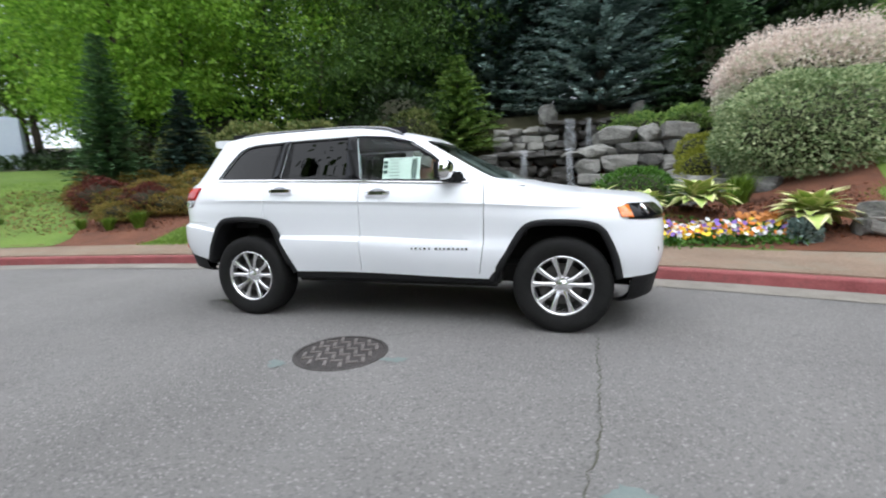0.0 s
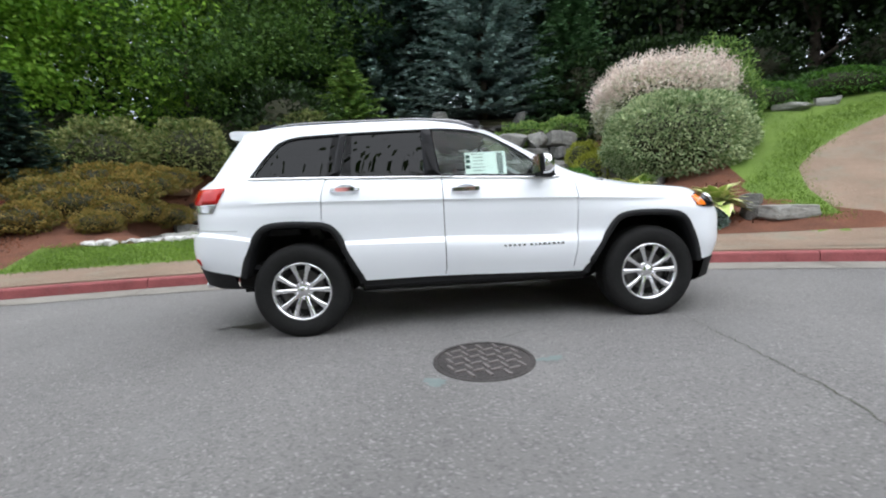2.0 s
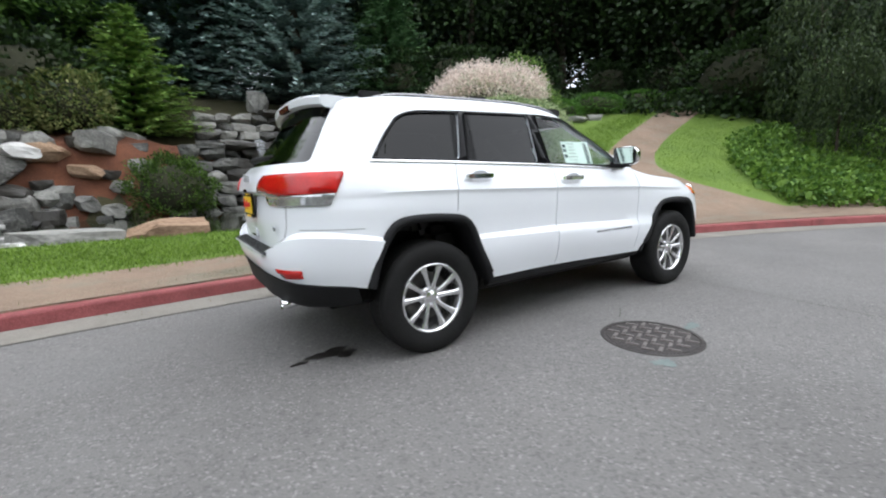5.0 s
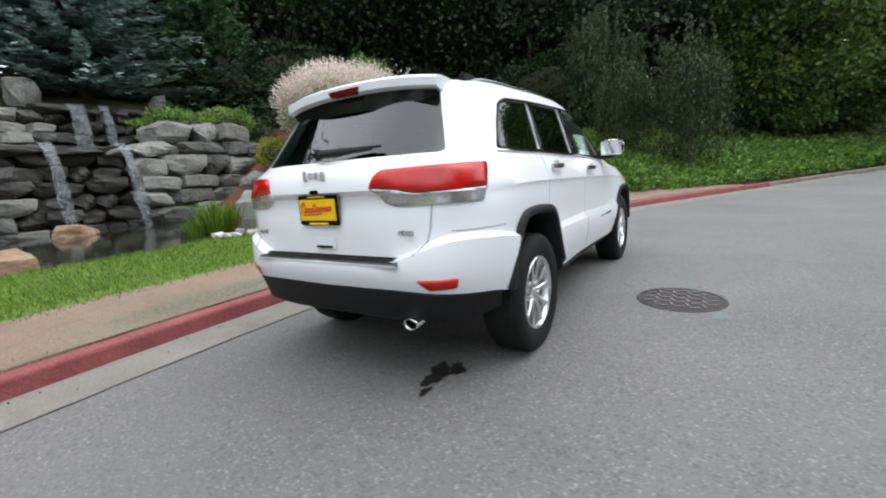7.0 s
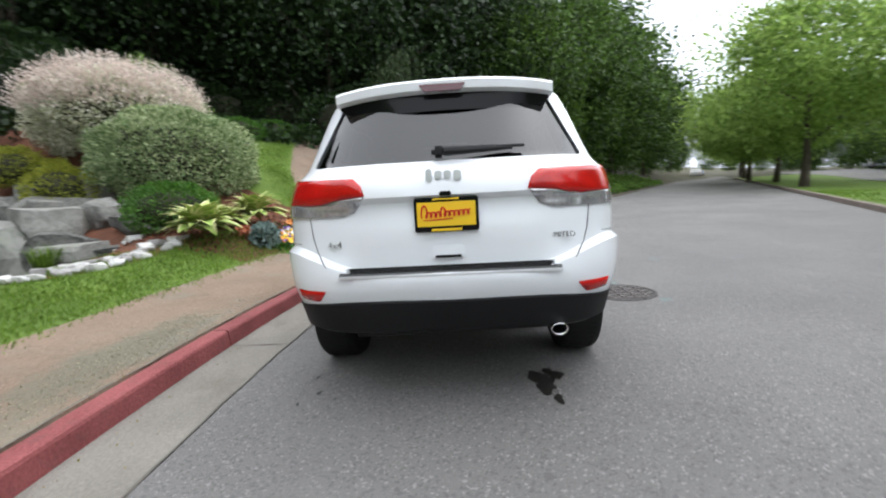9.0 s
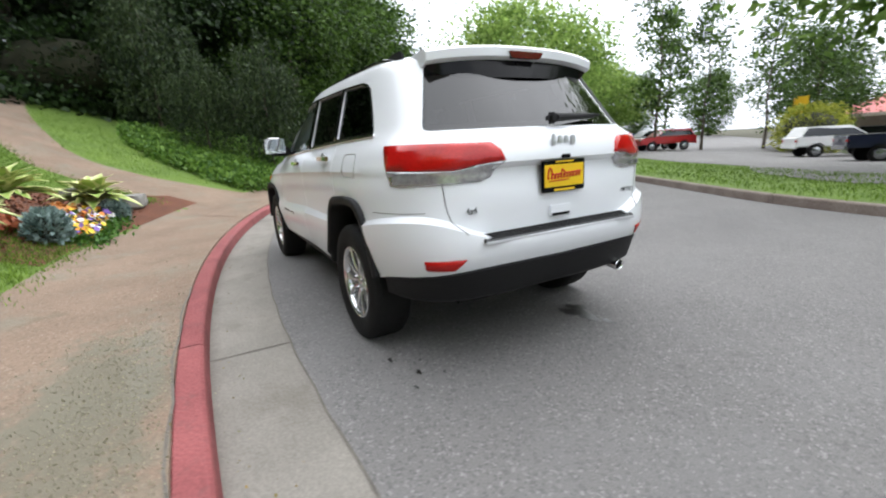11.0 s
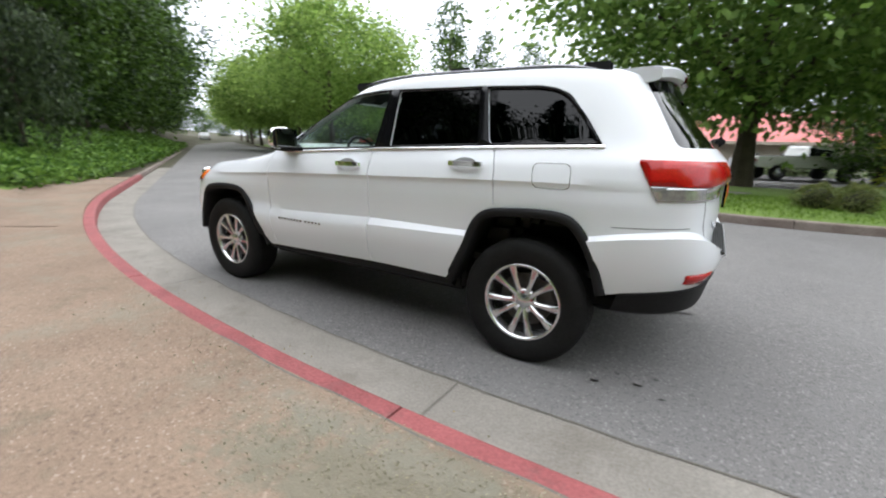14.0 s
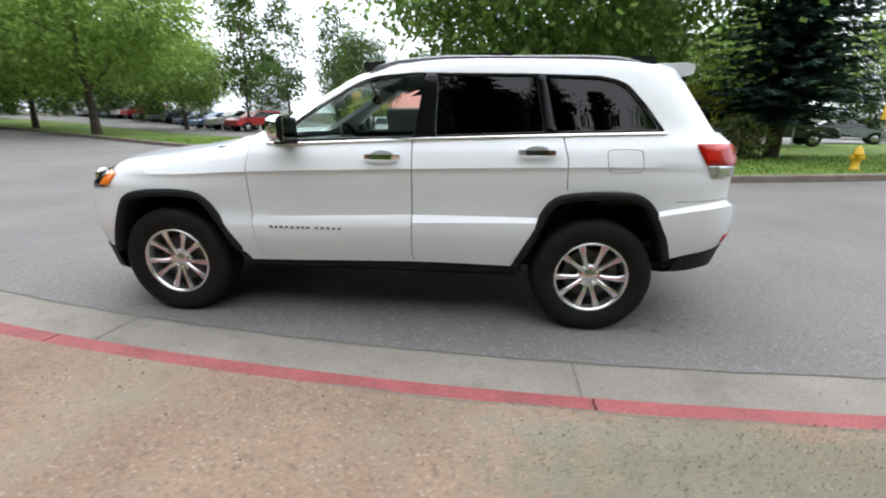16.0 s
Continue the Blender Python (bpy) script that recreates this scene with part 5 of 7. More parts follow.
def broad_tree(name, label, h, r, base, n, leaf, material, seed, clumps=70, trunk_r=0.16, weep=0.0, limbs=7, flat=0.6, group=""):
    rng = np.random.default_rng(seed)
    t = tagged(new(name), label, "tree", group)
    part("trunk", trunk_mesh(h, trunk_r, limbs, rng, r * 0.75, base * 0.8 + 0.05), M["bark"], t, "brown bark")
    u = unit(rng.normal(size=(clumps, 3)))
    rad = rng.uniform(0.35, 1.0, clumps)[:, None] ** 0.6
    cc = np.array((0, 0, h * (base + 1) / 2)) + u * rad * np.array((r, r, h * (1 - base) / 2))
    # narrower towards the top
    k = (cc[:, 2] / h - base) / (1 - base)
    cc[:, :2] *= (0.55 + 0.6 * np.sin(np.clip(k, 0, 1) * math.pi * 0.85 + 0.35))[:, None]
    per = n // clumps
    ci = np.repeat(np.arange(clumps), per)
    cr = r * rng.uniform(0.16, 0.30, clumps)[ci][:, None]
    o = rng.normal(size=(len(ci), 3)) * cr * np.array((0.75, 0.75, flat * 0.75))
    C = cc[ci] + o
    D = unit(o) + np.array((0, 0, -0.25)) + 0.5 * rng.normal(size=(len(ci), 3))
    if weep:
        st = rng.normal(size=(clumps * 9, 3)) * np.repeat(r * rng.uniform(0.10, 0.20, clumps), 9)[:, None]
        C = cc[ci] + st[ci * 9 + rng.integers(0, 9, len(ci))] + rng.normal(size=(len(ci), 3)) * 0.045
        drop = rng.uniform(0, 1, len(ci)) ** 1.3 * weep
        C = C - np.array((0, 0, 1)) * drop[:, None]
        C[:, 2] = np.maximum(C[:, 2], 0.25)
        D = np.array((0, 0, -1.0)) + 0.35 * rng.normal(size=(len(ci), 3))
    L = leaf * rng.uniform(0.7, 1.3, len(ci))
    Q = leaf_quads(C, D, L, L * (0.62 if not weep else 0.32), rng)
    link_mesh("crown", quads("crown", Q), material, t, "leafy crown")
    return t


def conifer(name, label, h, r, n_lev, material, seed, spray=0.30, droop=0.25, first=0.06, jit=0.12, curve=1.0, dens=1.0, group=""):
    rng = np.random.default_rng(seed)
    t = tagged(new(name), label, "conifer", group)
    bm = bmesh.new()
    tube(bm, (0, 0, -0.2), (0, 0, h * 0.97), 0.022 * h, 0.006, 9)
    Cs, Ds, Ls, Ws, Fs = [], [], [], [], []
    for lv in range(n_lev):
        f = lv / n_lev
        z = h * (first + (1 - first) * f) + rng.normal() * 0.02 * h / 10
        rl = r * (1 - f) ** curve * rng.uniform(0.85, 1.1) + 0.05
        m = int(max(5, 13 * dens * (1 - 0.5 * f)))
        a0 = rng.uniform(0, 6.28)
        for b in range(m):
            a = a0 + 2 * math.pi * b / m + rng.normal() * 0.12
            ln = rl * rng.uniform(0.72, 1.12)
            zb = z + rng.normal() * jit * h / n_lev
            d = np.array((math.cos(a), math.sin(a), 0.0))
            sd = np.array((-d[1], d[0], 0))
            k = int(max(3, ln / spray * 2.6))
            tt = (np.arange(k) + rng.uniform(0, 1, k)) / k
            zz = -droop * ln * (tt - 0.9 * tt * tt * 0.75)
            for s in (-1, 0, 1):
                p = np.outer(tt * ln, d) + np.array((0, 0, zb)) + np.outer(zz + rng.normal(size=k) * 0.02, (0, 0, 1))
                Cs.append(p)
                Ds.append(d + s * 0.75 * sd + np.array((0, 0, -droop * 0.5)) + 0.18 * rng.normal(size=(k, 3)))
                Ls.append(spray * (1.15 - 0.5 * tt) * rng.uniform(0.75, 1.25, k))
                Fs.append(np.tile((0, 0, 1.0), (k, 1)))
            if lv % 3 == 0 and b % 2 == 0:
                tube(bm, (0, 0, z), tuple(d * ln * 0.8 + np.array((0, 0, z - droop * ln * 0.4))), 0.02, 0.006, 5)
    part("trunk", bm, M["bark"], t, "brown bark")
    C, D, L, F = np.concatenate(Cs), np.concatenate(Ds), np.concatenate(Ls), np.concatenate(Fs)
    Q = leaf_quads(C, D, L, L * 0.36, rng, F)
    link_mesh("crown", quads("crown", Q), material, t, "tiered needle branches")
    return t


def bush(name, label, rx, ry, rz, n, leaf, material, seed, lump=0.08, tips=None, up=0.0, category="shrub", group="", sink=0.15, boxy=2.0):
    """A leafy mound: leaves over an uneven domed form with a dark core for its shaded, twiggy inside."""
    rng = np.random.default_rng(seed)
    t = tagged(new(name), label, category, group)
    u = unit(rng.normal(size=(n, 3)))
    u[:, 2] = np.where(u[:, 2] < -0.8, -u[:, 2], u[:, 2])
    ph = rng.uniform(0, 6.28, 6)
    w = 1 + lump * (np.sin(5 * u[:, 0] + ph[0]) * np.sin(4 * u[:, 1] + ph[1]) + 0.7 * np.sin(9 * u[:, 2] + 7 * u[:, 0] + ph[2]) + 0.5 * np.sin(13 * u[:, 1] + ph[3]))
    rad = w * rng.uniform(0.84, 1.04, n) / (np.abs(u) ** boxy).sum(1) ** (1 / boxy)
    S = np.array((rx, ry, rz))
    C = u * rad[:, None] * S + np.array((0, 0, rz * (1 - sink)))
    C[:, 2] = np.maximum(C[:, 2], 0.02)
    D = unit(u / S) + 0.55 * rng.normal(size=(n, 3)) + np.array((0, 0, up))
    L = leaf * rng.uniform(0.7, 1.3, n)
    link_mesh("foliage", quads("foliage", leaf_quads(C, D, L, L * 0.5, rng)), material, t, "dense small leaves")
    if tips is not None:
        tm, k, tl = tips
        uu = unit(rng.normal(size=(k, 3)) * (1, 1, 0.8) + (0, 0, 0.55))
        uu[:, 2] = np.abs(uu[:, 2])
        ww = 1 + lump * (np.sin(5 * uu[:, 0] + ph[0]) * np.sin(4 * uu[:, 1] + ph[1]))
        ww = ww / (np.abs(uu) ** boxy).sum(1) ** (1 / boxy)
        B = uu * ww[:, None] * S * 0.97 + np.array((0, 0, rz * (1 - sink)))
        dirs = unit(uu * (0.8, 0.8, 1) + (0, 0, 0.55) + 0.25 * rng.normal(size=(k, 3)))
        ln = tl * rng.uniform(0.5, 1.4, k)
        Q = []
        for j in range(7):
            f = j / 7
            P = B + dirs * (ln * f)[:, None]
            dd = dirs + 0.8 * rng.normal(size=(k, 3))
            Q.append(leaf_quads(P, dd, leaf * 1.1 * (1 - 0.5 * f), leaf * 0.42, rng))
        link_mesh("shoot_fringe", quads("shoots", np.concatenate(Q)), tm, t, "feathery pink-white shoots")
    # smooth solid ball that stands for the shaded twigs between the leaves
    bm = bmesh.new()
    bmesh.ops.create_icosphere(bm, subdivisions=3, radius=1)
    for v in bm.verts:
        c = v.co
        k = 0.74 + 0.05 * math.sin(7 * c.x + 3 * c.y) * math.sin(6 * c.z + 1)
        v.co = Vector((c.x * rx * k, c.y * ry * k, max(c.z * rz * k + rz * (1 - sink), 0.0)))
    part("twiggy_core", bm, M["core"], t, "dark filling for the shaded twigs inside", smooth=True)
    return t


def tuft(name, label, n, ln, spread, material, seed, category="grass", wide=0.02, group=""):
    """A clump of arching blades."""
    rng = np.random.default_rng(seed)
    t = tagged(new(name), label, category, group)
    a = rng.uniform(0, 6.28, n)
    out = np.stack([np.cos(a), np.sin(a), 0 * a], 1)
    lean = rng.uniform(0.1, 0.9, n)[:, None]
    b = out * rng.uniform(0, spread, n)[:, None]
    L = ln * rng.uniform(0.6, 1.2, n)[:, None]
    p1 = b + (out * lean * 0.35 + (0, 0, 0.6)) * L
    p2 = p1 + (out * lean * 0.9 + np.stack([0 * a, 0 * a, 0.42 - 0.5 * lean[:, 0]], 1)) * L * 0.55
    sd = np.stack([-out[:, 1], out[:, 0], 0 * a], 1) * wide / 2
    Q = np.concatenate([np.stack([b - sd, b + sd, p1 + sd, p1 - sd], 1), np.stack([p1 - sd, p1 + sd, p2 + sd * 0.1, p2 - sd * 0.1], 1)])
    link_mesh("leaf_clump", quads("blades", Q), material, t, "arching blades")
    return t


def carpet(name, label, pts, leaf, per, material, seed, h=0.12, category="plants", blades=False):
    """Low growth over the land: leaves round each of many places."""
    rng = np.random.default_rng(seed)
    P = np.repeat(pts, per, 0) + rng.normal(size=(len(pts) * per, 2)) * 0.12
    z = height(P[:, 0], P[:, 1])
    up = rng.uniform(0.0, 1.0, len(P)) * h
    C = np.stack([P[:, 0], P[:, 1], z + (0 if blades else up)], 1)
    D = rng.normal(size=(len(P), 3)) * (0.45 if blades else 1.0) + (0, 0, 1.2 if blades else 0.4)
    L = leaf * rng.uniform(0.6, 1.3, len(P))
    me = quads(name, leaf_quads(C, D, L, L * (0.16 if blades else 0.75), rng))
    return tagged(link_mesh(name, me, material), label, category, kind="stuff")


# --- spruces behind the waterfall
conifer("blue_spruce", "large blue-grey spruce with layered drooping boughs", 12.0, 4.0, 17, M["bluespruce"], 11, spray=0.36, droop=0.10, first=0.02, jit=0.05, curve=0.75, dens=3.0)
bs = scene.objects["blue_spruce"]
set_base(bs, 3.1, 18.0, 20, 1.12)
place(bs, -2.6, 21.5, 140, 1.2)
ds = conifer("dark_spruce", "tall dark green spruce at the edge of the woods", 14.0, 3.6, 38, M["darkspruce"], 12, spray=0.42, droop=0.30, first=0.02, curve=0.8, group="dark spruces")
set_base(ds, -0.4, 21.2, 0, 1.4)
for x, y, r, s in ((-5.4, 20.5, 70, 1.35), (6.3, 22.3, 200, 1.4), (10.4, 20.4, 10, 1.15), (-9.5, 21.5, 100, 1.35), (12.5, 21.5, 300, 1.2)):
    place(ds, x, y, r, s)
gs = conifer("green_spruce", "mid-green spruce beside the rock wall", 6.6, 2.2, 26, M["greenspruce"], 13, spray=0.28, droop=0.22, first=0.0, jit=0.08, curve=0.8, dens=1.6)
set_base(gs, 7.0, 16.4, 0, 1.2)
ls = conifer("young_spruce", "small bright green spruce with a pointed top", 4.5, 2.75, 15, M["limespruce"], 14, spray=0.30, droop=0.02, first=0.0, jit=0.08, curve=0.9, dens=1.6)
set_base(ls, -3.35, 15.9)
nc = conifer("narrow_conifer", "narrow dark conifer on the lawn edge", 5.8, 1.5, 34, M["greenspruce"], 15, spray=0.24, droop=-0.2, first=0.02, curve=0.75, dens=1.1)
set_base(nc, -12.2, 6.0, 0, 0.86)
ss = conifer("small_dark_spruce", "small dark blue-green spruce in the mulch", 3.3, 1.35, 22, M["darkspruce"], 16, spray=0.22, droop=0.22, first=0.06, curve=0.9, dens=1.3)
set_base(ss, -10.9, 7.6)

# --- light green maples on the bank
mp = broad_tree("maple", "tall light green maple with a bright leafy crown", 13.0, 3.4, 0.06, 21000, 0.19, M["maple"], 21, clumps=170, trunk_r=0.17, group="maples on the bank")
set_base(mp, -17.0, 10.4)
for x, y, r, s in ((-14.6, 11.6, 40, 1.0), (-12.4, 14.2, 130, 1.05), (-21.5, 16.0, 250, 1.1), (-16.8, 15.5, 10, 1.1), (-12.5, 19.0, 80, 1.1), (-24.0, 16.0, 45, 1.2), (-34.0, 17.0, 150, 1.3), (-38.0, 12.0, 20, 1.3), (-30.0, 20.0, 90, 1.3), (-30.5, 15.5, 200, 1.3), (-34.0, 11.0, 77, 1.3)):
    place(mp, x, y, r, s)
dk = broad_tree("alder", "darker green broadleaf tree behind the spruces", 12.0, 3.0, 0.08, 15000, 0.18, M["alderleaf"], 22, clumps=130, trunk_r=0.15, group="alders")
set_base(dk, -8.0, 17.4)
for x, y, r, s in ((-4.6, 21.5, 90, 1.1), (-34, 9.0, 60, 1.0), (-9.8, 14.8, 30, 0.9), (-6.6, 18.6, 200, 0.9)):
    place(dk, x, y, r, s)

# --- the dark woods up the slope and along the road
wd = broad_tree("wood_tree", "woodland tree with dense foliage, darkened for the wood's shade", 13.5, 4.2, 0.02, 15000, 0.24, M["shaded_woodleaf"], 31, clumps=150, trunk_r=0.2, group="woodland trees")
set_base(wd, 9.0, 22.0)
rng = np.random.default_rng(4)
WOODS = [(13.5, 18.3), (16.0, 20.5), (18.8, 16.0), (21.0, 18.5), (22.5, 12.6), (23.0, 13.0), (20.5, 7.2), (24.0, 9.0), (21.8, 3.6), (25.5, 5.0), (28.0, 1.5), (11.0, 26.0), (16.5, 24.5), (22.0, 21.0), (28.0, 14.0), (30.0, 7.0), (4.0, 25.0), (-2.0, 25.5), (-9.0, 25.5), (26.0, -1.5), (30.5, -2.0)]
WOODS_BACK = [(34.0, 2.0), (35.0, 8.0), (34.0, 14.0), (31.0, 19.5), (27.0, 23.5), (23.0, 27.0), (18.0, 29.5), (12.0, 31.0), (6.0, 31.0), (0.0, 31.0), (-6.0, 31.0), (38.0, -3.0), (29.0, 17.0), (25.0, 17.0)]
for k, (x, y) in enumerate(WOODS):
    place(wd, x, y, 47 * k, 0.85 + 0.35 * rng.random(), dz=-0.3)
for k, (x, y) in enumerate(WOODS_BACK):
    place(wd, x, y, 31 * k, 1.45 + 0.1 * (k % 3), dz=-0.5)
we = broad_tree("weeping_birch", "grey-green weeping birch with hanging foliage", 6.2, 1.5, 0.30, 13000, 0.16, M["shaded_weepleaf"], 32, clumps=40, trunk_r=0.07, weep=2.6, flat=0.4, group="weeping birches")
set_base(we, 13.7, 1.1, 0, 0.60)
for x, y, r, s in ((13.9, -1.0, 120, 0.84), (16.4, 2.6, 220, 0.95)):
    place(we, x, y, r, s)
rm = broad_tree("roadside_tree", "fresh green roadside tree leaning over the kerb", 11.0, 3.6, 0.04, 16000, 0.24, M["midleaf"], 33, clumps=130, trunk_r=0.17, group="roadside trees")
set_base(rm, 24.5, -4.4)
for k, a in enumerate((31, 35.5, 41, 47, 54, 62, 72, 84, 98, 114)):
    x, y = kerb(A1 + a - 8, 4.6 + (k % 3) * 1.3)
    place(rm, float(x), float(y), 70 * k, 1.3 + 0.15 * (k % 4))

# --- across the road
fm = broad_tree("street_maple", "broad green maple on the verge", 9.8, 4.6, 0.22, 21000, 0.25, M["streetleaf"], 41, clumps=130, trunk_r=0.2, limbs=9, group="street trees")
set_base(fm, 21.6, -19.8, 0, 1.1)
for x, y, r, s in ((30.5, -24.4, 80, 0.95), (37.0, -26.5, 150, 1.0), (48.0, -33.0, 220, 1.0), (60.0, -40.0, 300, 1.0), (76.0, -50.0, 10, 1.1), (96.0, -62.0, 70, 1.2), (24.0, -31.0, 190, 0.8)):
    place(fm, x, y, r, s)
om = broad_tree("oak", "large spreading green tree with a bare trunk", 10.5, 6.0, 0.24, 38000, 0.27, M["oakleaf"], 42, clumps=160, trunk_r=0.34, limbs=11)
set_base(om, -3.25, -16.4, 0, 1.08)
pt = broad_tree("thin_poplar", "thin open poplar against the sky", 14.0, 1.9, 0.12, 2600, 0.30, M["midleaf"], 43, clumps=70, trunk_r=0.13, limbs=14, group="poplars")
set_base(pt, 19.0, -32.0)
for x, y, r, s in ((16.6, -34.5, 60, 0.85), (13.0, -36.5, 150, 0.8), (21.5, -37.0, 20, 0.9)):
    place(pt, x, y, r, s)
rw = conifer("redwood", "tall dark conifer with a thick trunk on the verge", 14.0, 3.0, 52, M["darkspruce"], 44, spray=0.42, droop=0.5, first=0.14, jit=0.9, curve=0.5, dens=1.5)
set_base(rw, -10.6, -12.6, 0, 0.85)
for x, y, r, s in ((-19.5, -13.5, 40, 0.9), (-16.5, -25.0, 100, 0.8)):
    place(fm, x, y, r, s)
for x, y, r, s in ((-9.0, -25.0, 10, 0.8), (2.0, -40.0, 100, 0.8), (12.0, -42.0, 200, 0.9), (-14.0, -38.0, 20, 1.0), (34.0, -40.0, 5, 1.0), (44.0, -46.0, 5, 1.0)):
    place(rm, x, y, r, s)

# --- shrubs by the rock garden
def stems(ob, n, r, h, seed):
    """Several bare stems under a raised crown."""
    rng2 = random.Random(seed)
    for k in range(n):
        bm = bmesh.new()
        a = 2 * math.pi * k / n
        tube(bm, (0.12 * math.cos(a), 0.12 * math.sin(a), -h), (r * math.cos(a), r * math.sin(a), h * 0.5), 0.045, 0.03, 7)
        part("stem", bm, M["bark"], ob, "brown stem")


pw = bush("pink_willow", "rounded dappled willow with creamy pink shoots", 1.85, 1.85, 1.15, 20000, 0.10, M["pinkleaf"], 51, lump=0.05, tips=(M["pinktip"], 2200, 0.44), sink=0.0, boxy=2.5)
pw.location = (7.43, 9.4, 2.45)
stems(pw, 6, 0.8, 0.9, 1)
vb = bush("variegated_shrub", "clipped round shrub with green and cream leaves", 1.80, 1.80, 1.20, 30000, 0.088, M["varieg"], 52, lump=0.05, sink=0.0, boxy=2.4)
vb.location = (6.8, 7.5, 1.08)
b2 = bush("green_shrub", "rounded green shrub behind the willow", 1.0, 1.0, 1.2, 4000, 0.09, M["limespruce"], 53, lump=0.10, up=0.3, group="green shrubs")
set_base(b2, 9.9, 10.4, 0, 1.2, -0.5)
place(b2, 9.2, 8.6, 80, 0.9, -0.5)
yb = bush("yellow_shrub", "small golden-green shrub on the rocks", 0.62, 0.62, 0.52, 2600, 0.07, M["yellowleaf"], 54)
set_base(yb, 5.4, 10.6, dz=0.3)
place(yb, 5.2, 9.3, 70, 1.1)
place(yb, 5.7, 10.0, 150, 0.9)
jb = bush("spreading_juniper", "low spreading bright green juniper over the rocks", 1.5, 1.0, 0.55, 5000, 0.12, M["limespruce"], 55, lump=0.2, up=0.3, group="junipers")
set_base(jb, 4.6, 14.4, dz=0.1)
place(jb, 5.9, 13.9, 70, 0.8)
rh = bush("rhododendron", "rounded rhododendron with olive leaves and faded heads", 1.25, 1.2, 1.05, 4600, 0.13, M["rhodo"], 56, lump=0.10, group="rhododendrons")
set_base(rh, -8.1, 10.9)
for x, y, r, s in ((-9.9, 9.3, 70, 0.95), (-10.6, 10.6, 20, 1.05), (-5.0, 14.2, 90, 0.95), (-12.6, 9.4, 30, 0.9)):
    place(rh, x, y, r, s)
place(rh, -6.3, 13.9, 55, 0.8)
lr = bush("low_heather", "low mound of olive and rust-coloured heather", 0.85, 0.75, 0.42, 3800, 0.075, M["rust"], 57, lump=0.12, up=0.4, group="heather mounds")
set_base(lr, -8.3, 7.5)
for x, y, r, s in ((-8.6, 6.4, 50, 0.95), (-9.2, 8.2, 110, 1.1), (-10.6, 7.6, 200, 1.0), (-10.4, 6.0, 20, 0.9), (-10.6, 5.1, 70, 0.85), (-8.2, 8.8, 150, 0.8), (-11.6, 6.4, 40, 1.0), (-12.0, 5.2, 140, 0.9), (-9.4, 6.9, 75, 1.0), (-9.0, 5.2, 10, 0.8), (-11.4, 8.4, 220, 1.1), (-13.4, 6.6, 120, 1.0), (-9.9, 4.4, 33, 0.7), (-7.85, 6.5, 15, 0.75), (-7.95, 7.7, 95, 0.8), (-7.9, 8.8, 165, 0.8), (-8.15, 9.6, 205, 0.85), (-7.7, 5.7, 255, 0.6), (-8.6, 8.3, 305, 0.95), (-8.9, 9.0, 20, 0.9)):
    place(lr, x, y, r, s)
br = bush("barberry", "dark red barberry shrub", 0.75, 0.7, 0.5, 2600, 0.07, M["barberry"], 58, lump=0.12, group="barberries")
set_base(br, -11.2, 4.9)
place(br, -9.6, 5.0, 60, 0.9)
ps = bush("pond_shrub", "fine-leaved green shrub beside the pond", 1.15, 0.9, 0.95, 5200, 0.09, M["midleaf"], 59, lump=0.14, up=0.4)
set_base(ps, -2.6, 11.9, dz=0.5)
cb = bush("clipped_shrub", "low clipped bright green mound in the flower bed", 0.62, 0.55, 0.36, 4200, 0.05, M["boxleaf"], 60, lump=0.05)
set_base(cb, 2.85, 5.05, 0, 1.25)
vj = bush("verge_juniper", "sprawling dull green juniper on the verge", 1.0, 0.8, 0.75, 3200, 0.10, M["rhodo"], 61, lump=0.14, up=0.4, group="verge shrubs")
set_base(vj, -9.0, -11.9, 0, 0.95)
place(vj, -4.9, -8.6, 90, 0.42)
place(vj, -4.3, -8.8, 20, 0.4)
ys = bush("golden_shrub", "loose yellow-green shrub on the verge", 1.7, 1.5, 1.3, 4200, 0.14, M["yellowleaf"], 62, lump=0.16, group="golden shrubs")
set_base(ys, -8.2, -13.9)
place(ys, -9.6, -16.2, 60, 0.9)
place(ys, 9.6, -35.0, 60, 1.3)
hg = bush("parking_hedge", "pale green hedge along the car park", 2.6, 0.9, 0.6, 3000, 0.14, M["varieg"], 63, group="car park hedges")
set_base(hg, -0.6, -30.5, -10)
for x, y in ((-6.6, -32.0), (-12.4, -33.2), (4.8, -33.5)):
    place(hg, x, y, -12, 1.0)
ub = bush("understory_bush", "shade-dark undergrowth at the edge of the woods", 2.2, 1.6, 1.3, 4200, 0.17, M["shaded_woodleaf"], 64, lump=0.2, group="undergrowth")
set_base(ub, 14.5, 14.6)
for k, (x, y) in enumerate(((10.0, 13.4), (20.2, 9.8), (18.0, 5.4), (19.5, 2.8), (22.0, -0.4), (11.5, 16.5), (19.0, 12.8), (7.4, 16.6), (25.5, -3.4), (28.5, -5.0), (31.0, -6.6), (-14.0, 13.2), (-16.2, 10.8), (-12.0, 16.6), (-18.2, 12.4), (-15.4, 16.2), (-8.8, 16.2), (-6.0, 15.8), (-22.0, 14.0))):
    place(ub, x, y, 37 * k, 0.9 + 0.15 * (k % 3))

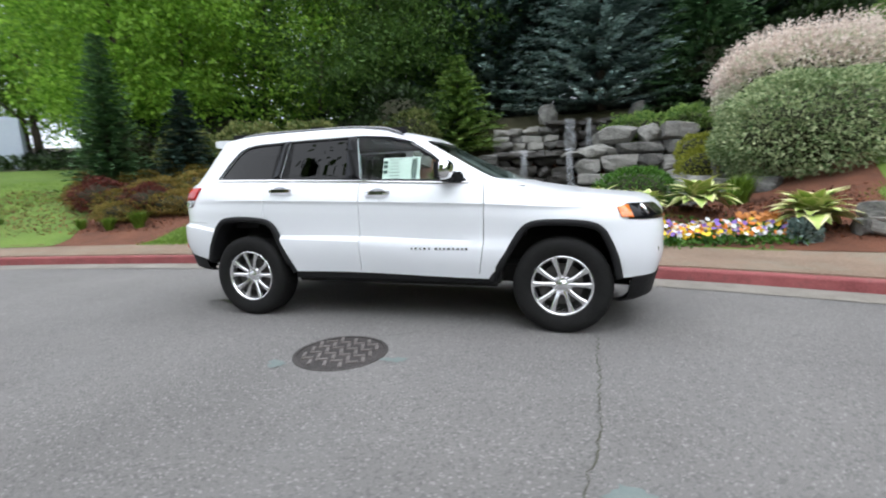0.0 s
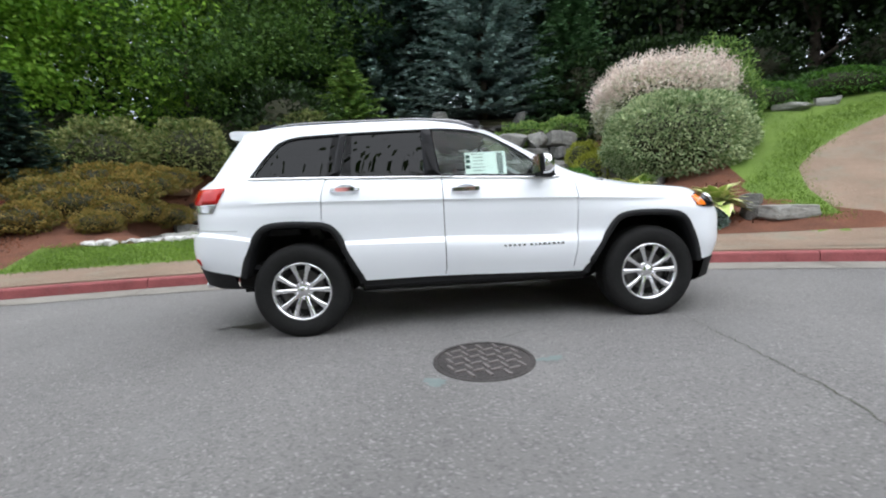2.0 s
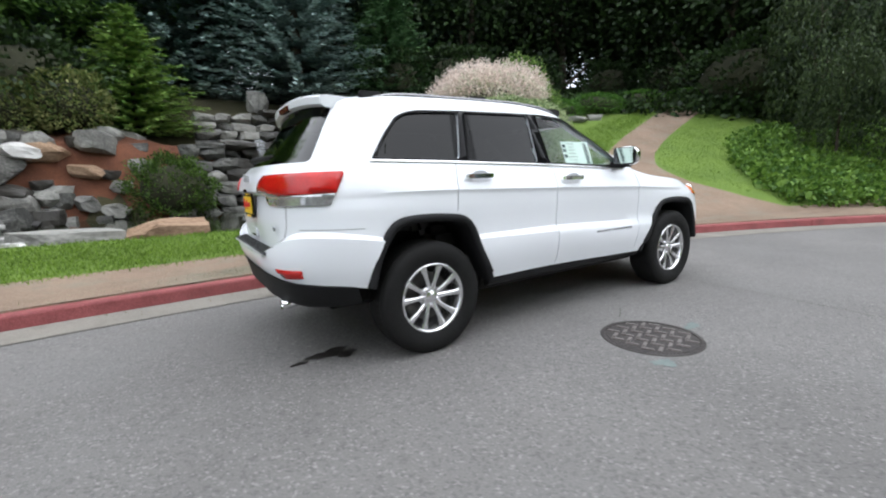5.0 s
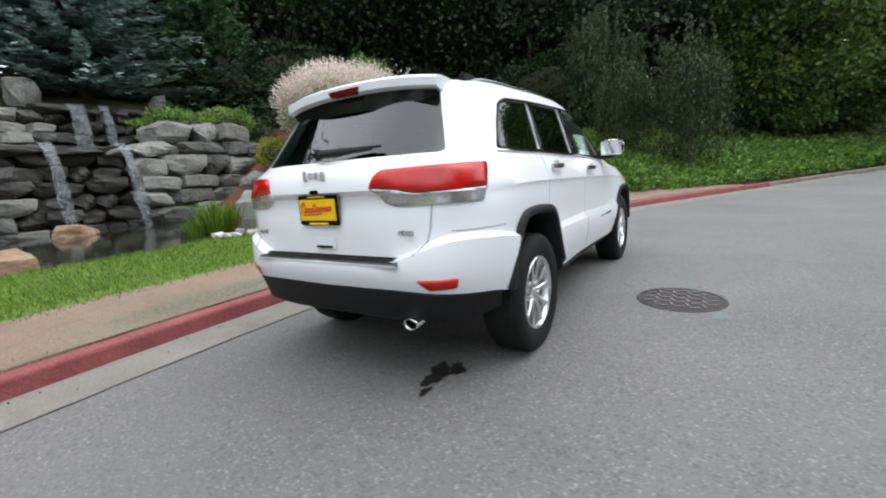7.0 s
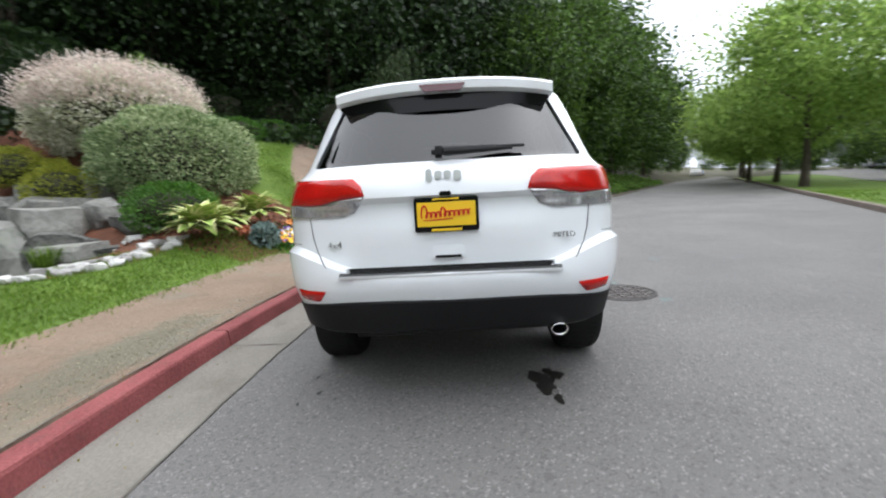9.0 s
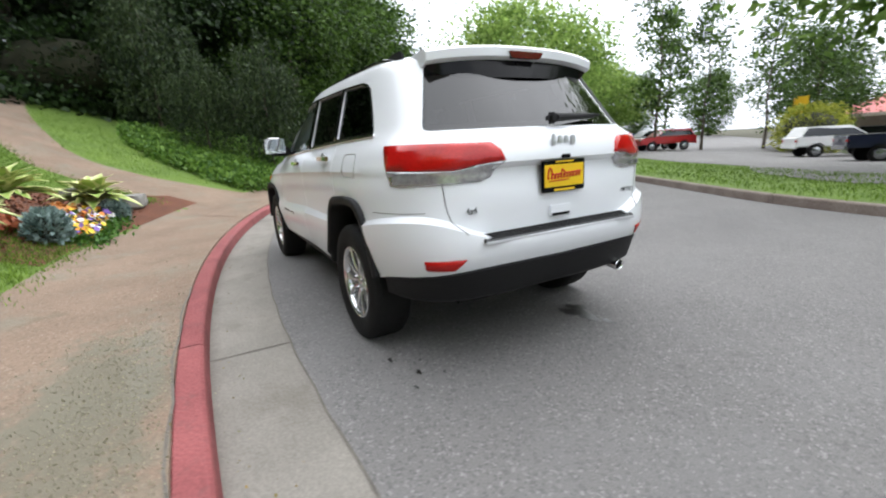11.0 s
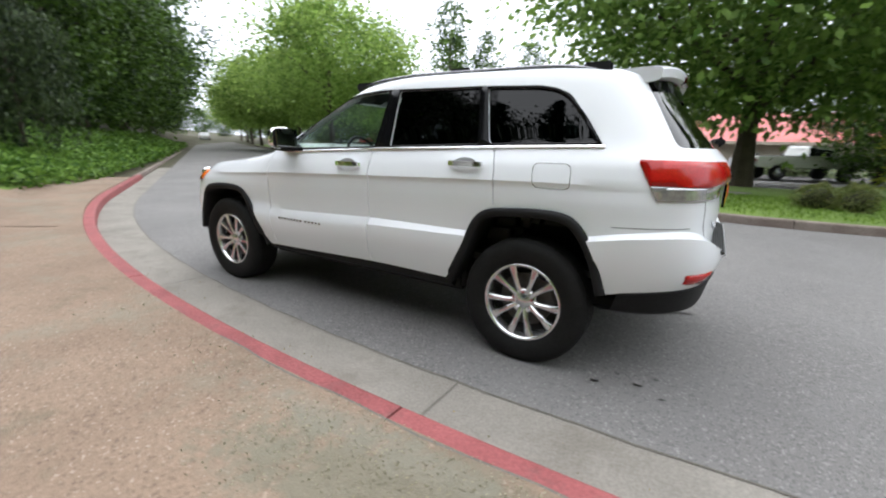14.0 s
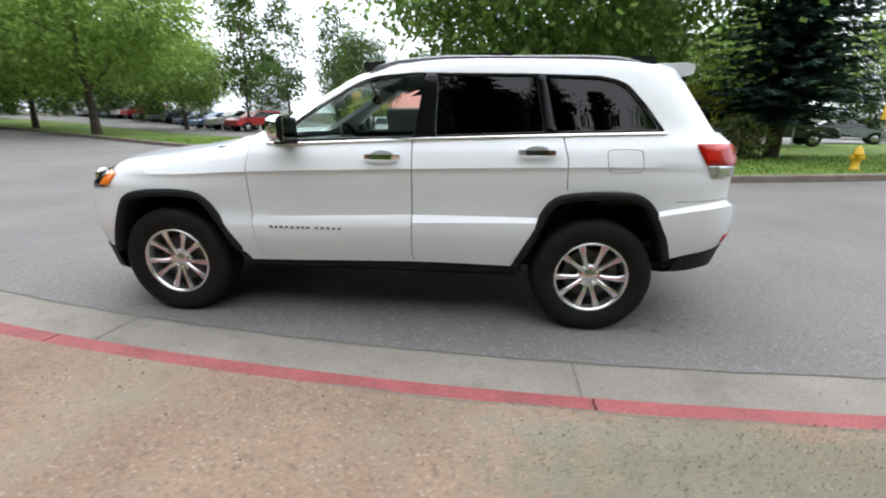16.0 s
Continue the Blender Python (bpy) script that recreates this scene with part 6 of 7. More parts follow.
# grasses
gt = tuft("grass_tuft", "arching green grass tuft in the bed", 260, 0.62, 0.12, M["grass"], 70, group="grass tufts")
set_base(gt, 4.9, 5.7, 0, 1.2)
for x, y, r, s in ((-9.0, 4.1, 20, 0.9), (-9.6, 3.8, 80, 0.7), (4.6, 5.2, 60, 0.8), (-12.9, 3.4, 60, 0.4), (-10.4, 3.7, 160, 0.6)):
    place(gt, x, y, r, s)
rd = tuft("pond_reeds", "upright green reeds in the pond", 150, 1.1, 0.22, M["grass"], 71, category="reeds", wide=0.025, group="reeds")
rd.location = (0.9, 7.0, 0.1)
for x, y, s in ((1.5, 7.4, 0.8), (0.4, 6.8, 0.6), (2.0, 6.7, 0.55), (-6.0, 6.6, 0.4)):
    c = copy_thing(rd, Matrix.Translation((x, y, 0.12)))
    c.scale = (s, s, s)

# ---- rocks, waterfall, pond edge ----
M["rock"] = mat("grey_rock", (0.06, 0.06, 0.056), (0.30, 0.295, 0.27), rough=0.85, scale=1.6, fine=14, bump=0.8, bscale=9, rand=0.35)
M["wet_rock"] = mat("wet_rock", (0.010, 0.009, 0.008), (0.048, 0.044, 0.037), rough=0.5, scale=1.8, fine=16, bump=0.8, bscale=9, rand=0.3)
M["tan_rock"] = mat("tan_rock", (0.14, 0.08, 0.045), (0.38, 0.26, 0.17), rough=0.85, scale=2.0, fine=16, bump=0.6, bscale=10, rand=0.2)
M["cobble"] = mat("pale_cobble", (0.28, 0.27, 0.26), (0.60, 0.59, 0.57), rough=0.8, scale=3, fine=25, bump=0.3, bscale=20, rand=0.5)
fall = bpy.data.materials.new("falling_water")
fall.use_nodes = True
fb = fall.node_tree.nodes["Principled BSDF"]
fb.inputs["Base Color"].default_value = (0.55, 0.58, 0.61, 1)
fb.inputs["Roughness"].default_value = 0.25
fn1 = fall.node_tree.nodes.new("ShaderNodeTexNoise")
fm1 = fall.node_tree.nodes.new("ShaderNodeMapping")
fm1.inputs["Scale"].default_value = (26, 26, 1.6)
fc1 = fall.node_tree.nodes.new("ShaderNodeTexCoord")
fr1 = fall.node_tree.nodes.new("ShaderNodeValToRGB")
fr1.color_ramp.elements[0].position, fr1.color_ramp.elements[1].position = 0.44, 0.66
fr1.color_ramp.elements[1].color = (0.6, 0.6, 0.6, 1)
for a, b in ((fc1.outputs["Object"], fm1.inputs[0]), (fm1.outputs[0], fn1.inputs["Vector"]), (fn1.outputs[0], fr1.inputs[0]), (fr1.outputs[0], fb.inputs["Alpha"])):
    fall.node_tree.links.new(a, b)


def rock_mesh(seed, flat=0.0, cuts=4):
    """A boulder of unit size: a roughened block with its corners broken off by random planes."""
    rng = np.random.default_rng(seed)
    bm = bmesh.new()
    bmesh.ops.create_cube(bm, size=1)
    bmesh.ops.subdivide_edges(bm, edges=bm.edges, cuts=cuts, use_grid_fill=True)
    planes = [(Vector(unit(rng.normal(size=3))), rng.uniform(0.42, 0.58)) for _ in range(11)]
    skew = rng.uniform(-0.16, 0.16, 4)
    off = Vector(rng.uniform(-50, 50, 3))
    for v in bm.verts:
        for n, d in planes:
            k = v.co.dot(n) - d
            if k > 0:
                v.co -= n * k
        x, y, z = v.co
        v.co = Vector((x * (1 + skew[0] * z) + skew[1] * z * 0.6, y * (1 + skew[2] * x), z * (1 + skew[3] * x)))
        v.co += v.co.normalized() * (0.075 * noise.noise(v.co * 2.2 + off) + 0.03 * noise.noise(v.co * 6 + off))
    me = bpy.data.meshes.new("stone")
    bm.to_mesh(me)
    bm.free()
    return me


ROCKS = [rock_mesh(s, flat=0.6 if s % 2 else 0.0) for s in range(10)]


def stone(name, k, x, y, z, sx, sy, sz, rz, material, parent=None, label="", category="rock", group="", tilt=0.0):
    me = ROCKS[k % len(ROCKS)]
    if me.materials and me.materials[0] is not material:
        key = (k % len(ROCKS), material.name)
        if key not in STONES:
            STONES[key] = me.copy()
            STONES[key].materials.clear()
            STONES[key].materials.append(material)
        me = STONES[key]
    elif not me.materials:
        me.materials.append(material)
    ob = new(name, me)
    ob.location = (x, y, z)
    ob.scale = (sx, sy, sz)
    ob.rotation_euler = (radians(tilt), radians(tilt * 0.6), radians(rz))
    if parent is not None:
        ob.parent = parent
    if label:
        tagged(ob, label, category, group)
    return ob


STONES = {}
rnd = random.Random(12)
wall = tagged(new("rock_wall"), "stacked grey boulder wall behind the pond", "rock wall")
# right-hand wall: courses of large blocks, falling away to the right
z = 0.25
course = 0
while z < 2.80:
    hgt = rnd.uniform(0.42, 0.66)
    x = 1.9 + rnd.uniform(-0.2, 0.2) if z < 2.3 else 2.6
    end = 7.8 - 0.95 * max(0, z - 0.2)
    while x < end:
        w = rnd.uniform(0.7, 1.6)
        y = 12.3 + 0.22 * z + 0.05 * rnd.random() - 0.25 * max(0, x - 5.0)
        stone("stone", rnd.randrange(10), x + w / 2, y, z + hgt / 2, w * 1.0, rnd.uniform(0.8, 1.1), hgt * 1.05, rnd.uniform(-9, 9), M["rock"], wall, tilt=rnd.uniform(-6, 6))
        x += w
    z += hgt
    course += 1
# the fall: dark wet courses below, a ledge, and an upper tier set back
z = 0.1
while z < 2.35:
    hgt = rnd.uniform(0.3, 0.45)
    x = -2.8 + 0.25 * z
    while x < 2.2:
        w = rnd.uniform(0.5, 0.95)
        stone("stone", rnd.randrange(10), x + w / 2, 12.9 + 0.12 * z + 0.15 * rnd.random() - (0.35 if x < -1.2 else 0), z + hgt / 2, w * 1.05, 0.9, hgt * 1.14, rnd.uniform(-9, 9), M["wet_rock"] if -1.2 < x < 1.9 else M["rock"], wall, tilt=rnd.uniform(-5, 5))
        x += w
    z += hgt
for x in (-1.3, -0.55, 0.3, 1.1, 1.9, 2.5):
    stone("stone", rnd.randrange(10), x, 12.9 + 0.1 * rnd.random(), 2.44, 1.05, 1.0, 0.26, rnd.uniform(-10, 10), M["rock"] if x > 1.5 or x < -1 else M["wet_rock"], wall)
z = 2.22
while z < 3.75:
    hgt = 0.33
    x = -1.6
    while x < 4.6:
        w = rnd.uniform(0.5, 0.9)
        stone("stone", rnd.randrange(10), x + w / 2, 15.65 + 0.1 * rnd.random(), z + hgt / 2, w * 1.05, 0.9, hgt * 1.15, rnd.uniform(-12, 12), M["wet_rock"] if 0.7 < x < 3.2 else M["rock"], wall, tilt=rnd.uniform(-5, 5))
        x += w
    z += hgt
for x in (1.15, 1.9, 2.7, 3.4):
    stone("stone", rnd.randrange(10), x, 15.5, 3.92, 0.9, 0.9, 0.24, rnd.uniform(-8, 8), M["wet_rock"], wall)
stone("boulder", 4, 0.75, 15.9, 4.45, 0.85, 0.75, 0.9, 15, M["rock"], None, "squared grey boulder standing above the fall", tilt=10)
stone("boulder", 7, 4.4, 15.7, 4.25, 0.6, 0.6, 0.75, -20, M["rock"], None, "grey boulder at the end of the upper fall", tilt=-8)
for k in range(9):
    stone("boulder", rnd.randrange(10), -2.2 - 0.75 * k * 0.4 + rnd.uniform(-0.3, 0.3), 13.1 + 0.35 * k * 0.5 + rnd.uniform(-0.4, 0.4), float(height(-2.2 - 0.3 * k, 13.3)) + 0.25, rnd.uniform(0.6, 1.1), rnd.uniform(0.5, 0.9), rnd.uniform(0.4, 0.8), rnd.uniform(0, 180), M["rock"], None, "rough grey boulder in the mulch bank", group="bank boulders", tilt=rnd.uniform(-10, 10))


def cascade(x, y0, y1, z0, z1, w, rows=14, lean=0.0):
    """A thin falling sheet of water, bowed at the lip."""
    P = []
    for k in range(rows):
        t = k / (rows - 1)
        P.append([(x + (u - 0.5) * w * (1 - 0.15 * t) + 0.02 * math.sin(7 * t + 9 * u) + lean * t, y0 + (y1 - y0) * min(1, 3 * t) ** 0.6 - 0.01 * math.sin(20 * u), z0 + 0.04 - (z0 + 0.04 - z1) * t ** 1.15) for u in np.linspace(0, 1, 7)])
    ob = link_mesh("waterfall", grid_mesh("waterfall", np.array(P)), fall, smooth=True)
    return tagged(ob, "thin white falling water over dark rock", "waterfall", "waterfalls")


cascade(1.70, 15.15, 14.82, 4.06, 2.60, 0.46)
cascade(2.45, 15.15, 14.82, 4.06, 2.65, 0.26)
cascade(0.02, 12.5, 12.02, 2.62, 0.30, 0.28, lean=0.06)
cascade(1.62, 12.4, 11.92, 2.62, 0.30, 0.26, lean=0.16)

# rocks round the pond
for k, (x, y, sx, sz, m) in enumerate(((-2.9, 6.0, 1.3, 0.62, "tan_rock"), (-4.3, 5.9, 1.4, 0.5, "rock"), (-0.1, 11.2, 0.8, 0.55, "tan_rock"), (2.6, 6.9, 0.9, 0.55, "rock"), (3.3, 7.6, 1.1, 0.8, "rock"), (3.9, 8.3, 1.2, 1.0, "rock"), (4.7, 7.9, 1.0, 0.8, "rock"), (3.1, 6.6, 0.8, 0.35, "rock"), (4.2, 6.7, 1.0, 0.5, "rock"), (3.4, 8.9, 1.1, 1.2, "rock"), (4.6, 9.3, 1.2, 1.0, "rock"), (-5.2, 6.4, 1.5, 0.35, "rock"), (-6.6, 7.0, 0.9, 0.4, "rock"), (-4.2, 6.35, 1.3, 0.35, "rock"), (2.4, 11.4, 0.9, 0.5, "wet_rock"))):
    stone("boulder", k, x, y, max(0.2, float(height(x, y))) + sz * 0.18, sx, 0.8, sz, 31 * k, M[m], None, "weathered boulder on the pond edge" if m != "tan_rock" else "tan sandstone boulder on the pond edge", group="pond boulders", tilt=4 * math.sin(k))
for k, (x, y, w, h) in enumerate(((5.0, 8.6, 0.8, 0.6), (5.7, 8.9, 0.9, 0.6), (5.3, 9.9, 0.9, 0.7), (4.7, 10.2, 1.0, 0.8), (5.9, 9.6, 0.7, 0.5), (5.1, 7.4, 0.8, 0.5), (5.6, 6.7, 0.7, 0.4), (4.9, 11.0, 1.0, 0.8))):
    stone("boulder", k + 3, x, y, float(height(x, y)) + h * 0.22, w, w * 0.8, h, 53 * k, M["rock"], None, "grey boulder set in the planted slope", group="slope boulders", tilt=6 * math.cos(k))
# stream tumbling down through the mulch bank
for k in range(48):
    t = k / 47
    x, y = -7.6 + 1.1 * t + rnd.uniform(-0.75, 0.75), 9.0 + 5.0 * t + rnd.uniform(-0.3, 0.3)
    w = rnd.uniform(0.4, 1.0)
    stone("boulder", rnd.randrange(10), x, y, max(0.25, float(height(x, y))) + 0.08, w, w * 0.8, w * rnd.uniform(0.4, 0.7), rnd.uniform(0, 180), M[("rock", "cobble", "wet_rock", "rock", "tan_rock")[k % 5]], None, "grey stone in the stream bed", group="stream stones", tilt=rnd.uniform(-8, 8))
for k in range(34):
    x, y = -6.6 + rnd.uniform(-0.9, 1.1), 11.2 + rnd.uniform(-0.6, 1.6)
    w = rnd.uniform(0.5, 1.1)
    stone("boulder", rnd.randrange(10), x, y, max(0.25, float(height(x, y))) + 0.12, w, w * 0.8, w * rnd.uniform(0.45, 0.75), rnd.uniform(0, 180), M[("rock", "wet_rock", "rock")[k % 3]], None, "rough grey boulder beside the stream", group="stream boulders", tilt=rnd.uniform(-10, 10))
for k in range(44):
    t = k / 43
    x, y = -7.4 + 3.4 * t + rnd.uniform(-0.35, 0.35), 12.15 + 0.65 * t + rnd.uniform(-0.35, 0.65)
    w = rnd.uniform(0.45, 1.0)
    stone("boulder", rnd.randrange(10), x, y, float(height(x, y)) + 0.06, w, w * 0.75, w * rnd.uniform(0.45, 0.75), rnd.uniform(0, 180), M[("rock", "rock", "wet_rock", "rock", "tan_rock")[k % 5]], None, "grey boulder stacked on the bank above the pond", group="bank edge boulders", tilt=rnd.uniform(-12, 12))
for k in range(40):
    x, y = rnd.uniform(-8.6, -3.6), rnd.uniform(6.2, 8.4)
    w = rnd.uniform(0.15, 0.42)
    stone("pond_stone", rnd.randrange(10), x, y, 0.27, w, w * 0.8, w * 0.45, rnd.uniform(0, 180), M["rock" if k % 2 else "cobble"], None, "flat grey stone in shallow water", group="shallow stones")
# pale cobbles along the grass edge
for k in range(110):
    a = -4.9 + 8.3 * k / 110 + rnd.uniform(-0.06, 0.06)
    s = 3.12 - 0.45 * float(smoothstep(0.2, 2.2, a)) - 0.1 * float(smoothstep(-3.5, -5.5, a)) + 0.08 * math.sin(a * 1.7) + rnd.uniform(0.0, 0.28)
    x, y = kerb(a, s)
    w = rnd.uniform(0.12, 0.24)
    stone("cobble", rnd.randrange(10), float(x), float(y), max(0.2, float(height(x, y))) + 0.03, w, w * 0.8, w * 0.6, rnd.uniform(0, 180), M["cobble"], None, "pale rounded cobble beside the pond", "stone", "pond cobbles")
for k in range(26):
    x, y = 1.9 + rnd.uniform(-0.5, 0.9), 5.55 + rnd.uniform(-0.25, 0.5)
    w = rnd.uniform(0.14, 0.3)
    stone("cobble", rnd.randrange(10), x, y, max(0.2, float(height(x, y))) + 0.04, w, w * 0.8, w * 0.6, rnd.uniform(0, 180), M["cobble"], None, "pale rounded cobble beside the pond", "stone", "pond cobbles")
# flat stones by the path
for k, (x, y, w) in enumerate(((6.0, 2.95, 0.95), (6.05, 3.7, 0.6), (5.55, 3.1, 0.4), (11.0, 8.35, 0.9), (11.9, 8.2, 0.6))):
    stone("flat_stone", 1 + 2 * k, x, y, float(height(x, y)) + 0.06, w, w * 0.6, 0.28, 40 * k, M["rock"], None, "flat grey stone set in mulch", "rock", "bed stones")
sheet("mulch_front", np.arange(3.2, 8.4, 0.15), 1.60, 3.6 - 1.4 * smoothstep(6.6, 8.4, np.arange(3.2, 8.4, 0.15)), M["mulch"], 0.014, "red-brown mulch of the flower bed", rows=8)

# ---- hostas and bedding flowers ----
M["hosta_mid"] = mat("hosta_green", (0.22, 0.35, 0.06), (0.42, 0.52, 0.14), rough=0.45, scale=8, fine=40, rand=0.3)
M["hosta_edge"] = mat("hosta_cream", (0.56, 0.57, 0.24), (0.74, 0.71, 0.40), rough=0.45, scale=8, fine=40, rand=0.2)


def hosta_leaf():
    me = bpy.data.meshes.new("leaf")
    pts, faces, idx = [], [], []
    n, wd = 8, (-1, -0.62, 0, 0.62, 1)
    for i in range(n):
        t = i / (n - 1)
        w = 0.5 * math.sin(math.pi * min(1, t * 0.93 + 0.07) ** 0.8) * 0.52
        for u in wd:
            pts.append((t, u * w, 0.42 * t - 0.62 * t * t + 0.10 * abs(u) * w * 2 + 0.012 * math.sin(9 * t + 5 * u)))
    for i in range(n - 1):
        for j in range(4):
            faces.append((i * 5 + j, i * 5 + j + 1, i * 5 + j + 6, i * 5 + j + 5))
            idx.append(1 if j in (0, 3) else 0)
    me.from_pydata(pts, [], faces)
    me.materials.append(M["hosta_mid"])
    me.materials.append(M["hosta_edge"])
    me.polygons.foreach_set("material_index", idx)
    me.polygons.foreach_set("use_smooth", [True] * len(faces))
    return me


HL = hosta_leaf()


def hosta(x, y, r, seed):
    rng2 = random.Random(seed)
    h = tagged(new("hosta"), "hosta with broad green leaves edged in cream", "plant", "hostas")
    h.location = (x, y, float(height(x, y)))
    for k in range(64):
        lf = new("leaf", HL)
        lf.parent = h
        f = k / 64
        ln = r * (0.55 + 0.35 * rng2.random()) * (0.8 + 0.3 * f)
        a = 137.5 * k + rng2.uniform(-15, 15)
        up = 62 - 62 * f + rng2.uniform(-8, 8)
        lf.matrix_local = Matrix.Translation((0.04 * math.cos(radians(a)), 0.04 * math.sin(radians(a)), 0.20 * r / 0.6 + 0.10 * (1 - f))) @ Matrix.Rotation(radians(a), 4, 'Z') @ Matrix.Rotation(radians(-up), 4, 'Y') @ Matrix.Diagonal((ln, ln, ln, 1))


for k, (x, y, r) in enumerate(((2.05, 4.05, 0.70), (3.7, 4.0, 0.70), (5.0, 3.25, 0.68), (2.9, 4.15, 0.45))):
    hosta(x, y, r, k)

PET = {"white": (0.75, 0.75, 0.73), "yellow": (0.80, 0.55, 0.02), "violet": (0.22, 0.12, 0.45), "orange": (0.70, 0.22, 0.02)}


def pansies(colour, rgb, n, seed, cx, cy, rx, ry):
    """Small bedding flowers: four petals and a dark eye each."""
    rng = np.random.default_rng(seed)
    c = np.stack([cx + rng.uniform(-rx, rx, n), cy + rng.uniform(-ry, ry, n)], 1)
    z = height(c[:, 0], c[:, 1]) + 0.10 + 0.10 * rng.uniform(0, 1, n)
    C = np.stack([c[:, 0], c[:, 1], z], 1)
    nrm = unit(rng.normal(size=(n, 3)) * 0.5 + (0, -0.7, 0.8))
    s1 = unit(np.cross(nrm, rng.normal(size=(n, 3))))
    s2 = np.cross(nrm, s1)
    Q = []
    for k in range(5):
        a = 2 * math.pi * k / 5
        d = s1 * math.cos(a) + s2 * math.sin(a)
        e = -s1 * math.sin(a) + s2 * math.cos(a)
        Q.append(np.stack([C, C + d * 0.028 + e * 0.024 + nrm * 0.006, C + d * 0.042 + nrm * 0.004, C + d * 0.028 - e * 0.024 + nrm * 0.006], 1))
    m = mat(colour + "_petal", tuple(v * 0.8 for v in rgb), rgb, rough=0.6, scale=20, fine=90, island=0.3)
    ob = link_mesh("bedding_flowers", quads("bedding_flowers", np.concatenate(Q)), m)
    tagged(ob, colour + " pansies in the flower bed", "flowers", kind="stuff")


for k, (c, rgb) in enumerate(PET.items()):
    pansies(c, rgb, 80, 80 + k, 3.85, 3.22, 0.95, 0.24)
pansies("rust", (0.42, 0.12, 0.05), 90, 90, 2.86, 3.68, 0.22, 0.18)
pansies("amber", (0.62, 0.24, 0.05), 80, 93, 4.45, 3.58, 0.28, 0.12)
rb = bush("blue_fescue", "small blue-grey grass mound in the bed", 0.2, 0.2, 0.2, 900, 0.09, M["bluespruce"], 91, up=0.8, category="plant", group="fescues")
set_base(rb, 2.72, 3.38)
place(rb, 4.8, 2.98, 40, 0.9)
rng = np.random.default_rng(7)
bx = np.stack([rng.uniform(2.8, 4.8, 500), rng.uniform(2.95, 3.5, 500)], 1)
carpet("bedding_leaves", "low green leaves under the flowers", bx, 0.06, 6, M["boxleaf"], 92, h=0.13)

# ---- road furniture and surface marks ----
mh = tagged(new("manhole_cover"), "round cast-iron manhole cover set in the asphalt", "manhole")
mh.location = (-0.085, -1.66, 0.0)
bm = bmesh.new()
lathe(bm, [(0.0, 0.004), (0.300, 0.004), (0.302, 0.001), (0.308, 0.001), (0.310, 0.006), (0.336, 0.006), (0.340, 0.0)], 56)
part("cover_plate", bm, M["iron"], mh, "rusty iron plate", smooth=False)
bar = bmesh.new()
box(bar, 0, 0, 0.008, 0.082, 0.024, 0.011, bevel=0.003)
barm = bm_mesh(bar, "tread_bar")
barm.materials.append(M["iron_worn"])
for i in range(-5, 6):
    for j in range(-5, 6):
        x, y = 0.058 * (i + j) * 0.98, 0.058 * (i - j) * 0.98
        if math.hypot(x, y) < 0.265:
            t = new("tread_bar", barm)
            t.parent = mh
            t.location = (x, y, 0)
            t.rotation_euler = (0, 0, radians(22 + (0 if (i + j) % 2 else 90)))

M["stain"] = mat("oil_stain", (0.012, 0.011, 0.010), (0.03, 0.028, 0.026), rough=0.35, scale=6, fine=40)
M["crack"] = mat("crack_filler", (0.075, 0.072, 0.066), (0.06, 0.065, 0.035), rough=0.9, scale=5, fine=40)


def blot(name, label, cx, cy, r, seed, material, z=0.005):
    """An uneven flat stain."""
    rng2 = random.Random(seed)
    bm = bmesh.new()
    n = 26
    ph = [rng2.uniform(0, 6.28) for _ in range(4)]
    ring = []
    for k in range(n):
        a = 2 * math.pi * k / n
        rr = r * (1 + 0.28 * math.sin(2 * a + ph[0]) + 0.2 * math.sin(3 * a + ph[1]) + 0.16 * math.sin(7 * a + ph[2]) + 0.1 * math.sin(11 * a + ph[3]))
        ring.append(bm.verts.new((cx + rr * math.cos(a) * 1.25, cy + rr * math.sin(a) * 0.8, z)))
    bm.faces.new(ring)
    tagged(part(name, bm, material, None), label, "stain", "road stains")


blot("oil_stain", "dark wet oil stain on the asphalt", -2.06, -0.50, 0.095, 1, M["stain"])
blot("oil_stain", "dark wet oil stain on the asphalt", -1.96, -0.58, 0.06, 2, M["stain"])
blot("oil_stain", "small dark oil drip on the asphalt", -2.27, -0.55, 0.035, 3, M["stain"])
for k, (x, y) in enumerate(((-2.0, 0.75), (-2.12, 0.82), (-2.2, 0.70), (-1.9, 0.9), (-2.25, 0.9))):
    blot("oil_drip", "small dark oil drip on the asphalt", x, y, 0.012 + 0.005 * (k % 2), 10 + k, M["stain"])


def crack(pts, w, seed):
    rng2 = random.Random(seed)
    fine = []
    for (x0, y0), (x1, y1) in zip(pts, pts[1:]):
        for k in range(14):
            t = k / 14
            fine.append((x0 + (x1 - x0) * t + rng2.uniform(-0.016, 0.016), y0 + (y1 - y0) * t + rng2.uniform(-0.012, 0.012)))
    P = np.array(fine)
    d = np.gradient(P, axis=0)
    nrm = np.stack([-d[:, 1], d[:, 0]], 1) / np.linalg.norm(d, axis=1)[:, None]
    wv = np.array([w * rng2.uniform(0.3, 1.2) for _ in fine])[:, None]
    rows = np.stack([np.concatenate([P - nrm * wv, np.full((len(P), 1), 0.004)], 1), np.concatenate([P + nrm * wv, np.full((len(P), 1), 0.004)], 1)])
    tagged(link_mesh("road_crack", grid_mesh("road_crack", rows), M["crack"]), "thin weathered crack across the asphalt", "crack", "road cracks")


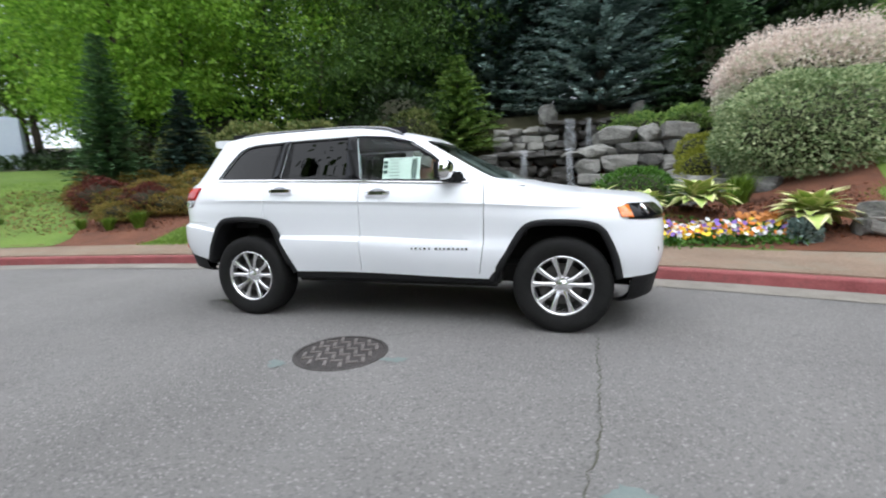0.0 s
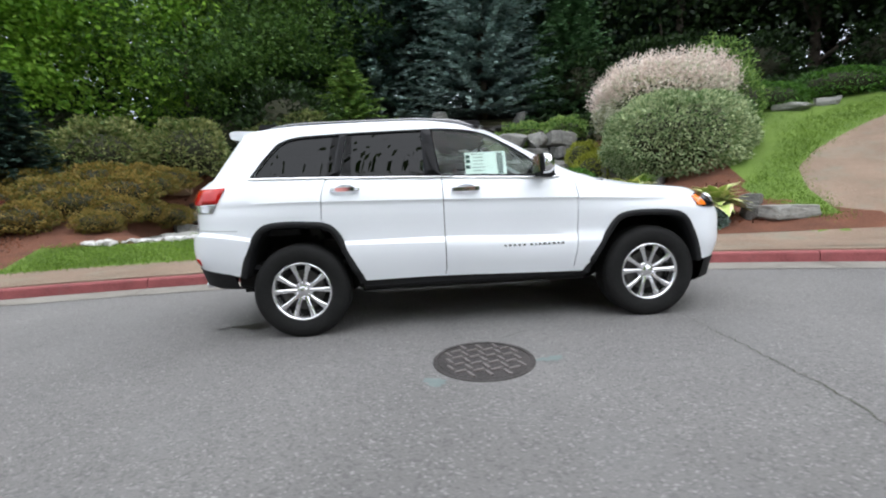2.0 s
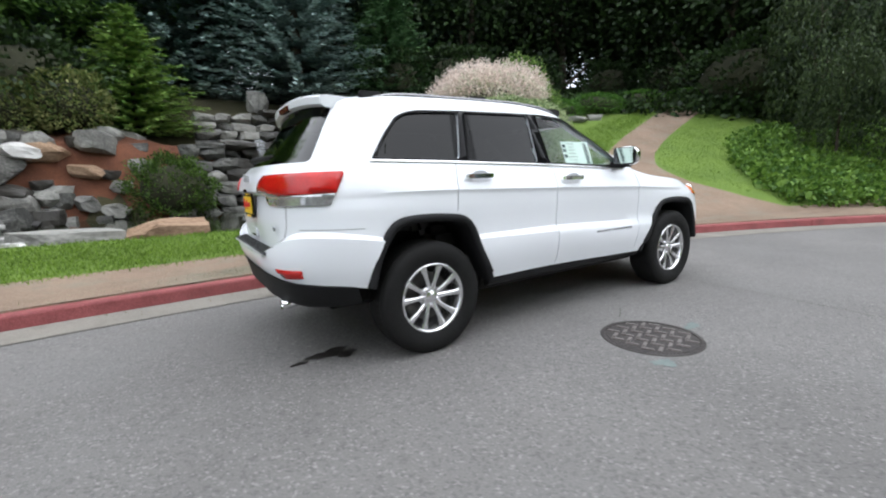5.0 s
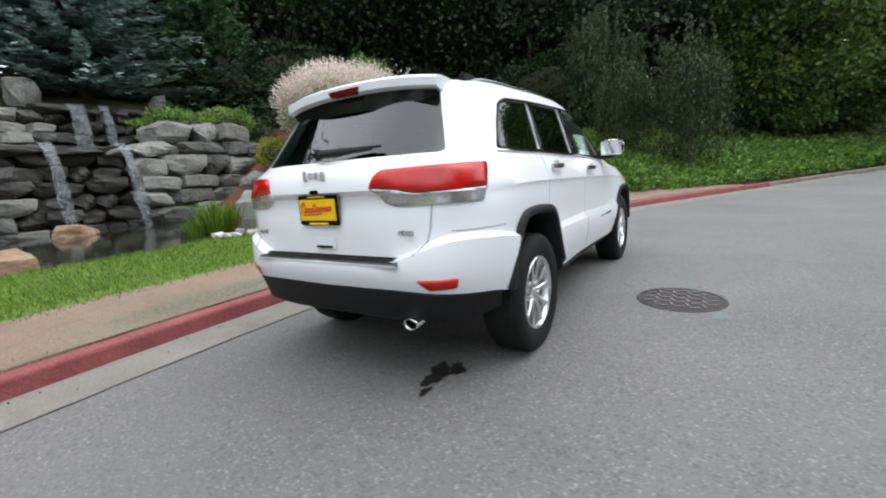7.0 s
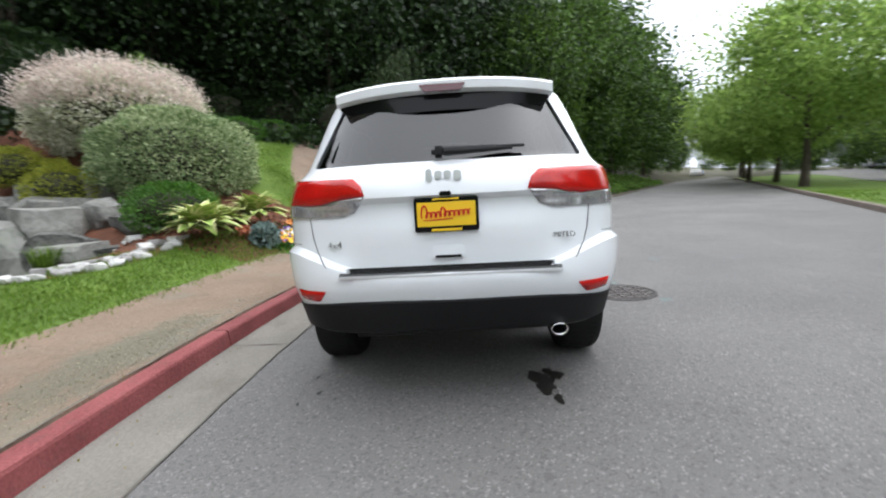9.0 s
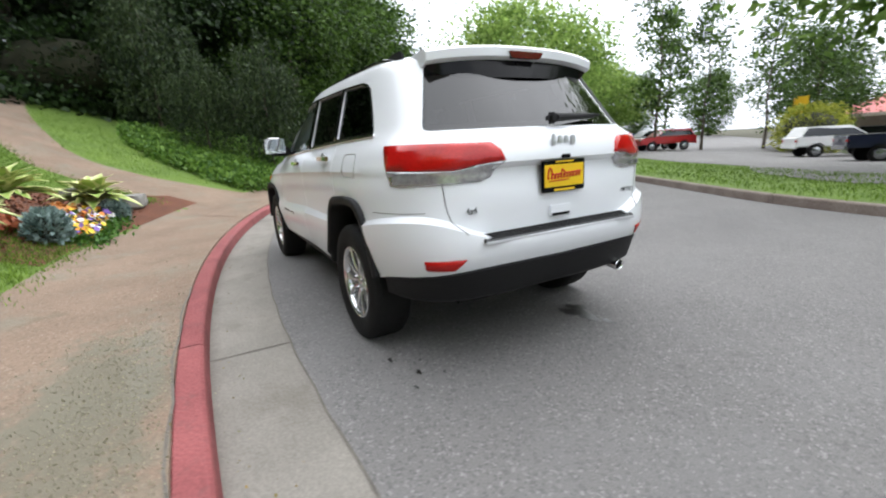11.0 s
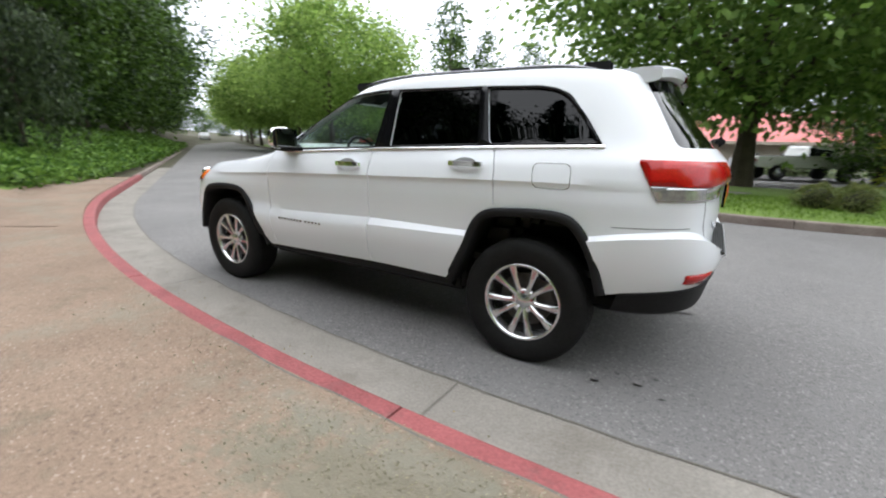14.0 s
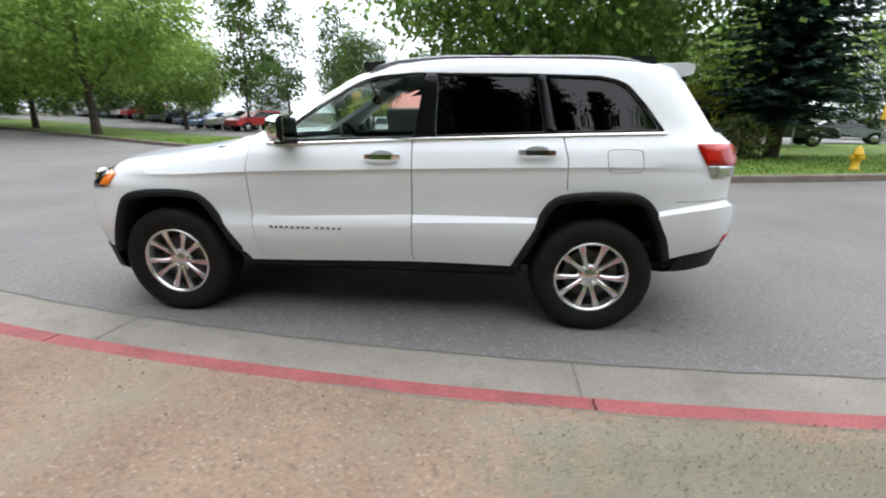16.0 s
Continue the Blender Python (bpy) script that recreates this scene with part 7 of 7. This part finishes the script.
crack([(1.72, -0.95), (1.69, -1.4), (1.66, -1.9), (1.63, -2.35), (1.52, -2.9), (1.40, -3.5)], 0.0045, 1)
crack([(0.35, -1.1), (0.10, -1.28)], 0.004, 2)
crack([(-6.0, -0.2), (-5.6, 0.0), (-5.3, 0.12)], 0.007, 3)
M["teal_mark"] = mat("faded_teal_paint", (0.125, 0.155, 0.15), (0.165, 0.195, 0.185), rough=0.9, scale=14, fine=60, coords="World")
for x, y in ((-0.42, -1.95), (0.35, -1.72), (1.7, -2.75)):
    blot("survey_mark", "faded teal survey paint on the asphalt", x, y, 0.06, int(100 * x) + 300, M["teal_mark"], 0.0035)

JOINT_A = 0.44
# gutter joints
M["joint"] = mat("joint_dirt", (0.09, 0.082, 0.072), (0.17, 0.155, 0.13), rough=0.95, scale=6, fine=40)
for k in range(-8, 4):
    a = JOINT_A + 3.05 * k
    (x0, y0), (x1, y1) = [tuple(float(v) for v in kerb(a, s)) for s in (-0.01, -0.565)]
    bm = bmesh.new()
    d = Vector((x1 - x0, y1 - y0)).normalized()
    nrm = Vector((-d.y, d.x)) * 0.006
    bm.faces.new([bm.verts.new(p) for p in ((x0 - nrm.x, y0 - nrm.y, 0.008), (x0 + nrm.x, y0 + nrm.y, 0.008), (x1 + nrm.x, y1 + nrm.y, 0.008), (x1 - nrm.x, y1 - nrm.y, 0.008))])
    tagged(part("gutter_joint", bm, M["joint"], None), "dark joint across the concrete gutter", kind="structure")
AJ = np.arange(-29, 13, 0.25)
wob = 0.006 * np.sin(AJ * 9.0)
drape("gutter_seam", AJ[None, :], np.array([-0.577, -0.565])[:, None] + wob[None, :], kerb, M["joint"], z=0.0085, label="dirty seam between gutter and asphalt")
drape("path_litter", np.arange(-5.5, 2.0, 0.25)[None, :], np.array([0.056, 0.068])[:, None] + 0.012 * np.sin(7 * np.arange(-5.5, 2.0, 0.25))[None, :], kerb, M["joint"], z=0.1545, label="dirt line behind the kerb")

# ---- across the road: hydrant, signs, vehicles, building ----
M["hydrant"] = mat("yellow_enamel", (0.62, 0.36, 0.01), (0.75, 0.46, 0.02), rough=0.45, scale=6, fine=40)
hy = tagged(new("fire_hydrant"), "yellow fire hydrant on the grass verge", "hydrant")
bm = bmesh.new()
lathe(bm, [(0.0, 0.0), (0.15, 0.0), (0.15, 0.05), (0.10, 0.06), (0.10, 0.45), (0.14, 0.47), (0.14, 0.53), (0.11, 0.56), (0.10, 0.64), (0.05, 0.70), (0.03, 0.76), (0.0, 0.76)], 20)
part("barrel", bm, M["hydrant"], hy, "", smooth=True)
for v in ((1, 0), (-1, 0), (0, 1)):
    bm = bmesh.new()
    tube(bm, (0, 0, 0.40), (v[0] * 0.17, v[1] * 0.17, 0.40), 0.055, 0.055, 12)
    tube(bm, (v[0] * 0.15, v[1] * 0.15, 0.40), (v[0] * 0.20, v[1] * 0.20, 0.40), 0.07, 0.065, 8)
    part("outlet_cap", bm, M["hydrant"], hy, "")
set_base(hy, -9.9, -8.1, 0, 0.8)
M["post"] = mat("galvanised_post", (0.28, 0.28, 0.28), (0.42, 0.42, 0.42), rough=0.5, metal=0.6, scale=5, fine=40)
M["sign_white"] = mat("white_sign", (0.68, 0.68, 0.66), (0.78, 0.78, 0.76), rough=0.4, scale=5, fine=40)
M["sign_yellow"] = mat("yellow_sign", (0.75, 0.45, 0.02), rough=0.4)
for x, y, w, h, z, mm, lab in ((-14.2, -18.4, 0.45, 0.6, 1.75, "sign_white", "white sign board on a post"), (-14.8, -18.2, 0.45, 0.6, 1.75, "sign_white", "white sign board on a post"), (11.5, -38.0, 0.9, 1.2, 3.2, "sign_yellow", "yellow sign board on a post"), (-22.5, -23.0, 0.7, 0.7, 1.8, "sign_yellow", "yellow warning sign on a post")):
    sg = tagged(new("street_sign"), lab, "sign")
    bm = bmesh.new()
    tube(bm, (0, 0, -0.1), (0, 0, z + h / 2), 0.03, 0.03, 8)
    part("post", bm, M["post"], sg, "grey post")
    bm = bmesh.new()
    box(bm, 0, 0.045, z, w, 0.02, h, bevel=0.008)
    part("board", bm, M[mm], sg, "")
    set_base(sg, x, y)

CARCOL = {}


def car_paint(rgb):
    if rgb not in CARCOL:
        CARCOL[rgb] = mat("car_paint", rgb, rough=0.3, coat=1.0)
    return CARCOL[rgb]


M["car_glass"] = mat("far_car_glass", (0.01, 0.012, 0.014), rough=0.05)


def parked(kind, rgb, x, y, rz, label):
    """A parked vehicle: lofted lower body, glazed cabin, bumpers, lamps and wheels."""
    v = tagged(new("parked_" + kind), label, "car" if kind != "pickup" else "pickup", "parked vehicles")
    L, W = {"sedan": (4.7, 1.8), "suv": (4.7, 1.88), "pickup": (5.6, 1.95), "van": (5.0, 1.95)}[kind]
    up = {"sedan": 0.0, "suv": 0.16, "pickup": 0.24, "van": 0.10}[kind]
    h = L / 2
    belt = 0.92 + up
    prof = {"sedan": [(-h, 0.45), (-h, 0.85), (-h * 0.92, 0.95), (-h * 0.5, 1.0), (h * 0.35, 0.95), (h * 0.9, 0.78), (h, 0.66), (h, 0.35)],
            "suv": [(-h, 0.45), (-h, 0.95), (-h * 0.96, 1.02), (h * 0.35, 1.0), (h * 0.88, 0.92), (h, 0.78), (h, 0.38)],
            "pickup": [(-h, 0.45), (-h, 1.0), (-h * 0.1, 1.0), (h * 0.4, 1.0), (h * 0.93, 0.94), (h, 0.84), (h, 0.4)],
            "van": [(-h, 0.4), (-h, 1.05), (-h * 0.97, 1.1), (h * 0.5, 1.0), (h * 0.92, 0.88), (h, 0.72), (h, 0.35)]}[kind]
    prof = [(a, b + up) for a, b in prof]
    bm = bmesh.new()
    prism(bm, round_poly(prof, 0.10, 3), -W / 2, W / 2, 'y')
    bmesh.ops.bevel(bm, geom=[e for e in bm.edges if abs(e.verts[0].co.y) > W / 2 - 0.01 and abs(e.verts[1].co.y - e.verts[0].co.y) < 0.01], offset=0.07, segments=2, affect='EDGES')
    me = carve(bm_mesh(bm), [ring_cut(sx * L * 0.29, 0.34 + up * 0.4, 0.40 + up * 0.2, a, b, 20) for sx in (1, -1) for a, b in ((W / 2 - 0.32, W), (-W, -W / 2 + 0.32))])
    link_mesh("body", me, car_paint(rgb), v, "", smooth=False)
    cab = {"sedan": [(-h * 0.68, 0.97), (-h * 0.42, 1.40), (h * 0.10, 1.42), (h * 0.42, 0.95)], "suv": [(-h * 0.93, 1.0), (-h * 0.80, 1.55), (h * 0.08, 1.56), (h * 0.42, 1.0)],
           "pickup": [(-h * 0.12, 1.0), (-h * 0.08, 1.52), (h * 0.22, 1.53), (h * 0.48, 1.0)], "van": [(-h * 0.96, 1.05), (-h * 0.90, 1.68), (h * 0.25, 1.68), (h * 0.62, 1.0)]}[kind]
    cab = [(a, b + up) for a, b in cab]
    for nm, sc, mt, dz in (("cabin", 1.0, car_paint(rgb), 0.0), ("glazing", 1.0, M["car_glass"], 0.0)):
        bm = bmesh.new()
        poly = round_poly(cab, 0.08, 3) if nm == "cabin" else [(a * 0.94 + 0.06 * sum(c[0] for c in cab) / 4, b - 0.07 if b > 1.3 + up else b + 0.03) for a, b in cab]
        half = W / 2 - 0.06 if nm == "cabin" else W / 2 - 0.045
        prism(bm, poly, -half, half, 'y')
        for q in bm.verts:
            if q.co.z > 1.2 + up:
                q.co.y *= 0.84
        part(nm, bm, mt, v, "dark glass" if nm == "glazing" else "")
    if kind == "pickup":
        bm = bmesh.new()
        box(bm, -h * 0.57, 0, 1.005 + up, h * 0.78, W - 0.25, 0.03)
        part("load_bed", bm, M["dark"], v, "dark load bed")
    for sx in (1, -1):
        bm = bmesh.new()
        box(bm, sx * (h - 0.02), 0, 0.46 + up, 0.16, W - 0.08, 0.2, bevel=0.04)
        part("bumper", bm, M["silver"] if kind == "pickup" else car_paint(rgb), v, "")
        for sy in (1, -1):
            bm = bmesh.new()
            box(bm, sx * (h - 0.03), sy * (W / 2 - 0.16), 0.78 + up, 0.08, 0.2, 0.16, bevel=0.02)
            part("head_lamp" if sx > 0 else "tail_lamp", bm, M["clear_lens"] if sx > 0 else M["red_lens"], v, "clear lens" if sx > 0 else "red lens")
            bm = bmesh.new()
            r = 0.33 + up * 0.25
            lathe(bm, [(0.0, -0.1), (r * 0.9, -0.11), (r, -0.08), (r, 0.08), (r * 0.9, 0.11), (r * 0.62, 0.10), (0.0, 0.09)], 20, Matrix.Translation((sx * L * 0.29, sy * (W / 2 - 0.12), r)) @ Matrix.Rotation(radians(-90 * sy), 4, 'X'))
            w = part("wheel", bm, M["rubber"], v, "", smooth=True)
            bm = bmesh.new()
            lathe(bm, [(0.0, 0.115), (r * 0.58, 0.108), (r * 0.6, 0.10)], 14, Matrix.Translation((sx * L * 0.29, sy * (W / 2 - 0.12), r)) @ Matrix.Rotation(radians(-90 * sy), 4, 'X'))
            part("wheel_cap", bm, M["silver"], w, "", smooth=True)
    set_base(v, x, y, rz, 1.0, 0.035)
    return v


parked("pickup", (0.012, 0.018, 0.05), 2.1, -25.8, 214, "dark blue pickup truck in the car park")
parked("suv", (0.75, 0.75, 0.75), 6.6, -30.5, 225, "white estate car in the car park")
parked("pickup", (0.72, 0.72, 0.71), -6.2, -26.2, 207, "white pickup truck in the car park")
parked("van", (0.01, 0.012, 0.014), -17.0, -23.0, 165, "black van behind the verge")
parked("sedan", (0.18, 0.2, 0.24), -23.5, -27.0, 150, "grey saloon in the car park")
COLS = [((0.01, 0.01, 0.012), "suv", "black SUV in the parked row"), ((0.06, 0.14, 0.30), "sedan", "blue saloon in the parked row"), ((0.38, 0.01, 0.015), "suv", "bright red SUV in the parked row"), ((0.16, 0.18, 0.20), "sedan", "grey saloon in the parked row"), ((0.015, 0.03, 0.06), "sedan", "dark blue saloon in the parked row"), ((0.55, 0.55, 0.56), "suv", "silver SUV in the parked row"), ((0.02, 0.02, 0.022), "sedan", "black saloon in the parked row")]
for k in range(13):
    rgb, kind, lab = COLS[(k * 3 + 2) % 7]
    parked(kind, rgb, 19.0 + 2.8 * k, -33.0 - 1.7 * k, 62, lab)
for k in range(3):
    rgb, kind, lab = COLS[(5, 3, 1)[k]]
    xx, yy = kerb(A1 + 90 + 8 * k, -1.6)
    parked(kind, (0.6, 0.6, 0.6) if k == 0 else rgb, float(xx), float(yy), -30, "parked car far down the road")

M["roof_red"] = mat("red_metal_roof", (0.30, 0.055, 0.045), (0.44, 0.10, 0.085), rough=0.55, scale=0.8, fine=12)
M["stucco"] = mat("tan_stucco", (0.30, 0.26, 0.20), (0.42, 0.37, 0.30), rough=0.9, scale=1.0, fine=20, bump=0.2, bscale=30)
M["white_wall"] = mat("white_wall", (0.45, 0.52, 0.62), (0.56, 0.62, 0.70), rough=0.8, scale=0.8, fine=10)
M["frame_grey"] = mat("window_frame", (0.25, 0.25, 0.25), rough=0.5)


def building(name, label, x0, x1, y, depth, eave, ridge, wallm, roofm, bays, rz=0.0, base=0.0):
    b = tagged(new(name), label, "building")
    W = x1 - x0
    bm = bmesh.new()
    box(bm, 0, 0, eave / 2 - 0.3, W, depth, eave + 0.6)
    part("wall", bm, wallm, b, "")
    if ridge > eave:
        bm = bmesh.new()
        o = 1.1
        v = [bm.verts.new(p) for p in ((-W / 2 - o, depth / 2 + o, eave), (W / 2 + o, depth / 2 + o, eave), (W / 2 + o, -depth / 2 - o, eave), (-W / 2 - o, -depth / 2 - o, eave), (-W / 2 + 4, 0, ridge), (W / 2 - 4, 0, ridge))]
        for f in ((0, 1, 5, 4), (2, 3, 4, 5), (1, 2, 5), (3, 0, 4), (3, 2, 1, 0)):
            bm.faces.new([v[i] for i in f])
        bmesh.ops.recalc_face_normals(bm, faces=bm.faces)
        roof = part("roof", bm, roofm, b, "red metal roof")
        bm = bmesh.new()
        box(bm, 0, depth / 2 + o + 0.05, eave - 0.12, W + 2 * o, 0.14, 0.3, bevel=0.02)
        part("fascia", bm, M["stucco"], roof, "pale fascia")
    for k in range(bays):
        wx = -W / 2 + (k + 0.5) * W / bays
        bm = bmesh.new()
        box(bm, wx, depth / 2 + 0.01, eave * 0.5, W / bays * 0.55, 0.12, 1.3, bevel=0.02)
        wi = part("window", bm, M["frame_grey"], b, "grey frame")
        bm = bmesh.new()
        box(bm, wx, depth / 2 + 0.055, eave * 0.5, W / bays * 0.50, 0.05, 1.16)
        part("pane", bm, M["car_glass"], wi, "dark glass")
    b.location = ((x0 + x1) / 2, y, base)
    b.rotation_euler = (0, 0, radians(rz))
    return b


building("office_building", "low tan building with a red metal roof", -26, 13, -58.0, 14, 3.4, 6.6, M["stucco"], M["roof_red"], 10, 4, -1.4)
building("white_building", "pale blue-white building beyond the lawn", -4.5, 4.5, 0, 8, 4.2, 4.2, M["white_wall"], M["roof_red"], 3, 58, 0.0)
wb = scene.objects["white_building"]
wb.location = (-30.4, 9.4, 1.15)

# ---- low growth ----
rng = np.random.default_rng(17)


def scatter(n, a0, a1, s0, s1, fn=kerb):
    a, s = rng.uniform(a0, a1, n), rng.uniform(0, 1, n)
    lo, hi = (np.interp(a, *s0) if isinstance(s0, tuple) else s0), (np.interp(a, *s1) if isinstance(s1, tuple) else s1)
    return np.stack(fn(a, lo + (hi - lo) * s), 1)


def off_path(p, gap=0.06):
    """Only the places clear of the winding path."""
    line = resample(PATH_LINE, 120)
    d = np.linalg.norm(p[:, None] - line[None, :, :2], axis=2) - line[None, :, 2]
    return p[d.min(1) > gap]


IVY_EDGE = ([9.0, 9.35, 9.66, 11.0, 12.3, 16.6, 26.0], [0.2, 0.79, 1.28, 2.54, 3.3, 4.8, 6.6])


def in_ivy(p, side):
    return p[(p[:, 1] < np.interp(p[:, 0], *IVY_EDGE)) == side]


carpet("lawn_grass", "short bright mown grass blades", np.concatenate([scatter(9000, -5.5, 2.6, 1.56, 3.05), scatter(1800, 2.6, 4.4, 1.56, 2.7)]), 0.055, 4, M["grass"], 101, category="grass", blades=True)
carpet("bed_grass", "short mown grass behind the flower bed", (lambda k, f: tl[k] * (1 - f) + tr[k] * f)(rng.integers(0, 50, 5000), rng.uniform(0, 1, (5000, 1))), 0.055, 4, M["grass"], 102, category="grass", blades=True)
carpet("slope_grass", "short mown grass on the slope", in_ivy(off_path(scatter(11000, 8.2, 19.0, 1.5, 9.5)), False), 0.06, 3, M["grass"], 103, category="grass", blades=True)
carpet("bank_grass", "mown grass on the far bank", scatter(8000, -20, -10.4, 1.65, 8.0), 0.07, 3, M["grass"], 104, category="grass", blades=True)
carpet("verge_grass", "patchy verge grass across the road", scatter(9000, -16, 22, 0.25, 5.8, far_kerb), 0.09, 3, M["grass"], 105, category="grass", blades=True)
carpet("ivy_bank", "glossy green ivy covering the bank", in_ivy(scatter(9000, 10.0, 27.0, ([10, 12, 14, 26], [1.4, 1.3, 0.7, 0.5]), ([10, 14, 26], [4.0, 7.0, 7.5])), True), 0.13, 6, M["ivy"], 106, h=0.34)
carpet("ivy_roadside", "rough green weeds along the kerb", scatter(2600, 24, 60.0, 0.3, 4.0), 0.20, 6, M["ivy"], 107, h=0.5)
carpet("wood_floor_growth", "fern growth on the woodland floor, darkened for shade", scatter(5000, 5.0, 24.0, ([5, 12, 24], [11.5, 10.0, 4.5]), ([5, 12, 24], [22.0, 20.0, 14.0])), 0.22, 5, M["shaded_woodleaf"], 108, h=0.7)
carpet("bank_growth", "undergrowth below the trees on the bank, darkened for shade", scatter(3000, -24, -2, 12.5, 20.0), 0.22, 5, M["shaded_woodleaf"], 109, h=0.6)
M["drymoss"] = leafy("dry_moss_bits", (0.19, 0.18, 0.12), (0.36, 0.33, 0.23), trans=0.2, scale=3.0)
carpet("path_moss", "dry moss and grit on the path by the kerb", scatter(1500, -0.9, 0.9, 0.10, 0.55), 0.009, 3, M["drymoss"], 110, h=0.012, category="moss")
carpet("path_dry_leaves", "brown fallen needles along the kerb", scatter(500, -5.5, 3.0, 0.07, 0.4), 0.014, 2, M["drymoss"], 111, h=0.01, category="litter")
carpet("gutter_litter", "orange and brown leaf crumbs in the gutter", scatter(150, -5.5, 4.0, -0.24, -0.12), 0.014, 2, M["rust"], 114, h=0.008, category="litter")
M["chip"] = mat("bark_chip", (0.05, 0.018, 0.010), (0.23, 0.09, 0.045), rough=0.95, scale=3, fine=40, island=0.8)
chips = np.concatenate([scatter(3200, -5.5, -0.8, 6.8, 10.5), scatter(2600, -12.0, -6.0, 1.9, 7.0), scatter(1800, 3.0, 6.9, 1.8, 4.6)])
chips = chips[height(chips[:, 0], chips[:, 1]) > WATER + 0.05]
carpet("mulch_chips", "loose red-brown bark chips on the beds", chips, 0.055, 3, M["chip"], 115, h=0.02, category="mulch")
carpet("pond_lilies", "floating green pond weed", np.stack([rng.uniform(0.2, 2.4, 160), rng.uniform(6.4, 7.6, 160)], 1) , 0.10, 3, M["grass"], 112, h=0.30, category="plants")
# clipped hedge across the top of the path
hb = bush("clipped_hedge", "low clipped green hedge at the top of the path", 1.5, 0.55, 0.45, 3600, 0.08, M["boxleaf"], 113, lump=0.05, group="clipped hedges")
set_base(hb, 13.0, 8.75, -6)
for x, y, r in ((15.4, 8.35, -14), (17.4, 7.4, -38), (10.6, 9.0, -2), (19.0, 5.9, -50)):
    place(hb, x, y, r, 1.0)
# trees closing the far distance
for k, (x, y) in enumerate(((45, -64), (52, -60), (60, -58), (68, -62), (78, -64), (88, -70), (100, -76), (114, -84), (36, -70), (24, -76), (10, -78), (-6, -78), (-22, -74), (-36, -66), (-46, -54), (-54, -40), (140, -96), (170, -104), (200, -112), (196, -96))):
    place(rm, x, y, 50 * k, 1.0 + 0.12 * (k % 4), dz=-0.4)

# ---- kerb stones ----
def kerb_piece(a0, a1, fn, w, h, drop, n, s0=0.0):
    """One length of kerb, with a rounded road edge and slightly open ends."""
    prof = [(0.0, drop), (0.004, 0.02), (0.012, h - 0.026), (0.020, h - 0.009), (0.036, h), (w - 0.012, h), (w, h - 0.010), (w, drop)]
    A = np.linspace(a0 + 0.006, a1 - 0.006, n)
    P = []
    for o, z in prof:
        x, y = fn(A, s0 + o)
        zz = 0.006 * np.clip(np.hypot(x, y + 3) - 9, 0, 200) if fn is far_kerb else 0 * x
        P.append(np.stack([x, y, zz + z], -1))
    P = np.array(P)
    me = grid_mesh("kerb_stone", P)
    bm = bmesh.new()
    bm.from_mesh(me)
    bm.verts.ensure_lookup_table()
    k = len(prof)
    bm.faces.new([bm.verts[i * n] for i in range(k)])
    bm.faces.new([bm.verts[i * n + n - 1] for i in range(k)][::-1])
    bmesh.ops.recalc_face_normals(bm, faces=bm.faces)
    return bm


red = tagged(new("kerb"), "red-painted concrete kerb along the path", kind="structure")
JOINT = JOINT_A
for k in range(-10, 5):
    part("kerb_stone", kerb_piece(JOINT + 3.05 * k, JOINT + 3.05 * (k + 1), kerb, 0.155, 0.136, -0.05, 14, -0.095), M["red_kerb"], red)
grey = tagged(new("kerb_far"), "worn grey-brown concrete kerb along the grass verge", kind="structure")
for k in range(-14, 22):
    part("kerb_stone", kerb_piece(3.0 * k, 3.0 * (k + 1), far_kerb, 0.16, 0.15, -0.05, 6), M["grey_kerb"], grey)
ahead_kerb = tagged(new("kerb_ahead"), "plain grey concrete kerb along the woods", kind="structure")
for k in range(5, 24):
    part("kerb_stone", kerb_piece(JOINT + 3.05 * k, JOINT + 3.05 * (k + 1), kerb, 0.15, 0.12, -0.05, 4), M["grey_kerb"], ahead_kerb)
